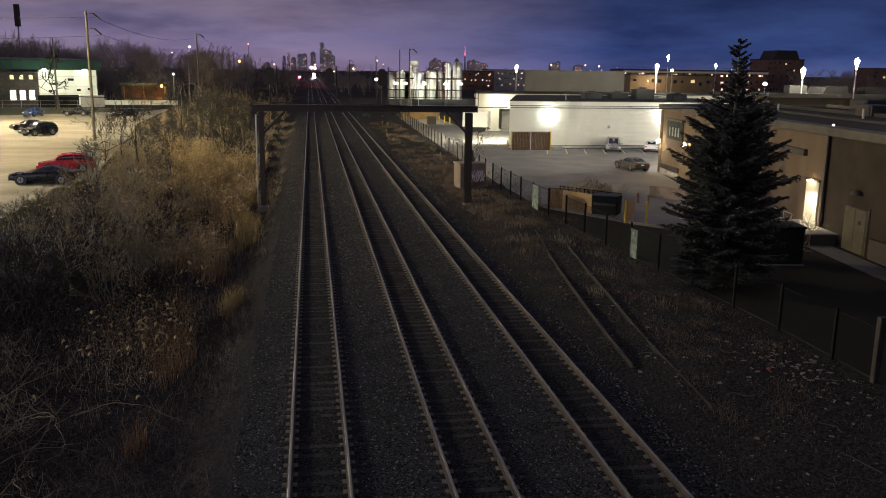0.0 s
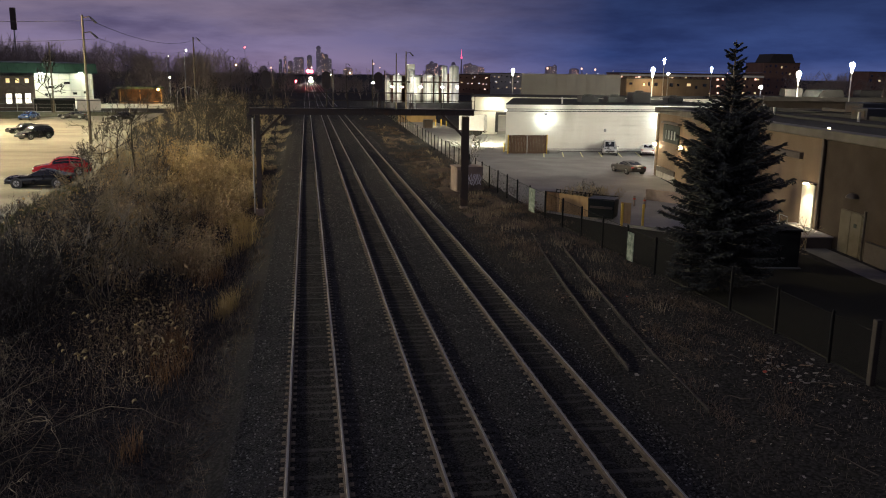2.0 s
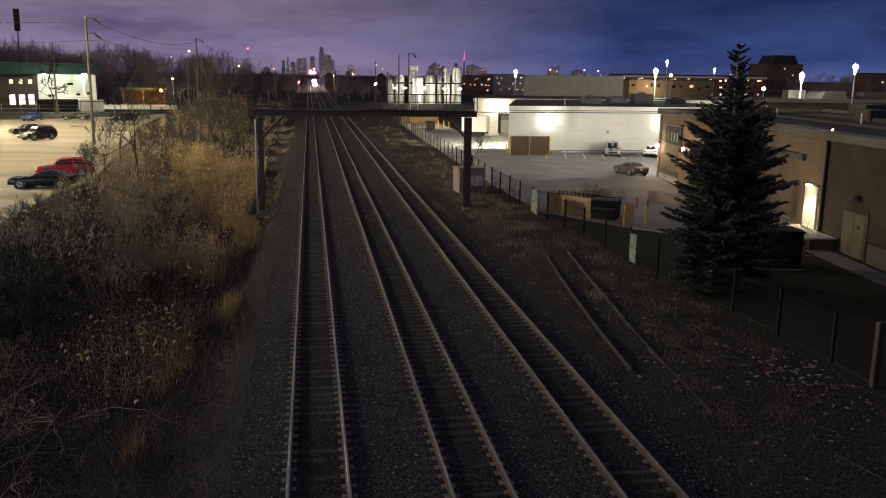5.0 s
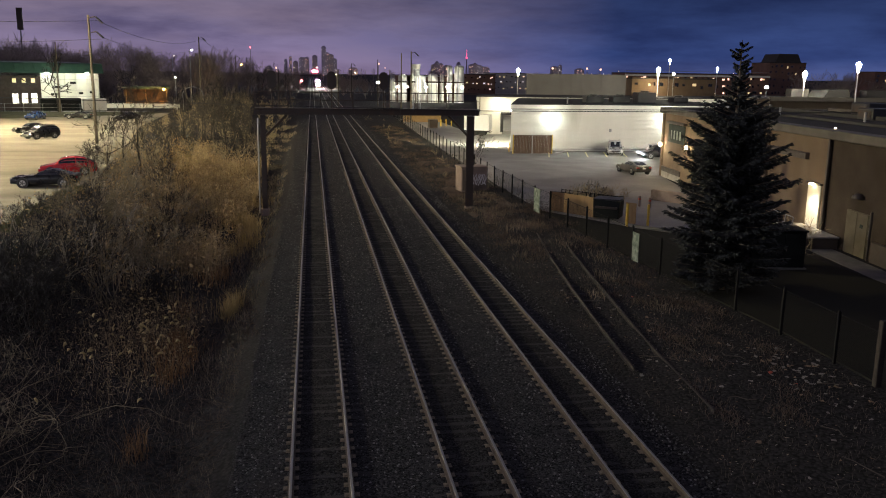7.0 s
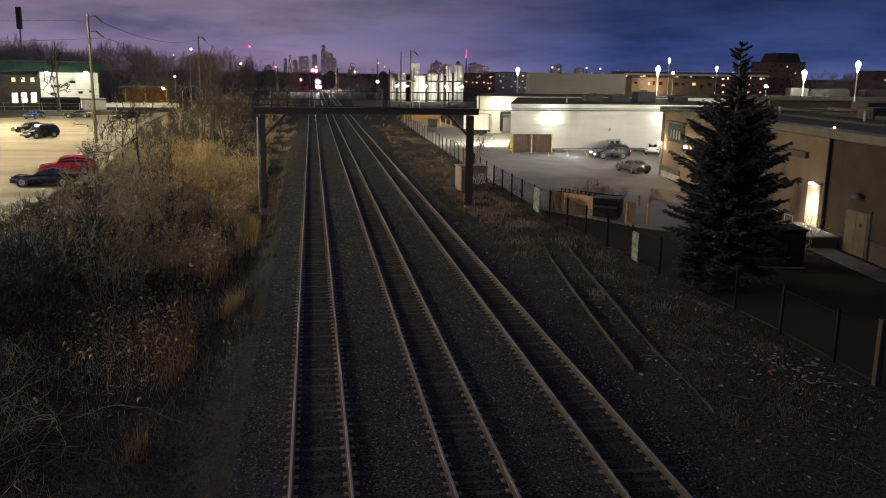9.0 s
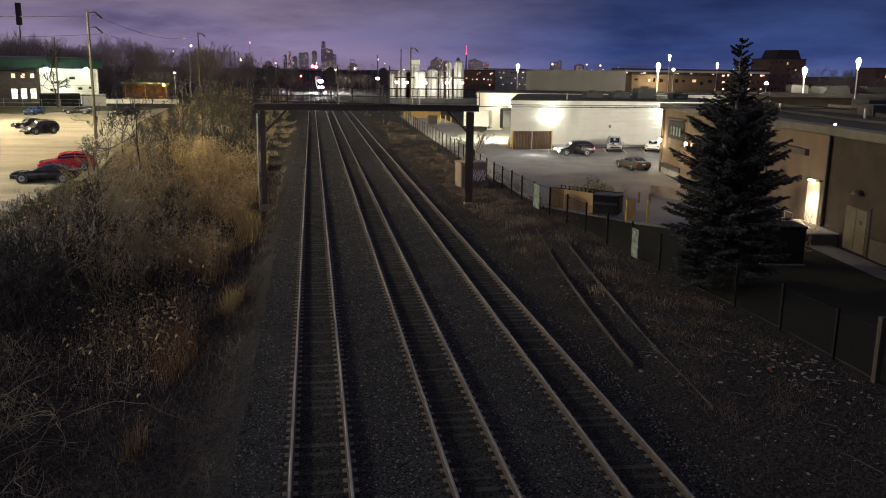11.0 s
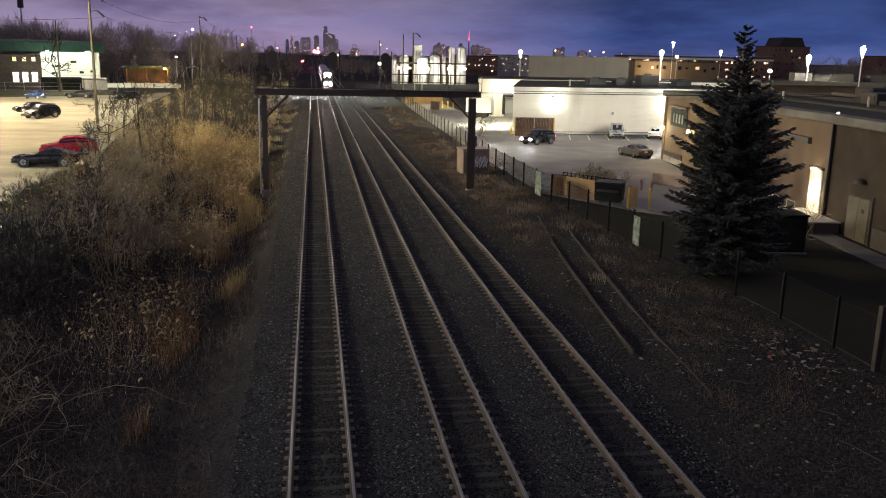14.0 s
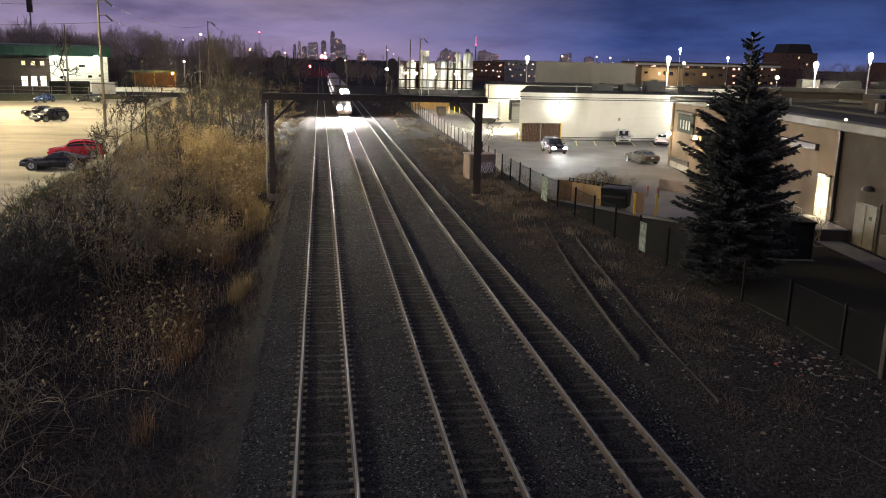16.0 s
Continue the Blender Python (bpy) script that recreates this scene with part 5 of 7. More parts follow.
        part("headlamp", Acc().box((-l / 2 + 0.1, s * w * 0.35, 0.68), (0.16, 0.38, 0.15), 0.04), "g_carlamp" if lights else "clearlens", body)
        # plates added to cut the headlamps' sideways spill
        if lights:
            for dy, dz, sy_, sz_ in ((0.21, 0, 0.03, 0.2), (-0.21, 0, 0.03, 0.2), (0, 0.1, 0.44, 0.03)):
                part("lamp_shroud", Acc().box((-l / 2 + 0.02, s * w * 0.35 + dy, 0.68 + dz), (0.26, sy_, sz_)), "plastic", body)
        part("tail_lamp", Acc().box((l / 2 - 0.05, s * w * 0.36, S["tail"] - 0.2), (0.12, 0.34, 0.17), 0.04), "g_tail" if lights else "taillens", body)
        for x in ax:
            part("wheel_arch", Acc().tube([(x, s * (w / 2 - 0.16), r), (x, s * (w / 2 + 0.006), r)], r + 0.06, 22), "plastic", body)
            wh = part("wheel", Acc().tube([(x, s * (w / 2 - 0.2), r), (x, s * (w / 2 - 0.05), r), (x, s * (w / 2 + 0.012), r)], [r, r, r * 0.93], 22), "rubber", t, smooth=40)
            part("rim", Acc().tube([(x, s * (w / 2 + 0.005), r), (x, s * (w / 2 + 0.022), r)], [r * 0.66, r * 0.6], 16), "alloy", wh)
            sp = Acc()
            for j in range(5):
                an = j * 2 * math.pi / 5
                sp.tube([(x, s * (w / 2 + 0.026), r), (x + math.cos(an) * r * 0.6, s * (w / 2 + 0.026), r + math.sin(an) * r * 0.6)], 0.028, 4)
            part("spokes", sp, "plastic", wh)
    part("grille", Acc().box((-l / 2 + 0.02, 0, 0.58), (0.1, w * 0.5, 0.2), 0.03), "plastic", body)
    # SUV bumper pushed out to keep lamp light off the nearest ground
    if style == "suv":
        part("bumper", Acc().box((-l / 2 - 0.04, 0, 0.46), (0.34, w * 0.88, 0.26), 0.06), "plastic", body)
    else:
        part("bumper", Acc().box((-l / 2 + 0.06, 0, 0.36), (0.16, w * 0.82, 0.16), 0.05), "plastic", body)
    part("rear_bumper", Acc().box((l / 2 - 0.04, 0, 0.45), (0.12, w * 0.8, 0.2), 0.05), "plastic", body)
    part("plate_bar", Acc().box((l / 2 + 0.02, 0, 0.72), (0.02, 0.34, 0.12)), "paint_white", body)
    if style in ("suv", "van"):
        for s in (1, -1):
            part("roof_bar", Acc().tube([(S["roof0"] + 0.2, s * b1 * 0.9, h + 0.04), (S["roof1"] - 0.2, s * b1 * 0.9, h + 0.02)], 0.025, 6), "plastic", body)
    return t


Z1 = 1.235
car("coupe_car", "black sports coupe parked on the pale car park", "paint_black", "coupe", at=(-20.1, 67.6, Z1), rz=0)
car("red_car", "red crossover parked behind the black coupe", "paint_red", "crossover", at=(-20.5, 75.0, Z1), rz=12)
car("suv_car", "black SUV parked on the pale car park", "paint_black", "suv", at=(-34.3, 114.6, Z1), rz=54)
car("sedan_car", "black sedan parked beside the SUV", "paint_black", "sedan", at=(-38.4, 124.2, Z1), rz=38)
car("blue_car", "blue compact car parked far across the lot", "paint_blue", "sedan", at=(-48.0, 158.0, Z1), rz=80)
car("black_sedan", "long black sedan parked by the far fence", "paint_black", "coupe", at=(-41.5, 161.0, Z1), rz=-6)
car("dark_hatchback", "dim dark sedan parked by the bushes", "paint_black", "sedan", at=(-32.4, 157.6, Z1), rz=60)
car("silver_minivan", "silver minivan parked nose out at the warehouse", "paint_silver", "van", at=(39.1, 105.7, 0.02), rz=72)
car("white_car", "white car parked tail out at the warehouse", "paint_white", "sedan", at=(44.15, 105.0, 0.02), rz=-114)
car("bronze_sedan", "dark bronze sedan standing alone in the car park", "paint_bronze", "coupe", at=(33.6, 84.9, 0.02), rz=-84)
moving_suv = car("moving_suv", "dark SUV driving through the car park with its lamps on", "paint_black", "suv", lights=True, at=(45, 100.5, 0.02), group="moving vehicles")

# ---- western side: car park, hall, poles ----
slab("car_park_west", [(-17.3, 44), (-17.6, 61), (-18.0, 75), (-22, 105), (-27, 140), (-29.5, 185), (-100, 185), (-140, 120), (-100, 30), (-20, 30)], 0.6, Z1, "concrete_lot", "pale worn paving of the car park lit by floodlights", "car park")
for i in range(9):
    seam, q = Acc(), np.random.default_rng(200 + i)
    off = np.cumsum(q.normal(0, 0.12, 41))
    pts_ = [(-18 + 0.9 * k, float(off[k])) for k in range(41)]
    for (xa, ya), (xb, yb) in zip(pts_, pts_[1:]):
        wd = 0.03 + 0.05 * q.random()
        seam.add([(xa, ya - wd, 0), (xb, yb - wd, 0), (xb, yb + wd, 0), (xa, ya + wd, 0)], [(0, 1, 2, 3)])
    solid("crack_seam", seam, "asphalt", "dark tar seam across the paving", "seam", "structure", at=(-44 - i, 58 + i * 11.5, Z1 + 0.004), rz=4 - 1.3 * i)

slab("grass_strip", [(-110, 150), (-52.3, 160.5), (-42.0, 171.0), (-33, 176), (-31, 184.9), (-100, 184.9)], 1.0, Z1 + 0.05, "grass_strip", "rough olive grass strip behind the car park", "grass")


def hall():
    h = thing("green_roofed_hall", "white hall with a brick wing under a long green metal roof", "hall", (-58.4, 197.7, 1.0), rz=37)
    a = Acc().box((6.4, 8, 4.1), (12.8, 16, 8.2))
    part("wall", a, "hall", h, "floodlit white panel wall")
    for i in range(6):
        part("wall_rib", Acc().box((0.3 + i * 2.45, -0.06, 4.1), (0.12, 0.12, 8.0)), "hall", h)
    part("brick_wing", Acc().box((-13, 8.1, 3.6), (26, 16, 7.6)), "brick", h, "dark brick wing")
    part("roof", Acc().prism([(-1.2, 8.0), (-1.0, 8.3), (-0.3, 10.2), (16, 10.6), (16, 8.0)], -28, 13.6, axis="x"), "greenroof", h, "green metal mansard roof")
    for i in range(40):
        if i % 2 == 0:
            part("roof_seam", Acc().tube([(-27.5 + i, -1.02, 8.35), (-27.5 + i, -0.3, 10.25)], 0.04, 4), "greenroof", h)
    for x in (-5.5, -3.55, -1.6):
        w = part("window", Acc().box((x, -0.02, 2.6), (1.1, 0.06, 2.0)), "g_window_white", h, "brightly lit window")
        for k in (-0.18, 0.18):
            part("mullion", Acc().box((x + k, -0.07, 2.6), (0.06, 0.06, 2.0)), "trim", w)
        u = part("window", Acc().box((x, -0.02, 6.4), (0.75, 0.06, 0.85)), "g_window", h, "small lit upper window")
        part("sill", Acc().box((x, -0.08, 5.93), (0.9, 0.14, 0.08)), "concrete", u)
    for x in (1.0, 9.8):
        part("flood_head", Acc().box((x, -0.9, 8.0), (0.8, 0.5, 0.35), 0.05), "g_cool", h, "glowing floodlight")
    for x, z, q in ((3.2, 5.0, 1.9), (8.6, 3.6, 0.9), (10.9, 3.8, 0.6), (2.6, 3.4, 1.2), (7.0, 5.9, 1.4)):
        part("wall_window", Acc().box((x, -0.03, z), (q, 0.06, 0.5)), "glassdark", h)
    for z in (2.9, 4.3, 6.6):
        part("wall_band", Acc().box((6.4, -0.045, z), (12.7, 0.05, 0.1)), "greyclad", h)
    part("downpipe", Acc().tube([(12.7, -0.1, 0), (12.7, -0.1, 8)], 0.09, 8), "hall", h)
    pw = thing("pale_boundary_wall", "low pale wall lit beside the hall", "wall", (-45.5, 206, 1.0), rz=8, kind="structure")
    part("wall", Acc().box((5, 0, 0.6), (19.5, 0.25, 1.3), 0.02), "hall", pw)
    for i in range(9):
        part("pier", Acc().box((-4.6 + i * 2.3, -0.04, 0.66), (0.3, 0.36, 1.42), 0.02), "hall", pw)
    c = thing("storage_container", "dark storage container before the floodlit wall", "container", (-53.4, 193.2, 1.2), rz=20)
    part("box", Acc().box((0, 0, 1.3), (8, 2.4, 2.6), 0.04), "locopaint", c)
    for i in range(16):
        part("rib", Acc().box((-3.8 + i * 0.5, -1.22, 1.3), (0.12, 0.05, 2.4)), "locopaint", c)
    c = thing("storage_container", "pale grey storage container before the floodlit wall", "container", (-46.9, 195.2, 1.2), rz=20)
    part("box", Acc().box((0, 0, 1.25), (4.6, 2.4, 2.5), 0.04), "greyclad", c)
    for i in range(9):
        part("rib", Acc().box((-2.1 + i * 0.52, -1.22, 1.25), (0.12, 0.05, 2.3)), "greyclad", c)
    s = thing("open_shed", "open shed with a green roof edge lit orange inside", "shed", (-44.6, 216.5, 1.0), rz=12)
    part("roof", Acc().box((4.6, 3, 4.85), (11, 7, 0.25), 0.03), "greenroof", s)
    part("fascia", Acc().box((4.6, -0.55, 4.72), (11, 0.1, 0.6), 0.02), "greenroof", s, "green fascia")
    part("back_wall", Acc().box((4.6, 6, 2.4), (10, 0.2, 4.6)), "wood", s)
    for x in (0, 4.5, 9.4):
        part("post", Acc().box((x, 0, 2.3), (0.25, 0.25, 4.6), 0.02), "yellowboard", s)
    for i in range(7):
        part("pallet_stack", Acc().box((0.8 + i * 1.25, 3, 0.7 + 0.2 * (i % 3)), (1.1, 1.1, 1.4 + 0.4 * (i % 3)), 0.02), ("yellowboard", "wood", "wood")[i % 3], s)
    l = part("lamp", Acc().box((8.6, -1.9, 4.75), (0.3, 2.8, 0.2), 0.03), "blacksteel", s)
    part("globe", Acc().lathe([(0.05, -0.35), (0.27, -0.2), (0.32, 0), (0.18, 0.2)], 10, (8.6, -3.2, 4.45)), "g_sodium", l, "glowing orange lamp", smooth=60)
    a = thing("steel_hoop", "pale steel hoop arch standing among bushes", "arch", (-26.4, 198, 1.0))
    part("hoop", Acc().tube([(2.3 * math.cos(t), 0, 3.4 + 2.0 * math.sin(t)) for t in np.linspace(-0.3, math.pi + 0.3, 24)], 0.1, 6), "greysteel", a, smooth=60)
    for x in (-2.2, 2.2):
        part("leg", Acc().tube([(x, 0, 0), (x, 0, 2.9)], 0.08, 6), "greysteel", a)


hall()


def utility_pole(x, y, z0, top_z, arms=1, label="weathered wooden utility pole with crossarms", lean=0.0):
    p = thing("utility_pole", label, "utility pole", (x, y, z0), group="utility poles")
    hgt = top_z - z0
    part("shaft", Acc().tube([(0, 0, -0.2), (lean * 0.5, 0, hgt / 2), (lean, 0, hgt)], [0.19, 0.16, 0.12], 10), "pole", p, smooth=50)
    for i in range(arms):
        z = hgt - 0.35 - i * 1.7
        k = part("crossarm", Acc().tube([(lean - 0.1, 0, z), (lean + 0.8, 0.1, z + 0.18)], 0.06, 6), "blacksteel", p)
        part("insulator", Acc().tube([(lean + 0.8, 0.1, z + 0.15), (lean + 1.5, 0.3, z - 0.55)], [0.1, 0.13], 8), "plastic", k, "dark hanging insulator")
    return p


utility_pole(-25.6, 106.3, 1.2, 16.2, 2)
utility_pole(-50.1, 180.7, 1.2, 15.2, 0, "bare wooden pole at the edge of the car park")
utility_pole(-24.9, 200, 0.6, 17.4, 1, "wooden utility pole among bare bushes")
utility_pole(-25.5, 300, 0.5, 15.0, 1, "distant wooden utility pole among bushes")
utility_pole(-24.0, 330, 0.5, 15.0, 1, "distant wooden utility pole among bushes")
utility_pole(20.1, 174, 0.0, 14.4, 1, "wooden utility pole behind the railway fence")
utility_pole(20.8, 200, 0.0, 14.6, 0, "bare wooden pole behind the railway fence")
utility_pole(20.0, 262, 0.0, 14.0, 0, "bare wooden pole behind the railway fence")
for (a, b, sag) in (((-24.3, 106.5, 15.4), (-24.1, 200, 16.9), 1.6), ((-24.3, 106.5, 13.7), (-24.1, 200, 15.2), 1.6), ((-24.3, 106.5, 15.6), (-60, 95, 15.2), 0.5), ((-24.3, 106.5, 13.5), (-60, 95, 12.6), 0.5), ((-24.1, 200, 16.9), (-24.5, 300, 14.8), 1.2)):
    wire_line = Acc().tube([tuple(np.array(a) * (1 - t) + np.array(b) * t - np.array((0, 0, 4 * sag * t * (1 - t)))) for t in np.linspace(0, 1, 14)], 0.03, 4)
    solid("power_line", wire_line, "wire", "thin black power line strung from pole to pole", "cable", group="power lines", smooth=60)


def light_pole(x, y, z0, top_z, glow_mat="g_white", arm=0.0, big=1.0, label="street lamp with a bright head on a slim steel pole"):
    p = thing("street_lamp", label, "street lamp", (x, y, z0), group="street lamps")
    hgt = top_z - z0
    lot = glow_mat == "g_lot"
    part("pole", Acc().tube([(0, 0, -0.1), (0, 0, hgt - 3.2 * big), (0, 0, hgt - 0.9 * big)], [0.1, 0.09, 0.14 if lot else 0.09], 8), "lamppost" if lot else "greysteel", p, smooth=50)
    k = part("head", Acc().box((arm * 0.5, 0, hgt + (0.5 if lot else 0.12)), (0.4 + abs(arm), 0.3, 0.1), 0.04), "greysteel", p)
    # lot lamps: glare and lit pole top shaped into a glowing tail
    prof = [(0.07, -2.5), (0.12, -1.65), (0.23, -0.88), (0.39, -0.37), (0.47, -0.05), (0.42, 0.18), (0.27, 0.33), (0.05, 0.38)] if lot else [(0.02 + 0.37 * math.sin(q * math.pi / 10), -0.24 - 0.31 * math.cos(q * math.pi / 10)) for q in range(11)]
    part("lens", Acc().lathe([(r * big, z * big) for r, z in prof], 18, (arm, 0, hgt)), glow_mat, k, "glowing lamp head, on lot lamps with the lit pole top", smooth=60)
    return p


light_pole(-31.0, 230, 1, 15.2, "g_white", 0.5, 0.5)
light_pole(-38.5, 250, 1, 14.0, "g_window_white", 0.5, 0.45)
light_pole(21.5, 280, 0, 7.2, "g_white", 0.0, 1.3)
light_pole(-29.6, 195, 1, 8.6, "g_window_white", 0.0, 0.7)
tw = thing("lattice_mast", "tall thin antenna mast with a dark panel head", "antenna mast", (-93.5, 300, 0))
part("mast", Acc().tube([(0, 0, 0), (0, 0, 24)], [0.5, 0.2], 6), "greysteel", tw)
part("panel_head", Acc().box((0, 0, 25.6), (1.6, 1.2, 7.0), 0.1), "blacksteel", tw)
for i in range(14):
    solid("lot_fence_post", Acc().tube([(0, 0, -0.2), (0, 0, 1.7)], 0.05, 6), "greysteel", "grey post of the fence behind the car park", "fence post", at=(-80 + i * 3.6, 184 + 0.2 * i, 1.2), group="lot fence posts", kind="structure")
lf = Acc()
for h in (0.15, 0.9, 1.65):
    lf.tube([(-80, 184, 1.2 + h), (-33.2, 186.6, 1.2 + h)], 0.03, 4)
solid("lot_fence_rails", lf, "greysteel", "grey rails of the fence behind the car park", "fence", "structure")

# ---- distance ----
def silo_yard():
    s = thing("silo_yard", "floodlit white silos and tanks of a plant", "silos", (0, 300, 0))
    for x, r, h, y in ((31.6, 1.5, 9.6, 0), (36.6, 1.6, 11.6, 3), (37.6, 2.0, 9.4, -2), (42.4, 1.8, 9.9, 0), (45.9, 0.8, 9.8, 2), (48.4, 1.0, 12.9, 0), (52.0, 1.75, 13.0, 1), (28.2, 1.0, 8.2, 2)):
        k = part("silo", Acc().lathe([(r, 0), (r, h - 0.5), (r * 0.55, h), (0.2, h + 0.1)], 20, (x, y, 0)), "tank", s, smooth=40)
        part("ladder", Acc().box((x - r * 0.4, y - r * 0.95, h / 2), (0.4, 0.12, h)), "greysteel", k)
    part("plant_building", Acc().box((34.5, 8, 4.6), (9, 8, 9.2), 0.05), "midbrick", s, "pale plant building")
    part("head_house", Acc().box((36.8, 4, 12.3), (2.8, 3, 1.8), 0.05), "siding", s)
    part("low_building", Acc().box((43, 7, 4.4), (20, 6, 8.8), 0.05), "midbrick", s, "dark low plant building")
    for x in (29.5, 33, 39.5, 47.0, 52.5):
        part("yard_light", Acc().box((x, -3.4, 5.4), (0.9, 0.3, 0.5), 0.05), "g_white", s, "glowing yard light")
    for i in range(7):
        part("column", Acc().tube([(29 + i * 3.6, -2.6, 0), (29 + i * 3.6, -2.6, 7)], 0.15, 6), "greysteel", s)
    part("pipe_bridge", Acc().box((41, -2.6, 7.1), (25, 0.6, 0.5), 0.05), "blacksteel", s)


silo_yard()


def block(name, label, category, x, y, w, d, h, wall, rows, cols, lit=0.5, glow_mats=("g_window",), wh=1.2, ww=1.1, roof="roof", z_from=1.5):
    """A far building with its windows built as panes set in the front."""
    b = thing(name, label, category, (x, y, 0))
    part("wall", Acc().box((0, d / 2, h / 2), (w, d, h)), wall, b)
    part("roof", Acc().box((0, d / 2, h + 0.15), (w + 0.4, d + 0.4, 0.3)), roof, b)
    r = np.random.default_rng(int(abs(x) * 7 + y))
    for j in range(rows):
        for i in range(cols):
            on = r.random() < lit
            px, pz = -w / 2 + (i + 0.5 + r.uniform(-0.42, 0.42)) * w / cols, z_from + (j + 0.5 + r.uniform(-0.16, 0.16)) * (h - z_from) / rows
            p = part("window", Acc().box((px, -0.03, pz), (ww * r.uniform(0.5, 1.3), 0.1, wh * r.uniform(0.6, 1.15))), glow_mats[int(r.integers(len(glow_mats)))] if on else "glassdark", b)
    return b


block("tan_store", "tan store building with warm lit front", "store", 106, 240, 26, 20, 9.4, "stucco", 2, 9, 0.3, ("g_window",), 0.9, 1.0)
block("long_terrace", "long low brick block with a row of lit windows", "apartment block", 156, 330, 62, 16, 11.3, "midbrick", 3, 26, 0.45, ("g_window", "g_city"), 0.9, 0.9, z_from=2)
block("brick_flats", "brown brick apartment block with a dark mansard roof", "apartment block", 236.5, 400, 19.5, 18, 17.6, "midbrick", 5, 7, 0.1, ("g_window",), 1.0, 0.9)
block("far_flats", "far brick block of flats beyond the trees", "apartment block", 305, 410, 26, 16, 14.0, "midbrick", 4, 8, 0.2, ("g_window",))
block("office_block", "dark low office block with lit windows", "office", 80, 420, 22, 16, 9.8, "midbrick", 3, 10, 0.5, ("g_window", "g_city", "g_window_cool"), 0.6, 0.7)
block("office_block", "dark low office block with lit windows", "office", 102, 440, 20, 16, 10.6, "greyclad", 3, 9, 0.5, ("g_window", "g_city", "g_window_cool"), 0.6, 0.7)
block("depot", "dark depot with a few lit windows", "depot", 52, 430, 24, 16, 9.0, "greyclad", 2, 9, 0.4, ("g_window", "g_city"))
terrace = bpy.data.objects["long_terrace"]
part("parapet_band", Acc().box((0, -0.3, 10.6), (62.6, 0.5, 0.8), 0.03), "hall", terrace, "pale parapet band")
part("roof_rail", Acc().box((0, 0.2, 12.3), (62, 0.1, 0.12)), "greysteel", terrace)
mr = thing("mansard_roof", "dark green mansard roof of the brick flats", "roof", (236.5, 400, 17.9))
part("mansard", Acc().prism([(-7, 0), (7, 0), (5, 4.2), (-5, 4.2)], 0, 14), "roof", mr)


def mall():
    m = thing("mall_building", "low mall with pale parapets and roof units", "mall", (72, 126, 0), rz=-6)
    part("wall", Acc().box((40, 12, 3.4), (80, 24, 6.8)), "stucco_dark", m)
    part("parapet", Acc().box((40, -0.1, 6.9), (80.4, 0.5, 0.7), 0.04), "coping", m)
    part("roof", Acc().box((40, 12, 6.85), (80, 24, 0.1)), "roof", m)
    part("gable", Acc().prism([(11.5, 6.8), (16.5, 6.8), (15.8, 8.4), (12.5, 8.2)], 6, 12), "roof", m, "grey roof gable")
    for x, y, q in ((8, 8, (3, 2.2, 1.5)), (22, 9, (4, 2.4, 1.4)), (30, 6, (3, 2, 1.2))):
        part("roof_unit", Acc().box((x, y, 6.9 + q[2] / 2), q, 0.06), "roof", m)
    for x in (20.5, 29.0):
        part("roof_finial", Acc().prism([(x, 6.9), (x + 1.2, 6.9), (x + 0.2, 8.6)], 2, 2.4), "blacksteel", m)


mall()
for x, y, tz, gm in ((46.4, 190, 11.1, "g_lot"), (63.1, 150, 11.4, "g_lot"), (74.9, 170, 10.9, "g_warm"), (95.6, 220, 14.5, "g_lot"), (80.0, 130, 10.9, "g_lot"), (82.6, 120, 12.3, "g_lot"), (79.1, 140, 8.7, "g_cool"), (129.3, 260, 13.0, "g_lot")):
    light_pole(x, y, 0, tz, gm, 0.0, 0.85, label="car park lamp with a bright head on a steel pole")


# city skyline
def tower(x, y, w, h, seed, lit=0.34):
    w, h = w * 0.8, h * 0.95
    r = np.random.default_rng(seed)
    t = thing("tower_block", "distant high-rise with scattered lit windows", "high-rise", (x, y, 0), group="city skyline", kind="structure")
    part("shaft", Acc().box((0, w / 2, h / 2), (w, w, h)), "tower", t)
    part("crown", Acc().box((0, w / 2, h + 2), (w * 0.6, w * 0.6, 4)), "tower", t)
    a = Acc()
    for j in range(int(h / 4.2)):
        for i in range(int(w / 4)):
            if r.random() < lit:
                a.box((-w / 2 + 2 + i * 4 + r.uniform(-0.9, 0.9), -0.3, 3 + j * 4.2), (r.uniform(0.9, 2.4), 0.5, r.uniform(0.9, 1.8)))
    if a.n:
        k = part("lit_windows", a, ("g_window_cool", "g_city", "g_window")[seed % 3], t)
        k["kind"] = "stuff"
    return t


for i, (u, top_z, w) in enumerate(((-0.0290, 50, 14), (-0.0240, 62, 12), (-0.0185, 46, 22), (-0.0110, 60, 30), (-0.0060, 62, 24), (0.0040, 66, 22), (0.0145, 100, 20), (0.0190, 78, 16), (0.0232, 74, 24), (0.0280, 58, 20), (0.048, 24, 40),
                                   (0.145, 42, 26), (0.150, 52, 18), (0.157, 46, 20), (0.166, 40, 24), (0.172, 50, 16), (0.190, 44, 22), (0.197, 48, 20), (0.205, 42, 30), (0.215, 36, 40), (0.29, 40, 30), (0.30, 46, 16), (0.33, 34, 36), (-0.05, 27, 30))):
    tower(u * 3000, 3000 + (i % 5) * 40, w, top_z, i + 3)
cn = thing("needle_tower", "slender needle-shaped tower on the far skyline", "tower", (544, 3000, 0))
part("shaft", Acc().lathe([(5, 0), (2.4, 40), (1.6, 62), (1.5, 66)], 12), "tower", cn, smooth=40)
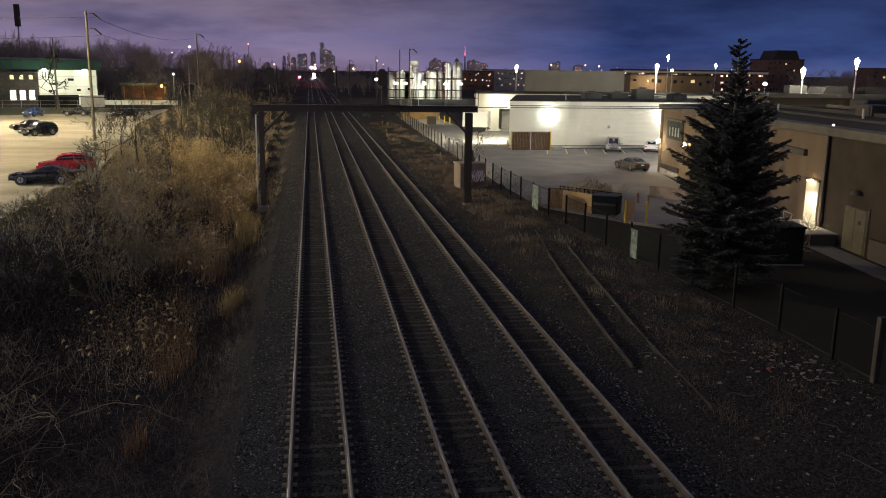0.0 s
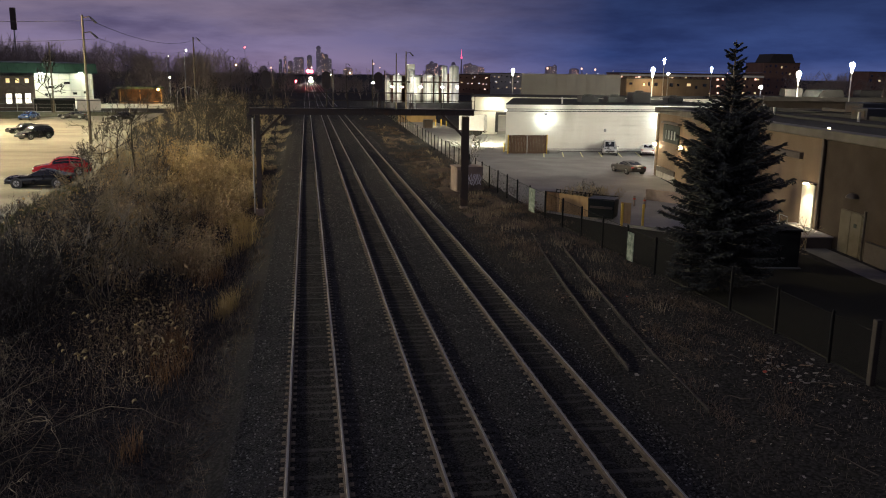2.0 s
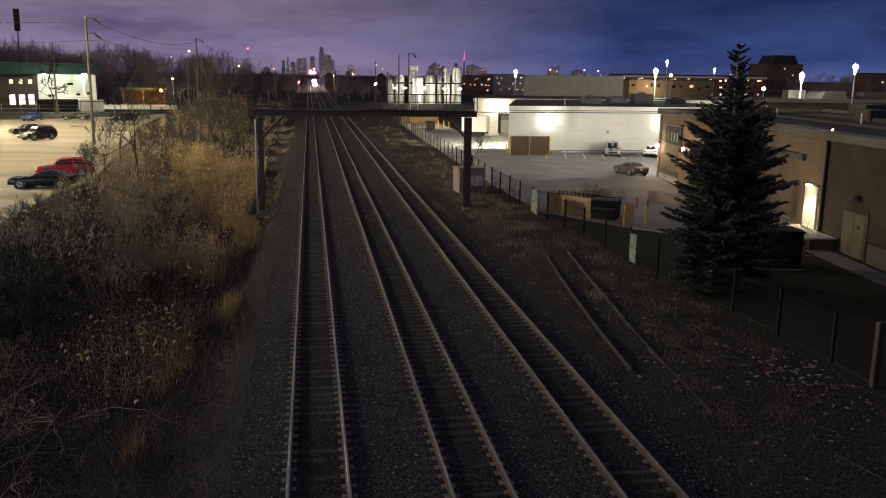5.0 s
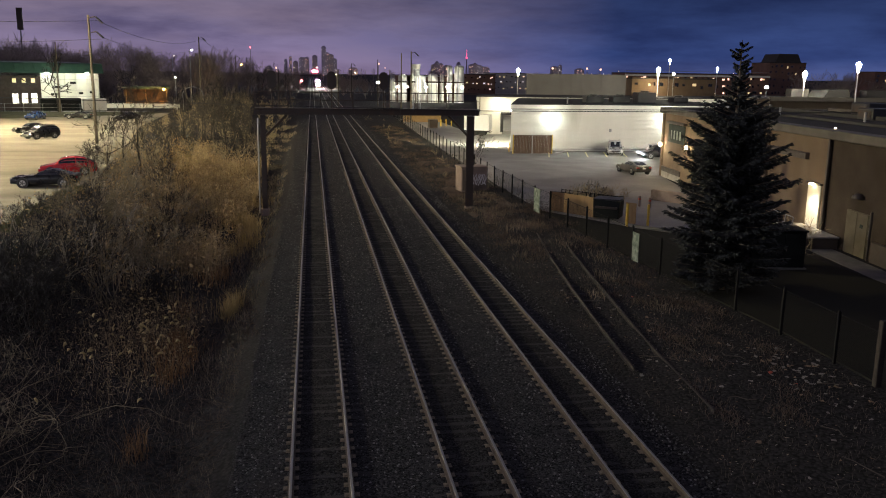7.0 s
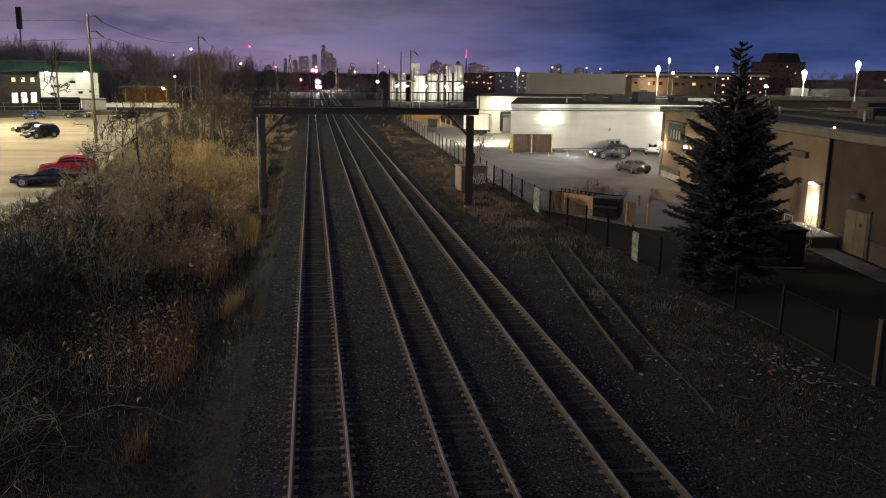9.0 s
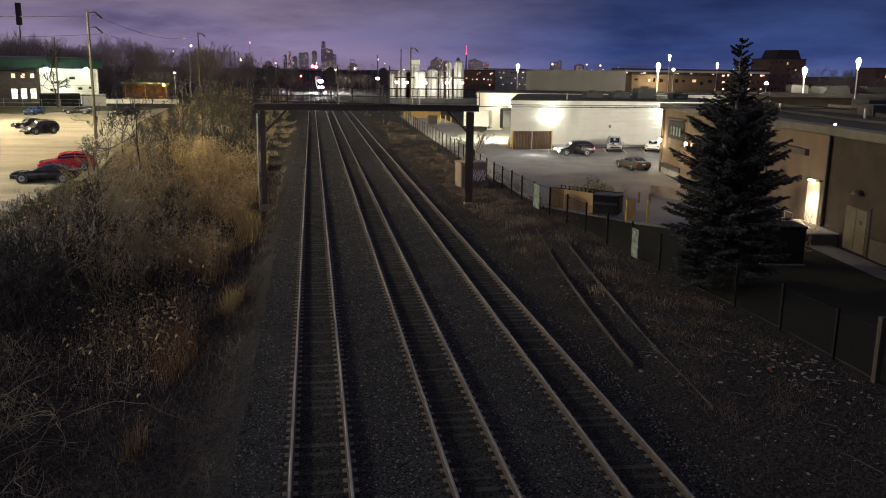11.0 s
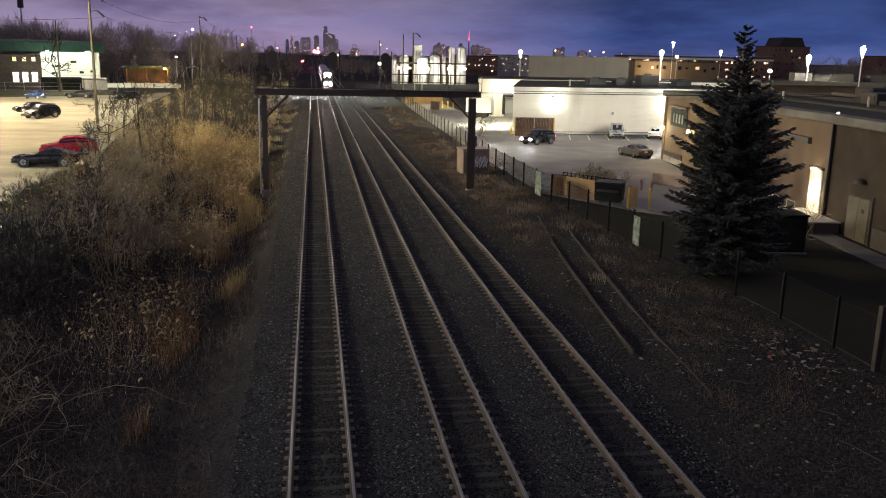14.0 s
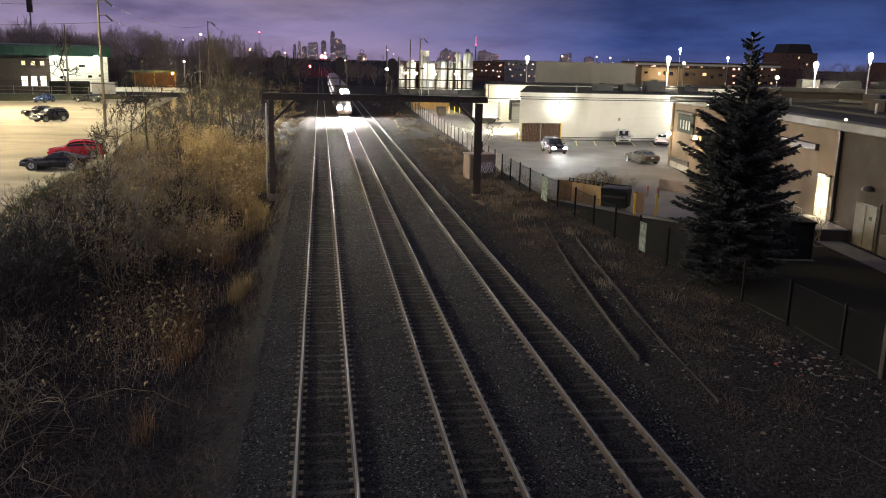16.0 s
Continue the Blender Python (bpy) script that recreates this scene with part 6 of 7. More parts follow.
part("pod", Acc().lathe([(1.8, 62), (3.2, 65), (3.2, 67), (1.8, 70)], 14), "g_spire", cn, smooth=40)
part("spire", Acc().lathe([(1.2, 70), (0.8, 82), (0.3, 96)], 8), "g_spire", cn)
for x, y, z, m_, r in ((-118, 1500, 20, "g_sodium", 1.6), (-60, 1500, 16, "g_city", 1.6), (116, 1500, 25, "g_city", 1.6), (560, 1700, 24, "g_city", 2), (-22.5, 330, 18.7, "g_beacon", 0.3), (520, 1500, 21, "g_city", 2.0), (430, 1500, 22, "g_city", 2.0)):
    d = thing("distant_lamp", "distant lamp of the town on a mast", "lamp", (x, y, -0.2), group="distant lamps")
    part("mast", Acc().tube([(0, 0, 0), (0, 0, z)], 0.25 * r, 6), "greysteel", d)
    part("head", Acc().lathe([(0.2 * r, -r), (r, -0.4 * r), (r, 0.4 * r), (0.2 * r, r)], 10, (0, 0, z + 0.2)), m_, d, "glowing lamp head", smooth=60)


tl = np.random.default_rng(61)
for i in range(46):
    y = tl.uniform(900, 1700)
    u = tl.uniform(-0.09, 0.52) if i % 3 else tl.uniform(0.12, 0.4)
    z, q = 10.0 + y * tl.uniform(-0.006, 0.006), tl.uniform(0.5, 1.1) * y / 1500
    d = thing("distant_lamp", "distant lamp of the town on a mast", "lamp", (u * y, y, -0.2), group="distant lamps")
    part("mast", Acc().tube([(0, 0, 0), (0, 0, z)], 0.2 * q, 5), "greysteel", d)
    part("head", Acc().lathe([(0.2 * q, -q), (q, -0.4 * q), (q, 0.4 * q), (0.2 * q, q)], 8, (0, 0, z + 0.2)), ("g_city", "g_window", "g_city", "g_window_white", "g_beacon", "g_warm")[int(tl.integers(6))], d, "glowing lamp head", smooth=60)
utility_pole(14.9, 326, 0.0, 13.4, 1, "wooden utility pole beside the far line")
utility_pole(12.6, 420, 0.0, 11.6, 1, "wooden utility pole beside the far line")
utility_pole(-9.8, 380, 0.0, 11.8, 1, "wooden utility pole beside the far line")
utility_pole(-13.5, 450, 0.0, 12.6, 1, "wooden utility pole beside the far line")


# next signal gantry along the line with its red aspects
def far_gantry():
    g = thing("far_signal_gantry", "distant signal bridge with glowing red signals", "signal gantry", (0, 640, 0))
    for x in (-9.5, 12.0):
        part("column", Acc().box((x, 0, 3.5), (0.4, 0.4, 7.2)), "blacksteel", g)
    part("girder", Acc().box((1.2, 0, 7.2), (21.8, 0.9, 0.5)), "blacksteel", g)
    part("handrail", Acc().tube([(-9.6, -0.5, 8.6), (12.1, -0.5, 8.6)], 0.04, 5), "blacksteel", g)
    # lens radii enlarged, the signals' bloom is put into their size
    for x, z, r in ((1.3, 10.6, 1.25), (3.6, 10.3, 1.1), (-7.6, 3.5, 0.8)):
        h = part("signal_head", Acc().box((x, 0.1, z), (2 * r + 0.3, 0.3, 2 * r + 0.5), 0.1), "blacksteel", g)
        part("red_lens", Acc().lathe([(0.05, 0), (r * 0.8, 0.02), (r, 0.1)], 14).move(Matrix.Translation((x, -0.1, z)) @ Matrix.Rotation(radians(-90), 4, "X")), "g_red", h, "glowing red signal lens widened by its bloom")


far_gantry()

# ---- plants ----
def segs_mesh(segs, least=0.0):
    """Three-sided tapered prisms along segments (p0, p1, r0, r1)."""
    p0, p1 = np.array([s[0] for s in segs], float), np.array([s[1] for s in segs], float)
    r0, r1 = np.array([s[2] for s in segs], float), np.array([s[3] for s in segs], float)
    r0, r1 = np.maximum(r0, least), np.maximum(r1, least)
    d = p1 - p0
    d /= np.linalg.norm(d, axis=1, keepdims=True) + 1e-9
    ref = np.where(np.abs(d[:, 2:3]) > 0.9, np.array([[1.0, 0, 0]]), np.array([[0, 0, 1.0]]))
    u = np.cross(d, ref)
    u /= np.linalg.norm(u, axis=1, keepdims=True) + 1e-9
    w = np.cross(d, u)
    vs = []
    for p, r in ((p0, r0), (p1, r1)):
        for k in range(3):
            a = 2 * math.pi * k / 3
            vs.append(p + (u * math.cos(a) + w * math.sin(a)) * r[:, None])
    v = np.stack(vs, 1).reshape(-1, 3)
    base = (np.arange(len(segs)) * 6)[:, None, None]
    f = np.array([(0, 1, 4), (0, 4, 3), (1, 2, 5), (1, 5, 4), (2, 0, 3), (2, 3, 5)])[None] + base
    return v, f.reshape(-1, 3)


def branch(segs, r, p, d, length, rad, depth, spread=0.6, lift=0.15, kids=3, steps=4, ratio=(0.4, 0.68), wander=0.16):
    p, d = np.array(p, float), np.array(d, float)
    step = length / steps
    for i in range(steps):
        d = d + r.normal(0, wander, 3) + np.array((0, 0, lift * 0.3))
        d /= np.linalg.norm(d)
        q = p + d * step
        f0, f1 = 1 - 0.7 * i / steps, 1 - 0.7 * (i + 1) / steps
        segs.append((p, q, rad * f0, rad * f1, depth))
        p = q
        if depth > 0 and i > 0:
            for _ in range(kids - 1 if i < steps - 1 else kids):
                nd = d + r.normal(0, spread, 3)
                nd[2] += lift
                branch(segs, r, p, nd / np.linalg.norm(nd), length * r.uniform(*ratio), rad * f1 * 0.62, depth - 1, spread, lift, kids, max(2, steps - 1), ratio, 0.16)


def bush_mesh(name, seed, height, stems, material, depth=2, rad=0.022, spread=0.55, lean=0.5, kids=3, least=0.0):
    r = np.random.default_rng(seed)
    segs = []
    for _ in range(stems):
        d = np.array((r.normal(0, lean), r.normal(0, lean), 1.0))
        branch(segs, r, (r.normal(0, 0.25), r.normal(0, 0.25), -0.15), d / np.linalg.norm(d), height * r.uniform(0.5, 0.75), rad * r.uniform(0.7, 1.2), depth, spread, 0.12, kids, wander=0.16 if stems > 1 else 0.06)
    out = []
    main = [s for s in segs if s[4] == depth]
    for i in range(0, len(main), 4):
        run = main[i:i + 4]
        out.append(mesh_of("stem", Acc().tube([tuple(run[0][0])] + [tuple(s[1]) for s in run], [max(run[0][2], least)] + [max(s[3], least) for s in run], 5), material))
    v, f = segs_mesh([s for s in segs if s[4] < depth], least)
    me = bpy.data.meshes.new("crown")
    me.from_pydata(v.tolist(), [], f.tolist())
    me.materials.append(M[material])
    return out + [me]


PALE = [bush_mesh("bush", i, 2.7 + 0.25 * (i % 3), 5, ("twig", "bark")[i % 2], 2, 0.034, 0.5, 0.55, 2, 0.013) for i in range(6)]
BROWN = [bush_mesh("bush", 10 + i, 2.5 + 0.25 * (i % 4), 7, ("bark", "bark", "darkbark")[i % 3], 2, 0.034, 0.55, 0.5, 3, 0.013) for i in range(6)]
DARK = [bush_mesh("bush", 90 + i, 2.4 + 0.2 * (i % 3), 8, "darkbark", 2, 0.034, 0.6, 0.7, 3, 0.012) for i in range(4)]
FARB = [bush_mesh("bush", 20 + i, 3.0 + 0.3 * (i % 4), 6, ("bark", "bark", "bark", "darkbark")[i % 4], 2, 0.05, 0.6, 0.45, 2, 0.02) for i in range(8)]
TREES = [bush_mesh("bare_tree", 40 + i, 7.5, 1, "darkbark", 4, 0.15, 0.5, 0.05, 3, 0.018) for i in range(4)]
SPREAD = [bush_mesh("bare_tree", 240 + i, 6.2, 1, "darkbark", 4, 0.17, 0.55, 0.05, 3, 0.016) for i in range(5)]
LONG = [bush_mesh("bush", 300 + i, 4.4, 3, "twig", 1, 0.034, 0.42, 0.75, 2, 0.016) for i in range(5)]
LOTTREE = [bush_mesh("bare_tree", 260 + i, 8.5, 1, "darkbark", 3, 0.2, 0.55, 0.05, 3, 0.05) for i in range(2)]
NEAR = [bush_mesh("bush", 70 + i, 2.6, 5, ("bark", "darkbark", "bark", "darkbark")[i], 3, 0.019, 0.7, 0.9, 2, 0.0065) for i in range(4)]

FAR_V, FAR_F, FAR_M = [], [], []


def bush(data, x, y, s, label, name="bare_bush", category="bush", group="trackside bushes"):
    pose_m = Matrix.LocRotScale((x, y, gz(x, y) - 0.05), Euler((0, 0, rng.uniform(0, 6.28))), (s, s, s * rng.uniform(0.85, 1.15)))
    if name == "bare_bush" and y > 84:
        rot = np.array(pose_m)
        for me in data:
            co = np.empty(len(me.vertices) * 3, np.float32)
            me.vertices.foreach_get("co", co)
            me.calc_loop_triangles()
            ix = np.empty(len(me.loop_triangles) * 3, np.int32)
            me.loop_triangles.foreach_get("vertices", ix)
            FAR_F.append(ix.reshape(-1, 3) + sum(len(v) for v in FAR_V))
            FAR_V.append(co.reshape(-1, 3) @ rot[:3, :3].T + rot[:3, 3])
            FAR_M.append(np.full(len(ix) // 3, int(me.materials[0].name != "bare_bark")))
        return None
    b = new(name)
    b.matrix_world = pose_m
    for me in data:
        k = new("crown" if me == data[-1] else ("trunk" if category == "tree" else "stem"), me)
        k.parent = b
    return tagged(b, label, category, group)


def lot_edge(y):
    return float(np.interp(y, [30, 44, 61, 75, 105, 140, 185, 320], [-19, -17.3, -17.6, -18.0, -22, -27, -29.5, -31]))


def pick(kinds):
    return kinds[int(rng.integers(len(kinds)))]


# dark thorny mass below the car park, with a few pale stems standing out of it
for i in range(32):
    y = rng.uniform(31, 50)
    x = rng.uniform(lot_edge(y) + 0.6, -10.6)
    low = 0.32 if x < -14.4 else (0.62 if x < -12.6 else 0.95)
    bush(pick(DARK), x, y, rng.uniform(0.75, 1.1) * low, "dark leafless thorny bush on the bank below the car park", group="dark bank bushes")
for i in range(44):
    y = rng.uniform(36, 66)
    x = rng.uniform(-16.2, -7.6)
    bush(pick(PALE), x, y, rng.uniform(0.55, 0.95) * (0.6 if x < -13 else 1.0), "leafless bush with pale leaning stems on the bank")
# long leaning stems that stand out of the scrub
for i in range(18):
    bush(pick(LONG), rng.uniform(-15.0, -8.5), rng.uniform(38, 60), rng.uniform(0.55, 0.95), "few long pale stems leaning out of the scrub")
for x, y, q in ((-16.9, 54.6, 0.5), (-17.0, 51.8, 0.5), (-16.2, 57.2, 0.45), (-16.6, 48.8, 0.5)):
    bush(pick(DARK), x, y, q, "dark leafless thorny bush on the bank below the car park", group="dark bank bushes")
# brown scrub of the bank
for i in range(56):
    y = rng.uniform(38, 70)
    bush(pick(BROWN), rng.uniform(-14.5, -8.8 if y > 52 else -7.0), y, rng.uniform(0.4, 0.72), "leafless tangled bush with brown twigs on the railway bank")
# taller bushes at the edge of the car park round the dark tree
for i in range(24):
    y = rng.uniform(61, 86)
    bush(pick(PALE + BROWN[:2]), lot_edge(y) + 0.1 + 4.6 * rng.random() ** 1.2, y, rng.uniform(0.5, 0.95), "tall leafless bush overhanging the car park edge")
for i in range(120):
    y = 86 + 200 * rng.random() ** 1.4
    e = lot_edge(y)
    x = rng.uniform(e + 1.0, -5.6)
    bush(pick(FARB), x, y, rng.uniform(0.6, 1.0) * (0.3 if x < e + 5 and y < 205 else (0.75 if y < 160 else 1.0)), "leafless brown bush on the railway bank")
for i in range(90):
    y = rng.uniform(92, 180)
    bush(pick(FARB), rng.uniform(lot_edge(y) + 3.5, -6.0), y, rng.uniform(0.35, 0.62), "leafless brown bush on the railway bank")
for i in range(26):
    y = rng.uniform(85, 168)
    bush(pick(FARB), lot_edge(y) + rng.uniform(0.2, 3.5), y, rng.uniform(0.25, 0.45), "low bush at the car park edge")
for i in range(19):
    bush(pick(NEAR), rng.uniform(-13, -6.0), rng.uniform(12, 29), rng.uniform(0.6, 1.1), "sprawling leafless shrub with pale bent branches")
for x, y, s in ((-16.6, 71.5, 0.5), (-13.0, 80, 0.5), (-16.6, 84, 0.5), (-12.0, 96, 0.9), (-10.2, 104, 0.9), (-14.0, 108, 0.95), (-9.0, 118, 0.85), (-16.0, 132, 0.9), (-12.2, 134, 0.95), (-14.6, 86, 0.8), (-12.5, 92, 0.75), (-14.5, 118, 0.9), (-17.5, 122, 0.5), (-10.8, 150, 0.9), (-18, 165, 0.8), (-13, 185, 1.0), (-22, 215, 1.0), (-9, 215, 0.9), (-15, 245, 1.1), (-9.5, 270, 1.0), (-17, 300, 1.2)):
    bush(TREES[int(rng.integers(4))], x, y, s * (0.62 if 86 <= y < 205 else 1.0), "small bare tree with fine branching among the bushes", "bare_tree", "tree", "trackside trees")
bush(SPREAD[0], -14.5, 75.8, 1.05, "dark bare tree with a forked trunk and a wide crown", "bare_tree", "tree", "trackside trees")
for k, (x, y, q) in enumerate(((-17.9, 73.5, 0.5), (-17.6, 70.0, 0.45), (-16.6, 79.0, 0.7), (-13.4, 73.0, 0.55), (-16.0, 66.0, 0.45))):
    bush(SPREAD[1 + k % 4], x, y, q, "low dark bare tree overhanging the car park edge", "bare_tree", "tree", "trackside trees")
for k, (x, y, q) in enumerate(((-12.4, 95, 1.1), (-10.0, 98, 1.0), (-14.6, 101, 0.95), (-11.6, 107, 1.15), (-9.0, 110, 1.0), (-13.6, 114, 1.05), (-10.6, 122, 1.1), (-7.9, 102, 0.85))):
    bush(SPREAD[k % 5], x, y, q, "dark bare tree with thick forking limbs", "bare_tree", "tree", "trackside trees")
bush(LOTTREE[0], -51.6, 182.5, 1.4, "bare tree before the floodlit hall", "bare_tree", "tree", "trackside trees")
bush(LOTTREE[1], -38.9, 186, 0.5, "small bare tree by the car park fence", "bare_tree", "tree", "trackside trees")
bush(TREES[2], -33, 186, 0.7, "bare tree by the car park fence", "bare_tree", "tree", "trackside trees")
for i in range(34):
    y = rng.uniform(78, 230)
    bush(FARB[int(rng.integers(8))], rng.uniform(11.6, 15.6), y, rng.uniform(0.14, 0.26), "low leafless bush on the eastern verge")
for i in range(16):
    bush(FARB[int(rng.integers(8))], 20.9 + 0.29 * i, 65.8 + rng.normal(0, 0.6) + 0.05 * i, rng.uniform(0.32, 0.44), "low dark bare shrub in the planting bed", "low_shrub", "shrub", "planting bed shrubs")
bush(TREES[0], 15.6, 79.5, 0.5, "thin bare sapling by the fence", "bare_sapling", "tree", "saplings")
bush(PALE[3], 29.2, 45.2, 0.8, "thin bare shrub by the shop wall", "bare_bush", "bush", "saplings")


stuff("far_bushes", np.concatenate(FAR_V), np.concatenate(FAR_F), ["bark", "darkbark"], "leafless brown bushes farther along the railway bank", "bushes", slots=np.concatenate(FAR_M))


def bent_branches():
    """Long dead limbs lying bent over the weeds."""
    r = np.random.default_rng(77)
    for _ in range(15):
        x, y = r.uniform(-11.5, -6.6), r.uniform(14, 27)
        b = thing("bent_branch", "long pale dead branch bent over the weeds", "branch", (x, y, gz(x, y)), group="bent branches")
        p, a = np.array((0.0, 0.0, 0.35)), r.uniform(-0.9, 0.5)
        pts = [tuple(p)]
        for i in range(9):
            a += r.normal(0, 0.42)
            p = p + np.array((math.cos(a) * 0.4, math.sin(a) * 0.4, 0.13 * math.cos(i * 0.42) + r.normal(0, 0.05)))
            pts.append(tuple(p))
        part("limb", Acc().tube(pts, [0.016 - 0.0013 * i for i in range(10)], 6), "bark", b, smooth=60)
        for k in (3, 5, 7):
            q, a2 = np.array(pts[k]), a + r.normal(0, 1.3)
            tw = [tuple(q)]
            for i in range(4):
                a2 += r.normal(0, 0.3)
                q = q + np.array((math.cos(a2) * 0.22, math.sin(a2) * 0.2, r.normal(0.08, 0.08)))
                tw.append(tuple(q))
            part("side_twig", Acc().tube(tw, [0.008, 0.007, 0.006, 0.005, 0.003], 5), "bark", b, smooth=60)


bent_branches()


# woods behind the western car park and along the far line
WOOD_AZ = (-0.5, -0.33, -0.304, -0.29, -0.27, -0.248, -0.228, -0.211, -0.199, -0.185, -0.166, -0.146, -0.123, -0.103, -0.086, -0.065, -0.03)
WOOD_EL = (0.03, 0.0285, 0.031, 0.033, 0.023, 0.0205, 0.0245, 0.034, 0.031, 0.024, 0.018, 0.016, 0.0225, 0.024, 0.0195, 0.012, 0.006)


def woods():
    """Bare trees: trunk and limbs, with crowns of many thin twigs."""
    r = np.random.default_rng(5)
    segs, twigs = [], []
    spots = []
    for _ in range(210):
        y, u = r.uniform(236, 335), r.uniform(-0.46, -0.05)
        if u * y > -19 and y < 300:
            continue
        top_z = 10.0 + y * float(np.interp(u, WOOD_AZ, WOOD_EL)) * r.uniform(0.72, 1.0)
        spots.append((u * y, y, top_z - gz(u * y, y)))
    spots += [(r.uniform(-120, -36), r.uniform(226, 250), r.uniform(5, 8)) for _ in range(60)]
    spots += [(r.uniform(-40, -7), r.uniform(320, 620), r.uniform(6, 10)) for _ in range(60)]
    spots += [(r.uniform(13, 28), r.uniform(330, 640), r.uniform(5, 8)) for _ in range(40)]
    spots += [(r.uniform(-260, 330), r.uniform(700, 1300), r.uniform(10.5, 15)) for _ in range(110)]
    spots += [(r.uniform(185, 260), r.uniform(290, 340), r.uniform(9, 12.5)) for _ in range(34)]
    for x, y, h in spots:
        z0 = gz(x, y)
        branch(segs, r, (x, y, z0), (0, 0, 1), h * 0.7, 0.2, 2, 0.6, 0.15, 3, 4, (0.3, 0.5))
        n = int((260 + 22 * h) * (0.7 if y < 690 else 0.35))
        d = r.normal(0, 1, (n, 3))
        d /= np.linalg.norm(d, axis=1, keepdims=True)
        rad = r.random(n)[:, None] ** 0.4
        w = h * r.uniform(0.2, 0.3)
        p = np.array((x, y, z0 + h * 0.58)) + d * rad * np.array((w, w, h * 0.42)) * 0.9
        tip = d * np.array((0.6, 0.6, 0.4)) + r.normal(0, 0.45, (n, 3)) + np.array((0, 0, 0.55))
        tip *= (r.uniform(0.5, 1.3, n) * (0.5 + h / 18))[:, None]
        sd = np.stack([r.normal(0, 1, n), r.normal(0, 0.4, n), r.normal(0, 0.5, n)], -1)
        sd *= (r.uniform(0.025, 0.06, n) / np.linalg.norm(sd, axis=1))[:, None]
        twigs.append(np.stack([p - sd, p + sd, p + tip], 1).reshape(-1, 3))
    v, f = segs_mesh(segs, 0.05)
    t = np.concatenate(twigs)
    f = np.concatenate([f, len(v) + np.arange(len(t)).reshape(-1, 3)])
    stuff("far_woods", np.concatenate([v, t]), f, "farwood", "dense dark leafless woods behind the car park", "trees")


woods()


def blades(n, xs_, ys_, h, w, lean, seed):
    """n upright blades, one triangle pair each; heights h and widths w may be arrays."""
    r = np.random.default_rng(seed)
    z = np.array([gz(float(a), float(b)) for a, b in zip(xs_, ys_)])
    ang = r.uniform(0, math.pi, n)
    dx, dy = np.cos(ang) * w / 2, np.sin(ang) * w / 2
    lx, ly = r.normal(0, lean, n) * h, r.normal(0, lean, n) * h
    b0 = np.stack([xs_ - dx, ys_ - dy, z - 0.05], -1)
    b1 = np.stack([xs_ + dx, ys_ + dy, z - 0.05], -1)
    m0 = np.stack([xs_ - dx * 0.8 + lx * 0.35, ys_ - dy * 0.8 + ly * 0.35, z + h * 0.6], -1)
    m1 = np.stack([xs_ + dx * 0.8 + lx * 0.35, ys_ + dy * 0.8 + ly * 0.35, z + h * 0.6], -1)
    tip = np.stack([xs_ + lx, ys_ + ly, z + h], -1)
    v = np.stack([b0, b1, m1, m0, tip], 1).reshape(-1, 3)
    k = (np.arange(n) * 5)[:, None, None]
    f = (np.array([(0, 1, 2), (0, 2, 3), (3, 2, 4)])[None] + k).reshape(-1, 3)
    return v, f, tip


def patchy(n, x0, x1, y0, y1, seed, power=1.0, thresh=-0.05, scale=0.22):
    r = np.random.default_rng(seed)
    out = []
    while len(out) < n:
        x, y = r.uniform(x0, x1), y0 + (y1 - y0) * r.random() ** power
        if noise.noise((x * scale * 2, y * scale, seed)) + r.normal(0, 0.12) > thresh:
            out.append((x, y))
    return np.array(out).T


def apart(y, least=0.012, most=0.05):
    """Stems grow coarser in the farther, older stands."""
    return np.clip(np.asarray(y) * 0.00052, least, most)


def plume_heads(p, r):
    """Drooping feathery seed heads: a bent ragged spindle each."""
    m, k = len(p), 6
    ang = r.normal(0.4, 0.9, m)
    out = np.stack([np.cos(ang), np.sin(ang), np.zeros(m)], -1)
    L = r.uniform(0.2, 0.34, m)[:, None]
    side = np.stack([-np.sin(ang), np.cos(ang), np.zeros(m)], -1)
    droop = r.uniform(0.15, 1.1, m)[:, None]
    at = lambda q: p + out * L * q * (0.35 + 0.5 * droop * q) + np.array((0, 0, 1.0)) * L * (q * 0.9 - droop * q * q)
    vs = [at(-0.05)]
    for q, rad in ((0.12, 0.022), (0.35, 0.05), (0.6, 0.058), (0.85, 0.036)):
        c = at(q)
        for j in range(k):
            a = 2 * math.pi * j / k
            vs.append(c + (side * math.cos(a) + (out * 0.5 + np.array((0, 0, 0.8))) * math.sin(a)) * rad * r.uniform(0.5, 1.4, (m, 1)))
    vs.append(at(1.08))
    tri = []
    for j in range(k):
        j2 = (j + 1) % k
        tri.append((0, 1 + j, 1 + j2))
        for ring in range(3):
            a, b = 1 + ring * k, 1 + (ring + 1) * k
            tri += [(a + j, b + j, b + j2), (a + j, b + j2, a + j2)]
        tri.append((1 + 3 * k + j, 1 + 4 * k, 1 + 3 * k + j2))
    n = 4 * k + 2
    return np.stack(vs, 1).reshape(-1, 3), (np.array(tri)[None] + (np.arange(m) * n)[:, None, None]).reshape(-1, 3)


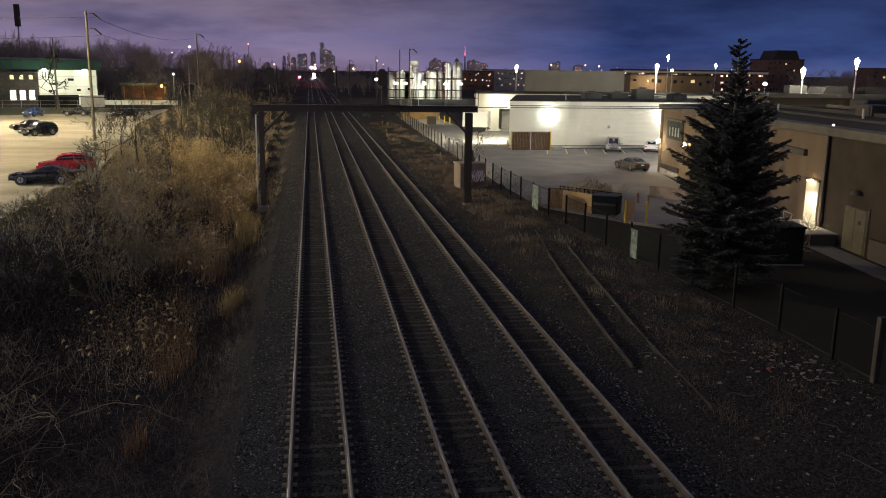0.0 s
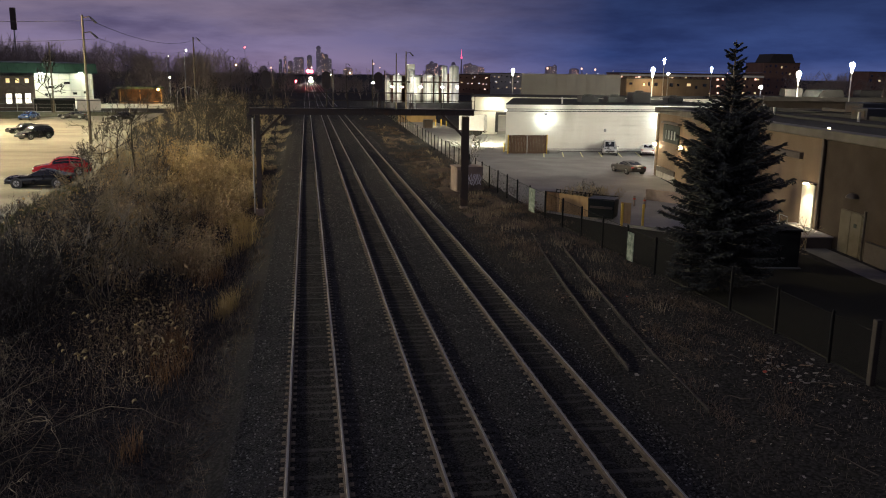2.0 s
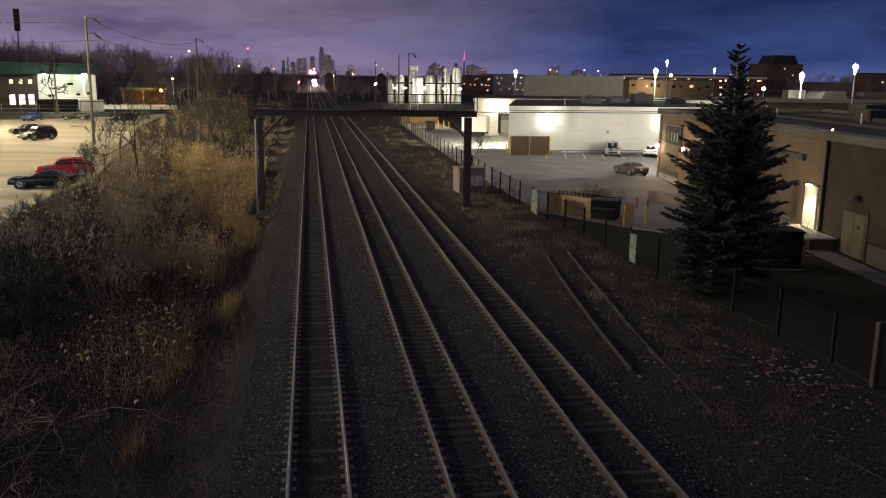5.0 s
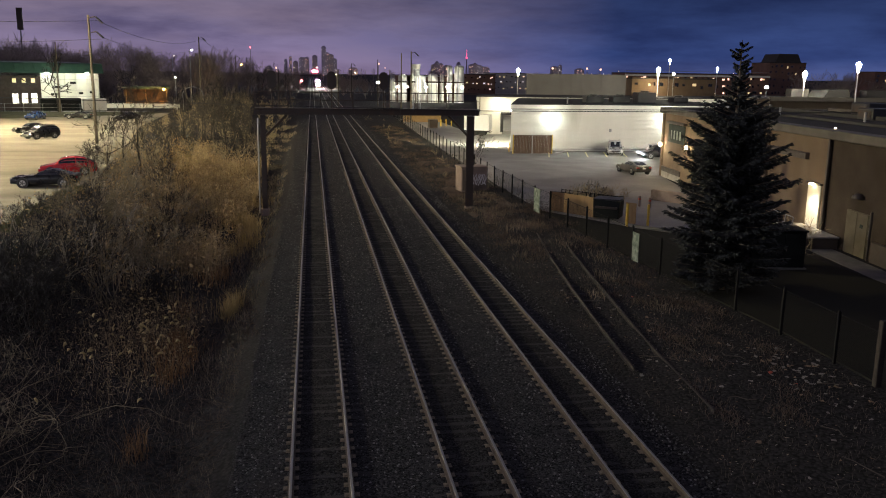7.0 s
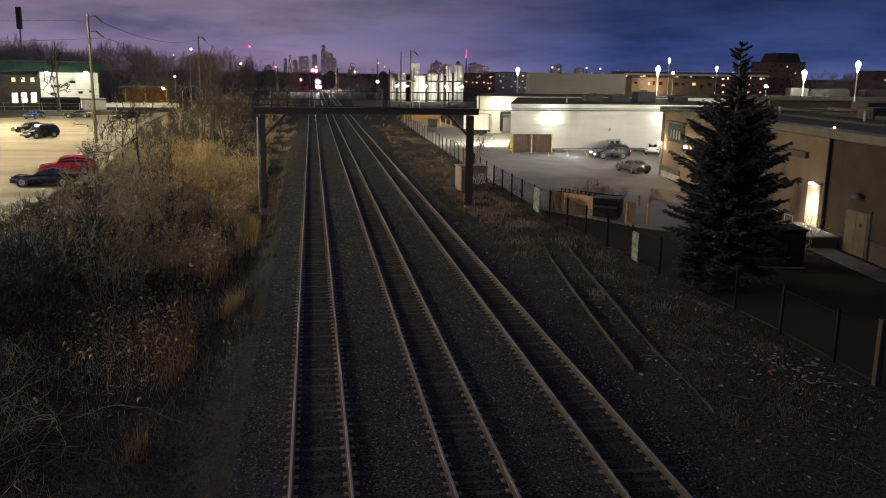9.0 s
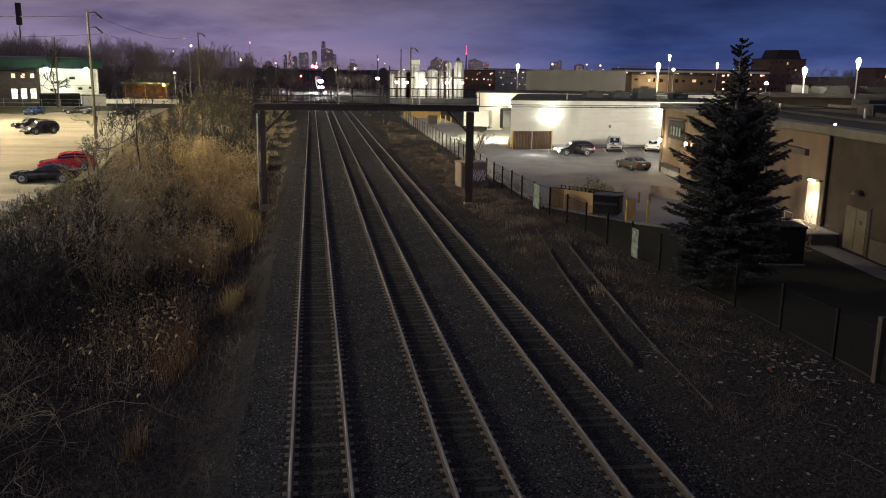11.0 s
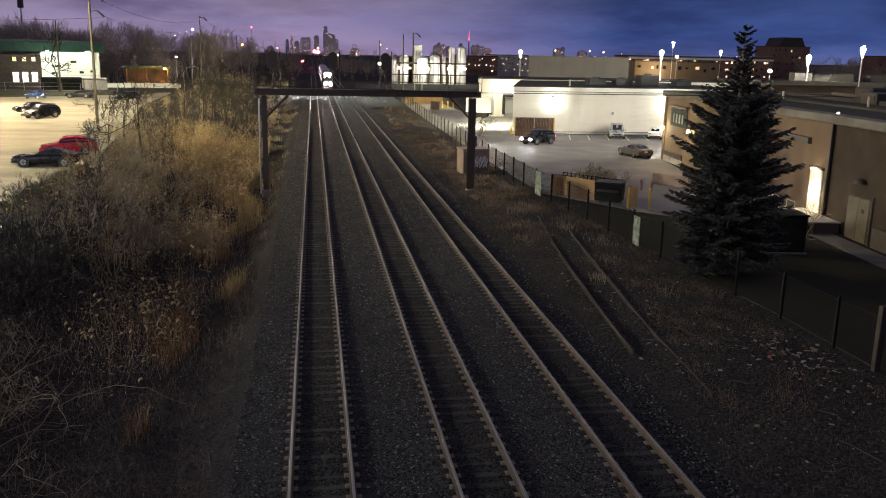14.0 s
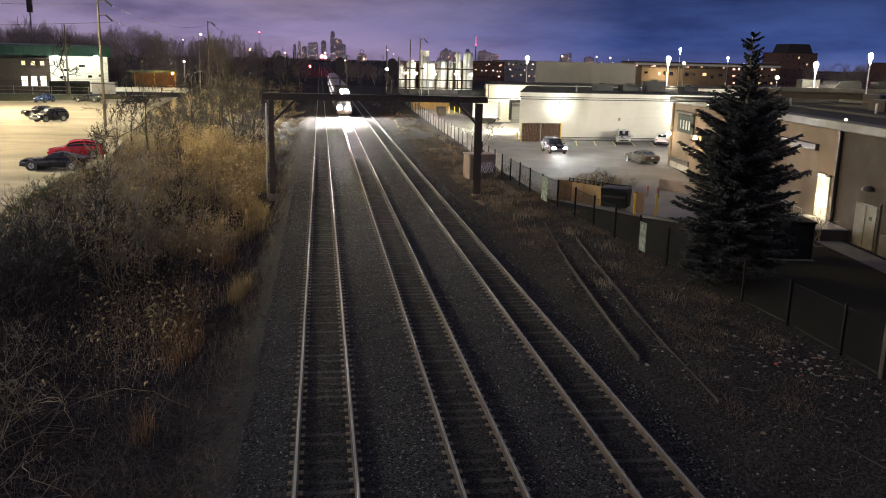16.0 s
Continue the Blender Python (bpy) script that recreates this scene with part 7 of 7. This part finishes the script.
def reed_beds():
    r = np.random.default_rng(11)
    # golden stand behind the gantry's foot, thin brown stand along the bank
    x1, y1 = patchy(3800, -12.6, -4.9, 62, 98, 22, 1.0, -0.06, 0.14)
    x2, y2 = patchy(2000, -12.5, -4.7, 40, 64, 21, 0.9, 0.12, 0.2)
    x3, y3 = np.clip(r.normal(-6.9, 1.15, 1000), -10.5, -5.2), np.clip(r.normal(33.6, 3.2, 1000), 25.5, 39)
    x, y = np.concatenate([x1, x2, x3]), np.concatenate([y1, y2, y3])
    n = len(x)
    h = np.concatenate([r.uniform(0.9, 2.0, 3800), r.uniform(0.7, 1.6, 2000), r.uniform(0.35, 1.25, 1000)])
    v, f, tip = blades(n, x, y, h, np.where(np.arange(n) < n - 1000, apart(y), 0.008), np.where(np.arange(n) < n - 1000, 0.2, 0.55), 3)
    stuff("reeds", v, f, "reed", "dry tan reeds standing on the railway bank", "reeds")
    # broad dry leaves and tassels hanging on the stems
    m = 19200
    i = np.concatenate([r.integers(0, n - 1000, 17000), r.integers(n - 1000, n, 2200)])
    off = np.where(np.arange(m) < 17000, 0.16, 0.5)
    p = np.stack([x[i] + r.normal(0, 1, m) * off, y[i] + r.normal(0, 1, m) * off, np.array([gz(float(a), float(b)) for a, b in zip(x[i], y[i])]) + h[i] * r.uniform(0.3, 1.0, m)], -1)
    a = r.normal(0, 1, (m, 3)) * np.array((1, 1, 0.6))
    a *= (r.uniform(0.09, 0.2, m) * np.where(np.arange(m) < 17000, 1.0, 0.5) / np.linalg.norm(a, axis=1))[:, None]
    b = np.cross(a, r.normal(0, 1, (m, 3)))
    b *= (apart(y[i]) * r.uniform(0.5, 1.0, m) / (np.linalg.norm(b, axis=1) + 1e-6))[:, None]
    v = np.stack([p - a, p + b, p + a, p - b], 1).reshape(-1, 3)
    stuff("reed_leaves", v, np.arange(4 * m).reshape(-1, 4), "reed", "dry drooping leaves and tassels of the reeds", "reeds")
    pick_ = np.concatenate([np.flatnonzero((r.random(n) < 0.012) & (y < 60) & (y > 39)), np.arange(n - 1000, n)[r.random(1000) < 0.07]])
    v, f = plume_heads(tip[pick_], r)
    stuff("reed_plumes", v, f, "plume", "pale fluffy drooping seed plumes of the reeds", "reeds")


reed_beds()


def dead_stalks():
    """Thin broken stalks lying criss-cross on the near bank."""
    r = np.random.default_rng(58)
    n = 14000
    x, y = r.uniform(-12.0, -2.7, n), 11 + 27 * r.random(n)
    z = np.array([gz(float(a), float(b)) for a, b in zip(x, y)]) + r.uniform(0.02, 0.42, n) * r.random(n)
    p = np.stack([x, y, z], -1)
    d = r.normal(0, 1, (n, 3)) * np.array((1, 1, 0.45))
    d *= (r.uniform(0.07, 0.3, n) / np.linalg.norm(d, axis=1))[:, None]
    w = np.cross(d, r.normal(0, 1, (n, 3)))
    w *= (r.uniform(0.003, 0.0075, n) / (np.linalg.norm(w, axis=1) + 1e-6))[:, None]
    bend = r.normal(0, 0.04, (n, 3))
    v = np.stack([p - d - w, p - d + w, p + bend + w, p + bend - w, p + d + w * 0.4, p + d - w * 0.4], 1).reshape(-1, 3)
    k = np.arange(n)[:, None] * 6
    f = np.concatenate([k + np.array((0, 1, 2, 3)), k + np.array((3, 2, 4, 5))])
    stuff("dead_stalks", v, f, "brownweeds", "broken dead stalks lying criss-cross on the near bank", "stalks")


dead_stalks()


def tufts(name, spots, material, label, seed, h=0.8, per=190, w=0.014, lean=0.32):
    r = np.random.default_rng(seed)
    X, Y = [], []
    for x, y, s in spots:
        X.append(x + r.normal(0, 0.42 * s, per)), Y.append(y + r.normal(0, 0.8 * s, per))
    X, Y = np.concatenate(X), np.concatenate(Y)
    v, f, _ = blades(len(X), X, Y, r.uniform(0.4, 1.2, len(X)) * h, apart(Y, w) * r.uniform(0.6, 1.2, len(X)), lean, seed)
    stuff(name, v, f, material, label, "grass")


tufts("straw_grass", [(-3.7, 38.6, 0.5), (-3.9, 37.6, 0.5), (-4.4, 59.6, 0.9), (-4.2, 54, 1.0), (-4.4, 58.0, 1.2), (-4.9, 51, 1.0), (-5.2, 62, 1.2), (-4.6, 70, 1.4), (-7, 72, 2.0), (-8.5, 78, 2.2), (-9.5, 84, 2.4), (-7.5, 90, 2.5), (-9.5, 76, 2.2), (-11, 82, 2.4), (-12, 88, 2.4), (-10.4, 72.5, 1.8), (-8.4, 86, 2.2)], "straw", "clumps of dry straw-coloured grass beside the track", 31, 1.1)
tufts("russet_grass", [(-5.6, 31.0, 0.8), (-5.2, 29.5, 0.7), (-6.0, 32.5, 0.8), (-4.9, 32.0, 0.6), (-5.3, 33.2, 0.6), (-5.0, 30.5, 0.6), (-5.5, 34.0, 0.6), (-6.0, 38, 0.9), (-5.4, 44, 0.9), (-5.2, 23.6, 0.5), (-5.0, 45.6, 0.7)], "rust_grass", "clumps of russet dead grass on the bank", 32, 0.85, 95)
tufts("dry_grass", [(12.4, 58, 1.2), (13.1, 54, 1.1), (12.6, 50, 1.0), (13.8, 60, 1.2), (14.6, 56, 1.0), (12.2, 63, 1.0), (14.8, 40, 0.8), (15.2, 34, 0.8), (15.8, 44, 0.9), (12.0, 46, 0.8), (13.2, 37, 0.6), (15.0, 48, 1.0), (12.9, 61.5, 1.0), (13.4, 66, 1.2), (14.9, 63, 1.0), (12.6, 68, 1.1), (14.4, 69.5, 1.2)], "weeds", "thin dry grass along the disused siding", 33, 0.3, 130)
tufts("far_tussocks", [(float(a), float(b), 0.9) for a, b in zip(*patchy(170, 11.2, 15.9, 67, 165, 38, 1.2, 0.0, 0.2))], "brownweeds", "low brown tussocks on the verge past the gantry", 39, 0.24, 42, 0.03, 0.9)
tufts("far_bank_grass", [(float(a), float(b), 0.9) for a, b in zip(*patchy(46, -8.0, -3.5, 70, 175, 84, 1.2, -0.1, 0.2))], "weeds", "dry grass on the foot of the bank past the gantry", 85, 0.6, 46, 0.03, 0.6)
tufts("shoulder_weeds", [(float(a), float(b), 0.5) for a, b in zip(*patchy(110, -4.6, -2.6, 13, 70, 91, 1.2, -0.1, 0.3))], "brownweeds", "dead weeds spilling onto the ballast shoulder", 92, 0.3, 26, 0.016, 0.9)
tufts("edge_grass", [(lot_edge(float(b)) + float(a), float(b), 0.45) for a, b in zip(np.random.default_rng(81).uniform(-0.2, 0.9, 46), np.linspace(43, 66, 46))], "olivegrass", "rough olive grass at the edge of the car park", 82, 0.45, 70, 0.02, 0.5)
tufts("tussocks", [(float(a), float(b), 0.35 + 0.008 * float(b)) for a, b in zip(*patchy(230, 11.0, 17.6, 21, 66, 36, 0.9, 0.0, 0.35)) if abs(a - siding_line(b)) > 1.0 or b > 53], "brownweeds", "low brown tussocks and dead leaves on the verge", 37, 0.19, 60, 0.022, 1.1)
wx, wy = patchy(20000, -17.4, -2.7, 8, 90, 41, 1.4, -0.1, 0.4)
wv, wf, _ = blades(len(wx), wx, wy, np.random.default_rng(42).uniform(0.12, 0.6, len(wx)), apart(wy), 0.7, 43)
stuff("dead_weeds", wv, wf, "weeds", "matted brown dead weeds on the bank", "weeds")
wx, wy = patchy(9000, 10.4, 18.2, 9, 110, 44, 1.5, 0.0, 0.5)
wv, wf, _ = blades(len(wx), wx, wy, np.random.default_rng(45).uniform(0.05, 0.28, len(wx)), apart(wy, 0.014), 0.8, 46)
stuff("verge_weeds", wv, wf, "shortweeds", "sparse dead weeds on the eastern verge", "weeds")


def clinging_leaves():
    """Dry leaves and seed heads still hanging in the bushes."""
    r = np.random.default_rng(23)
    n = 10500
    x, y = patchy(n, -15.5, -4.8, 37, 96, 51, 0.75, 0.05, 0.3)
    z = np.array([gz(float(a), float(b)) for a, b in zip(x, y)]) + 0.3 + 1.9 * r.random(n) ** 1.3
    p = np.stack([x, y, z], -1)
    a, b = r.normal(0, 0.036, (n, 3)), r.normal(0, 0.036, (n, 3))
    v = np.stack([p - a, p + b, p + a, p - b], 1).reshape(-1, 3)
    stuff("clinging_leaves", v, np.arange(4 * n).reshape(-1, 4), "dryleaf", "dry golden leaves and seed heads in the bushes", "leaves")


clinging_leaves()


def thicket():
    """Dark leafy mass on the bank below the car park."""
    r = np.random.default_rng(17)
    n = 24000
    cx, cy, ch = r.uniform(-16.5, -11.2, 40), r.uniform(32, 46, 40), r.uniform(1.0, 2.1, 40)
    ch = np.where(cx < -13.3, ch * 0.4, ch)
    i = r.integers(0, 40, n)
    d = r.normal(0, 1, (n, 3))
    d /= np.linalg.norm(d, axis=1, keepdims=True)
    rad = r.uniform(0.75, 1.08, n)[:, None]
    p = np.stack([cx[i], cy[i], np.array([gz(float(a), float(b)) for a, b in zip(cx, cy)])[i]], -1) + d * rad * np.stack([np.full(n, 1.3), np.full(n, 1.3), ch[i]], -1)
    p[:, 2] = np.maximum(p[:, 2], 0.2)
    a, b = r.normal(0, 0.034, (n, 3)), r.normal(0, 0.034, (n, 3))
    v = np.stack([p - a, p + b, p + a, p - b], 1).reshape(-1, 3)
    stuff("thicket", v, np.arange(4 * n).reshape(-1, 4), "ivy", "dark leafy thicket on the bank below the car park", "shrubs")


thicket()


def spruce(x, y, height, radius):
    r = np.random.default_rng(3)
    t = thing("spruce_tree", "tall dark spruce with drooping ragged boughs", "tree", (x, y, -0.1))
    part("trunk", Acc().tube([(0, 0, 0), (0.05, 0.02, height * 0.5), (0.0, 0, height * 0.99)], [0.26, 0.14, 0.015], 8), "bark", t, smooth=60)
    vs, fs, n = [], [], 0
    wood = []
    z = 0.7
    while z < height - 0.2:
        q = z / height
        reach = float(np.interp(z, (0.5, 2.0, 3.7, 5.9, 7.2, 8.5, 8.9, 10.0, 11.2, 12.0), (2.2, 2.5, 2.7, 2.7, 2.1, 1.55, 0.85, 0.6, 0.42, 0.1))) * radius
        for k in range(int((6 if q < 0.7 else 4) + 18 * (1 - q))):
            a = r.uniform(0, 2 * math.pi)
            L = reach * r.uniform(0.5, 1.1) * (1 + 0.22 * noise.noise((math.cos(a) * 1.5, math.sin(a) * 1.5, z * 0.8)))
            out = np.array((math.cos(a), math.sin(a), 0))
            droop = -0.26 + 0.62 * q
            base = np.array((0.0, 0, z + r.normal(0, 0.08)))
            prev = base
            m = max(4, int(L / 0.22))
            for i in range(1, m + 1):
                s = i / m
                p = base + out * L * s + np.array((0, 0, droop * L * s + 0.22 * L * s * s))
                tail = prev
                wood.append((prev, p, 0.03 * (1 - s) + 0.006, 0.03 * (1 - s) + 0.004))
                prev = p
                # side sprays of needles
                for sg in (-1, 1, 0):
                    for _ in range(6):
                        sd = np.array((-out[1], out[0], 0)) * sg * r.uniform(0.5, 1.1) + out * r.uniform(0.3, 0.9) + np.array((0, 0, r.normal(-0.18, 0.2)))
                        ln = (0.24 + 0.36 * (1 - s) * min(1, L / 1.5)) * (0.3 + 0.7 * min(1.0, L / 1.3)) * r.uniform(0.6, 1.3)
                        root = tail + (p - tail) * r.random()
                        e = root + sd / np.linalg.norm(sd) * ln
                        wd = np.cross(e - root, np.array((0, 0, 1.0)) + r.normal(0, 0.5, 3))
                        wd = wd / (np.linalg.norm(wd) + 1e-6) * 0.04
                        mid = (root + e) / 2 + np.array((0, 0, r.normal(-0.02, 0.02)))
                        vs += [root, mid + wd, e, mid - wd]
                        fs.append((n, n + 1, n + 2, n + 3))
                        n += 4
        z += 0.17 + 0.12 * (1 - q) + 0.45 * max(0.0, q - 0.62)
    me = bpy.data.meshes.new("crown")
    me.from_pydata([tuple(p) for p in vs], [], fs)
    me.materials.append(M["needles"])
    b = new("crown", me)
    b.parent = t
    tagged(b, "dark green needle boughs")
    v, f = segs_mesh(wood)
    me = bpy.data.meshes.new("branch_wood")
    me.from_pydata(v.tolist(), [], f.tolist())
    me.materials.append(M["bark"])
    new("branch_wood", me).parent = t


spruce(19.46, 36.9, 12.0, 1.0)


# litter on the eastern verge
def litter():
    r = np.random.default_rng(9)
    for i in range(150):
        y = 12 + 28 * r.random() ** 1.2
        x = min(11.0 + 7.0 * r.random(), 18.2 - 0.02 * y)
        if i < 85:
            x, y = min(r.normal(16.4, 0.8), 18.0), r.normal(25.4, 1.5)
        s = r.uniform(0.04, 0.14)
        a = Acc()
        pts = [(s * math.cos(k * 1.05) * r.uniform(0.5, 1.1), s * 0.7 * math.sin(k * 1.05) * r.uniform(0.5, 1.1), r.uniform(0, 0.05)) for k in range(6)]
        a.add(pts + [(p[0], p[1], p[2] + 0.012) for p in pts], [(0, 1, 2, 3, 4, 5), (11, 10, 9, 8, 7, 6)] + [(k, (k + 1) % 6, 6 + (k + 1) % 6, 6 + k) for k in range(6)])
        m_ = "redscrap" if i % 50 == 3 else ("card" if i % 4 == 1 else "paper")
        solid("litter_scrap", a, m_, {"paper": "crumpled pale paper scrap on the verge", "card": "torn brown cardboard scrap on the verge", "redscrap": "red plastic scrap on the verge"}[m_], "litter", at=(x, y, gz(x, y) + 0.05), rz=r.uniform(0, 360), group="litter")
    n = 3600
    x, y = r.uniform(10.8, 18.2, n), 9 + 50 * r.random(n) ** 1.5
    s = r.uniform(0.015, 0.06, n)
    quad = np.stack([np.stack([x + s * r.uniform(-1.6, 1.6, n), y + s * r.uniform(-1, 1, n), np.array([gz(float(a), float(b)) for a, b in zip(x, y)]) + r.uniform(0.02, 0.07, n)], -1) for _ in range(3)], 1)
    stuff("verge_debris", quad.reshape(-1, 3), np.arange(3 * n).reshape(-1, 3), ["paper", "card", "twig", "stone"], "small chips of paper, bark and stone scattered on the verge", "debris", slots=r.choice(4, n, p=[0.14, 0.3, 0.26, 0.3]))
    for i in range(20):
        x, y = r.uniform(11, 17.5), r.uniform(14, 34)
        L = r.uniform(0.4, 1.3)
        solid("fallen_stick", Acc().tube([(-L / 2, 0, 0), (-L * 0.15, r.normal(0, 0.1), 0.05), (L * 0.2, r.normal(0, 0.1), 0.04), (L / 2, 0, 0.02)], [0.018, 0.015, 0.012, 0.006], 5), "shortweeds", "fallen dead stick on the verge", "stick", at=(x, y, gz(x, y) + 0.06), rz=r.uniform(0, 360), group="fallen sticks", smooth=60)
    p = thing("leaning_post", "old square timber post at the fence corner", "post", (18.55, 24.1, 0))
    part("post", Acc().box((0, 0, 1.0), (0.22, 0.22, 2.6), 0.02), "darkbark", p)


litter()

# ---- train ----
def train():
    t = thing("passenger_train", "approaching passenger train with blazing headlights", "train", (4.084, 888, 0))
    prof = [(-1.5, 0.95), (-1.52, 1.3), (-1.52, 3.6), (-1.2, 4.3), (-0.6, 4.62), (0.6, 4.62), (1.2, 4.3), (1.52, 3.6), (1.52, 1.3), (1.5, 0.95)]
    a = Acc()
    k = len(prof)
    rings = [(0.0, 0.84, -0.5), (0.35, 0.95, -0.12), (0.9, 1.0, 0.0), (20.0, 1.0, 0.0)]
    vs = [(x * s, y, 0.95 + (z - 0.95) * (1 + dz * 0.12)) for y, s, dz in rings for x, z in prof]
    a.add(vs, [(i * k + j, i * k + (j + 1) % k, (i + 1) * k + (j + 1) % k, (i + 1) * k + j) for i in range(3) for j in range(k)] + [tuple(range(k)), tuple(3 * k + j for j in range(k))])
    body = part("locomotive_body", a, "locopaint", t, smooth=30)
    for s in (-1, 1):
        part("windscreen", Acc().box((s * 0.52, 0.02, 3.45), (0.9, 0.12, 0.55), 0.04), "glassdark", body)
        # lamp discs made oversize, part of their glare is put into the shape
        part("ditch_light", Acc().tube([(s * 0.75, -0.08, 1.45), (s * 0.75, 0.1, 1.45)], 0.34, 14), "g_head", body, "blazing ditch light")
        part("headlight", Acc().tube([(s * 0.4, -0.12, 4.25), (s * 0.4, 0.1, 4.25)], 0.36, 14), "g_head", body, "blazing headlight")
        part("step", Acc().box((s * 1.2, 0.2, 0.55), (0.5, 0.4, 0.7), 0.03), "blacksteel", body)
    part("pilot", Acc().prism([(-1.4, 0.25), (1.4, 0.25), (1.45, 1.0), (-1.45, 1.0)], 0.0, 0.5), "blacksteel", body)
    part("coupler", Acc().box((0, -0.3, 0.85), (0.3, 0.7, 0.3), 0.05), "blacksteel", body)
    for y in (3.2, 5.6, 14.4, 16.8):
        part("wheelset", Acc().tube([(-0.8, y, 0.5), (0.8, y, 0.5)], 0.5, 18), "blacksteel", t)
    for c in range(5):
        y0 = 21 + c * 26.2
        co = part("coach", Acc().prism([(-1.48, 0.5), (1.48, 0.5), (1.5, 3.6), (1.1, 4.75), (-1.1, 4.75), (-1.5, 3.6)], y0, y0 + 25.4), "locowhite", t, "double-deck coach in paint darkened to look unlit")
        for s in (-1, 1):
            for lvl in (1.6, 3.6):
                part("window_band", Acc().box((s * 1.5, y0 + 12.7, lvl), (0.06, 20, 0.7)), "g_window_cool", co)
        for y in (3, 22):
            part("bogie", Acc().box((0, y0 + y, 0.55), (2.0, 2.6, 0.7), 0.1), "blacksteel", co)
    return t


passenger_train = train()


def motions():
    """The train runs in on the middle track; the SUV crosses the car park, then turns in towards the railway."""
    walk(passenger_train, [(t, pose(4.084, y, 0)) for t, y in ((0, 888), (4, 704), (9, 474), (11.5, 359), (13, 290), (14.5, 221), (15.5, 175), (16, 152))])
    walk(moving_suv, [(t, pose(x, y, 0.02, 0, 0, rz)) for t, x, y, rz in (
        (0, 75.0, 97.5, -2), (3, 60.0, 99.0, -3), (6.5, 45.1, 101.0, -3), (7, 42.8, 100.2, 0), (7.5, 41.0, 100.0, 0), (8, 39.6, 99.9, 0), (8.5, 38.0, 99.8, 0), (9, 36.5, 99.7, 0),
        (10.2, 33.4, 99.5, 0), (11.5, 30.8, 99.5, 2), (12, 29.8, 99.4, 4), (12.5, 29.2, 99.4, 8), (13, 28.4, 99.2, 16), (13.5, 27.1, 98.3, 36), (14, 26.3, 97.1, 36), (14.5, 25.75, 95.9, 45), (15, 25.3, 94.8, 66), (15.5, 25.8, 94.3, 76), (16, 26.5, 94.0, 92))])


motions()
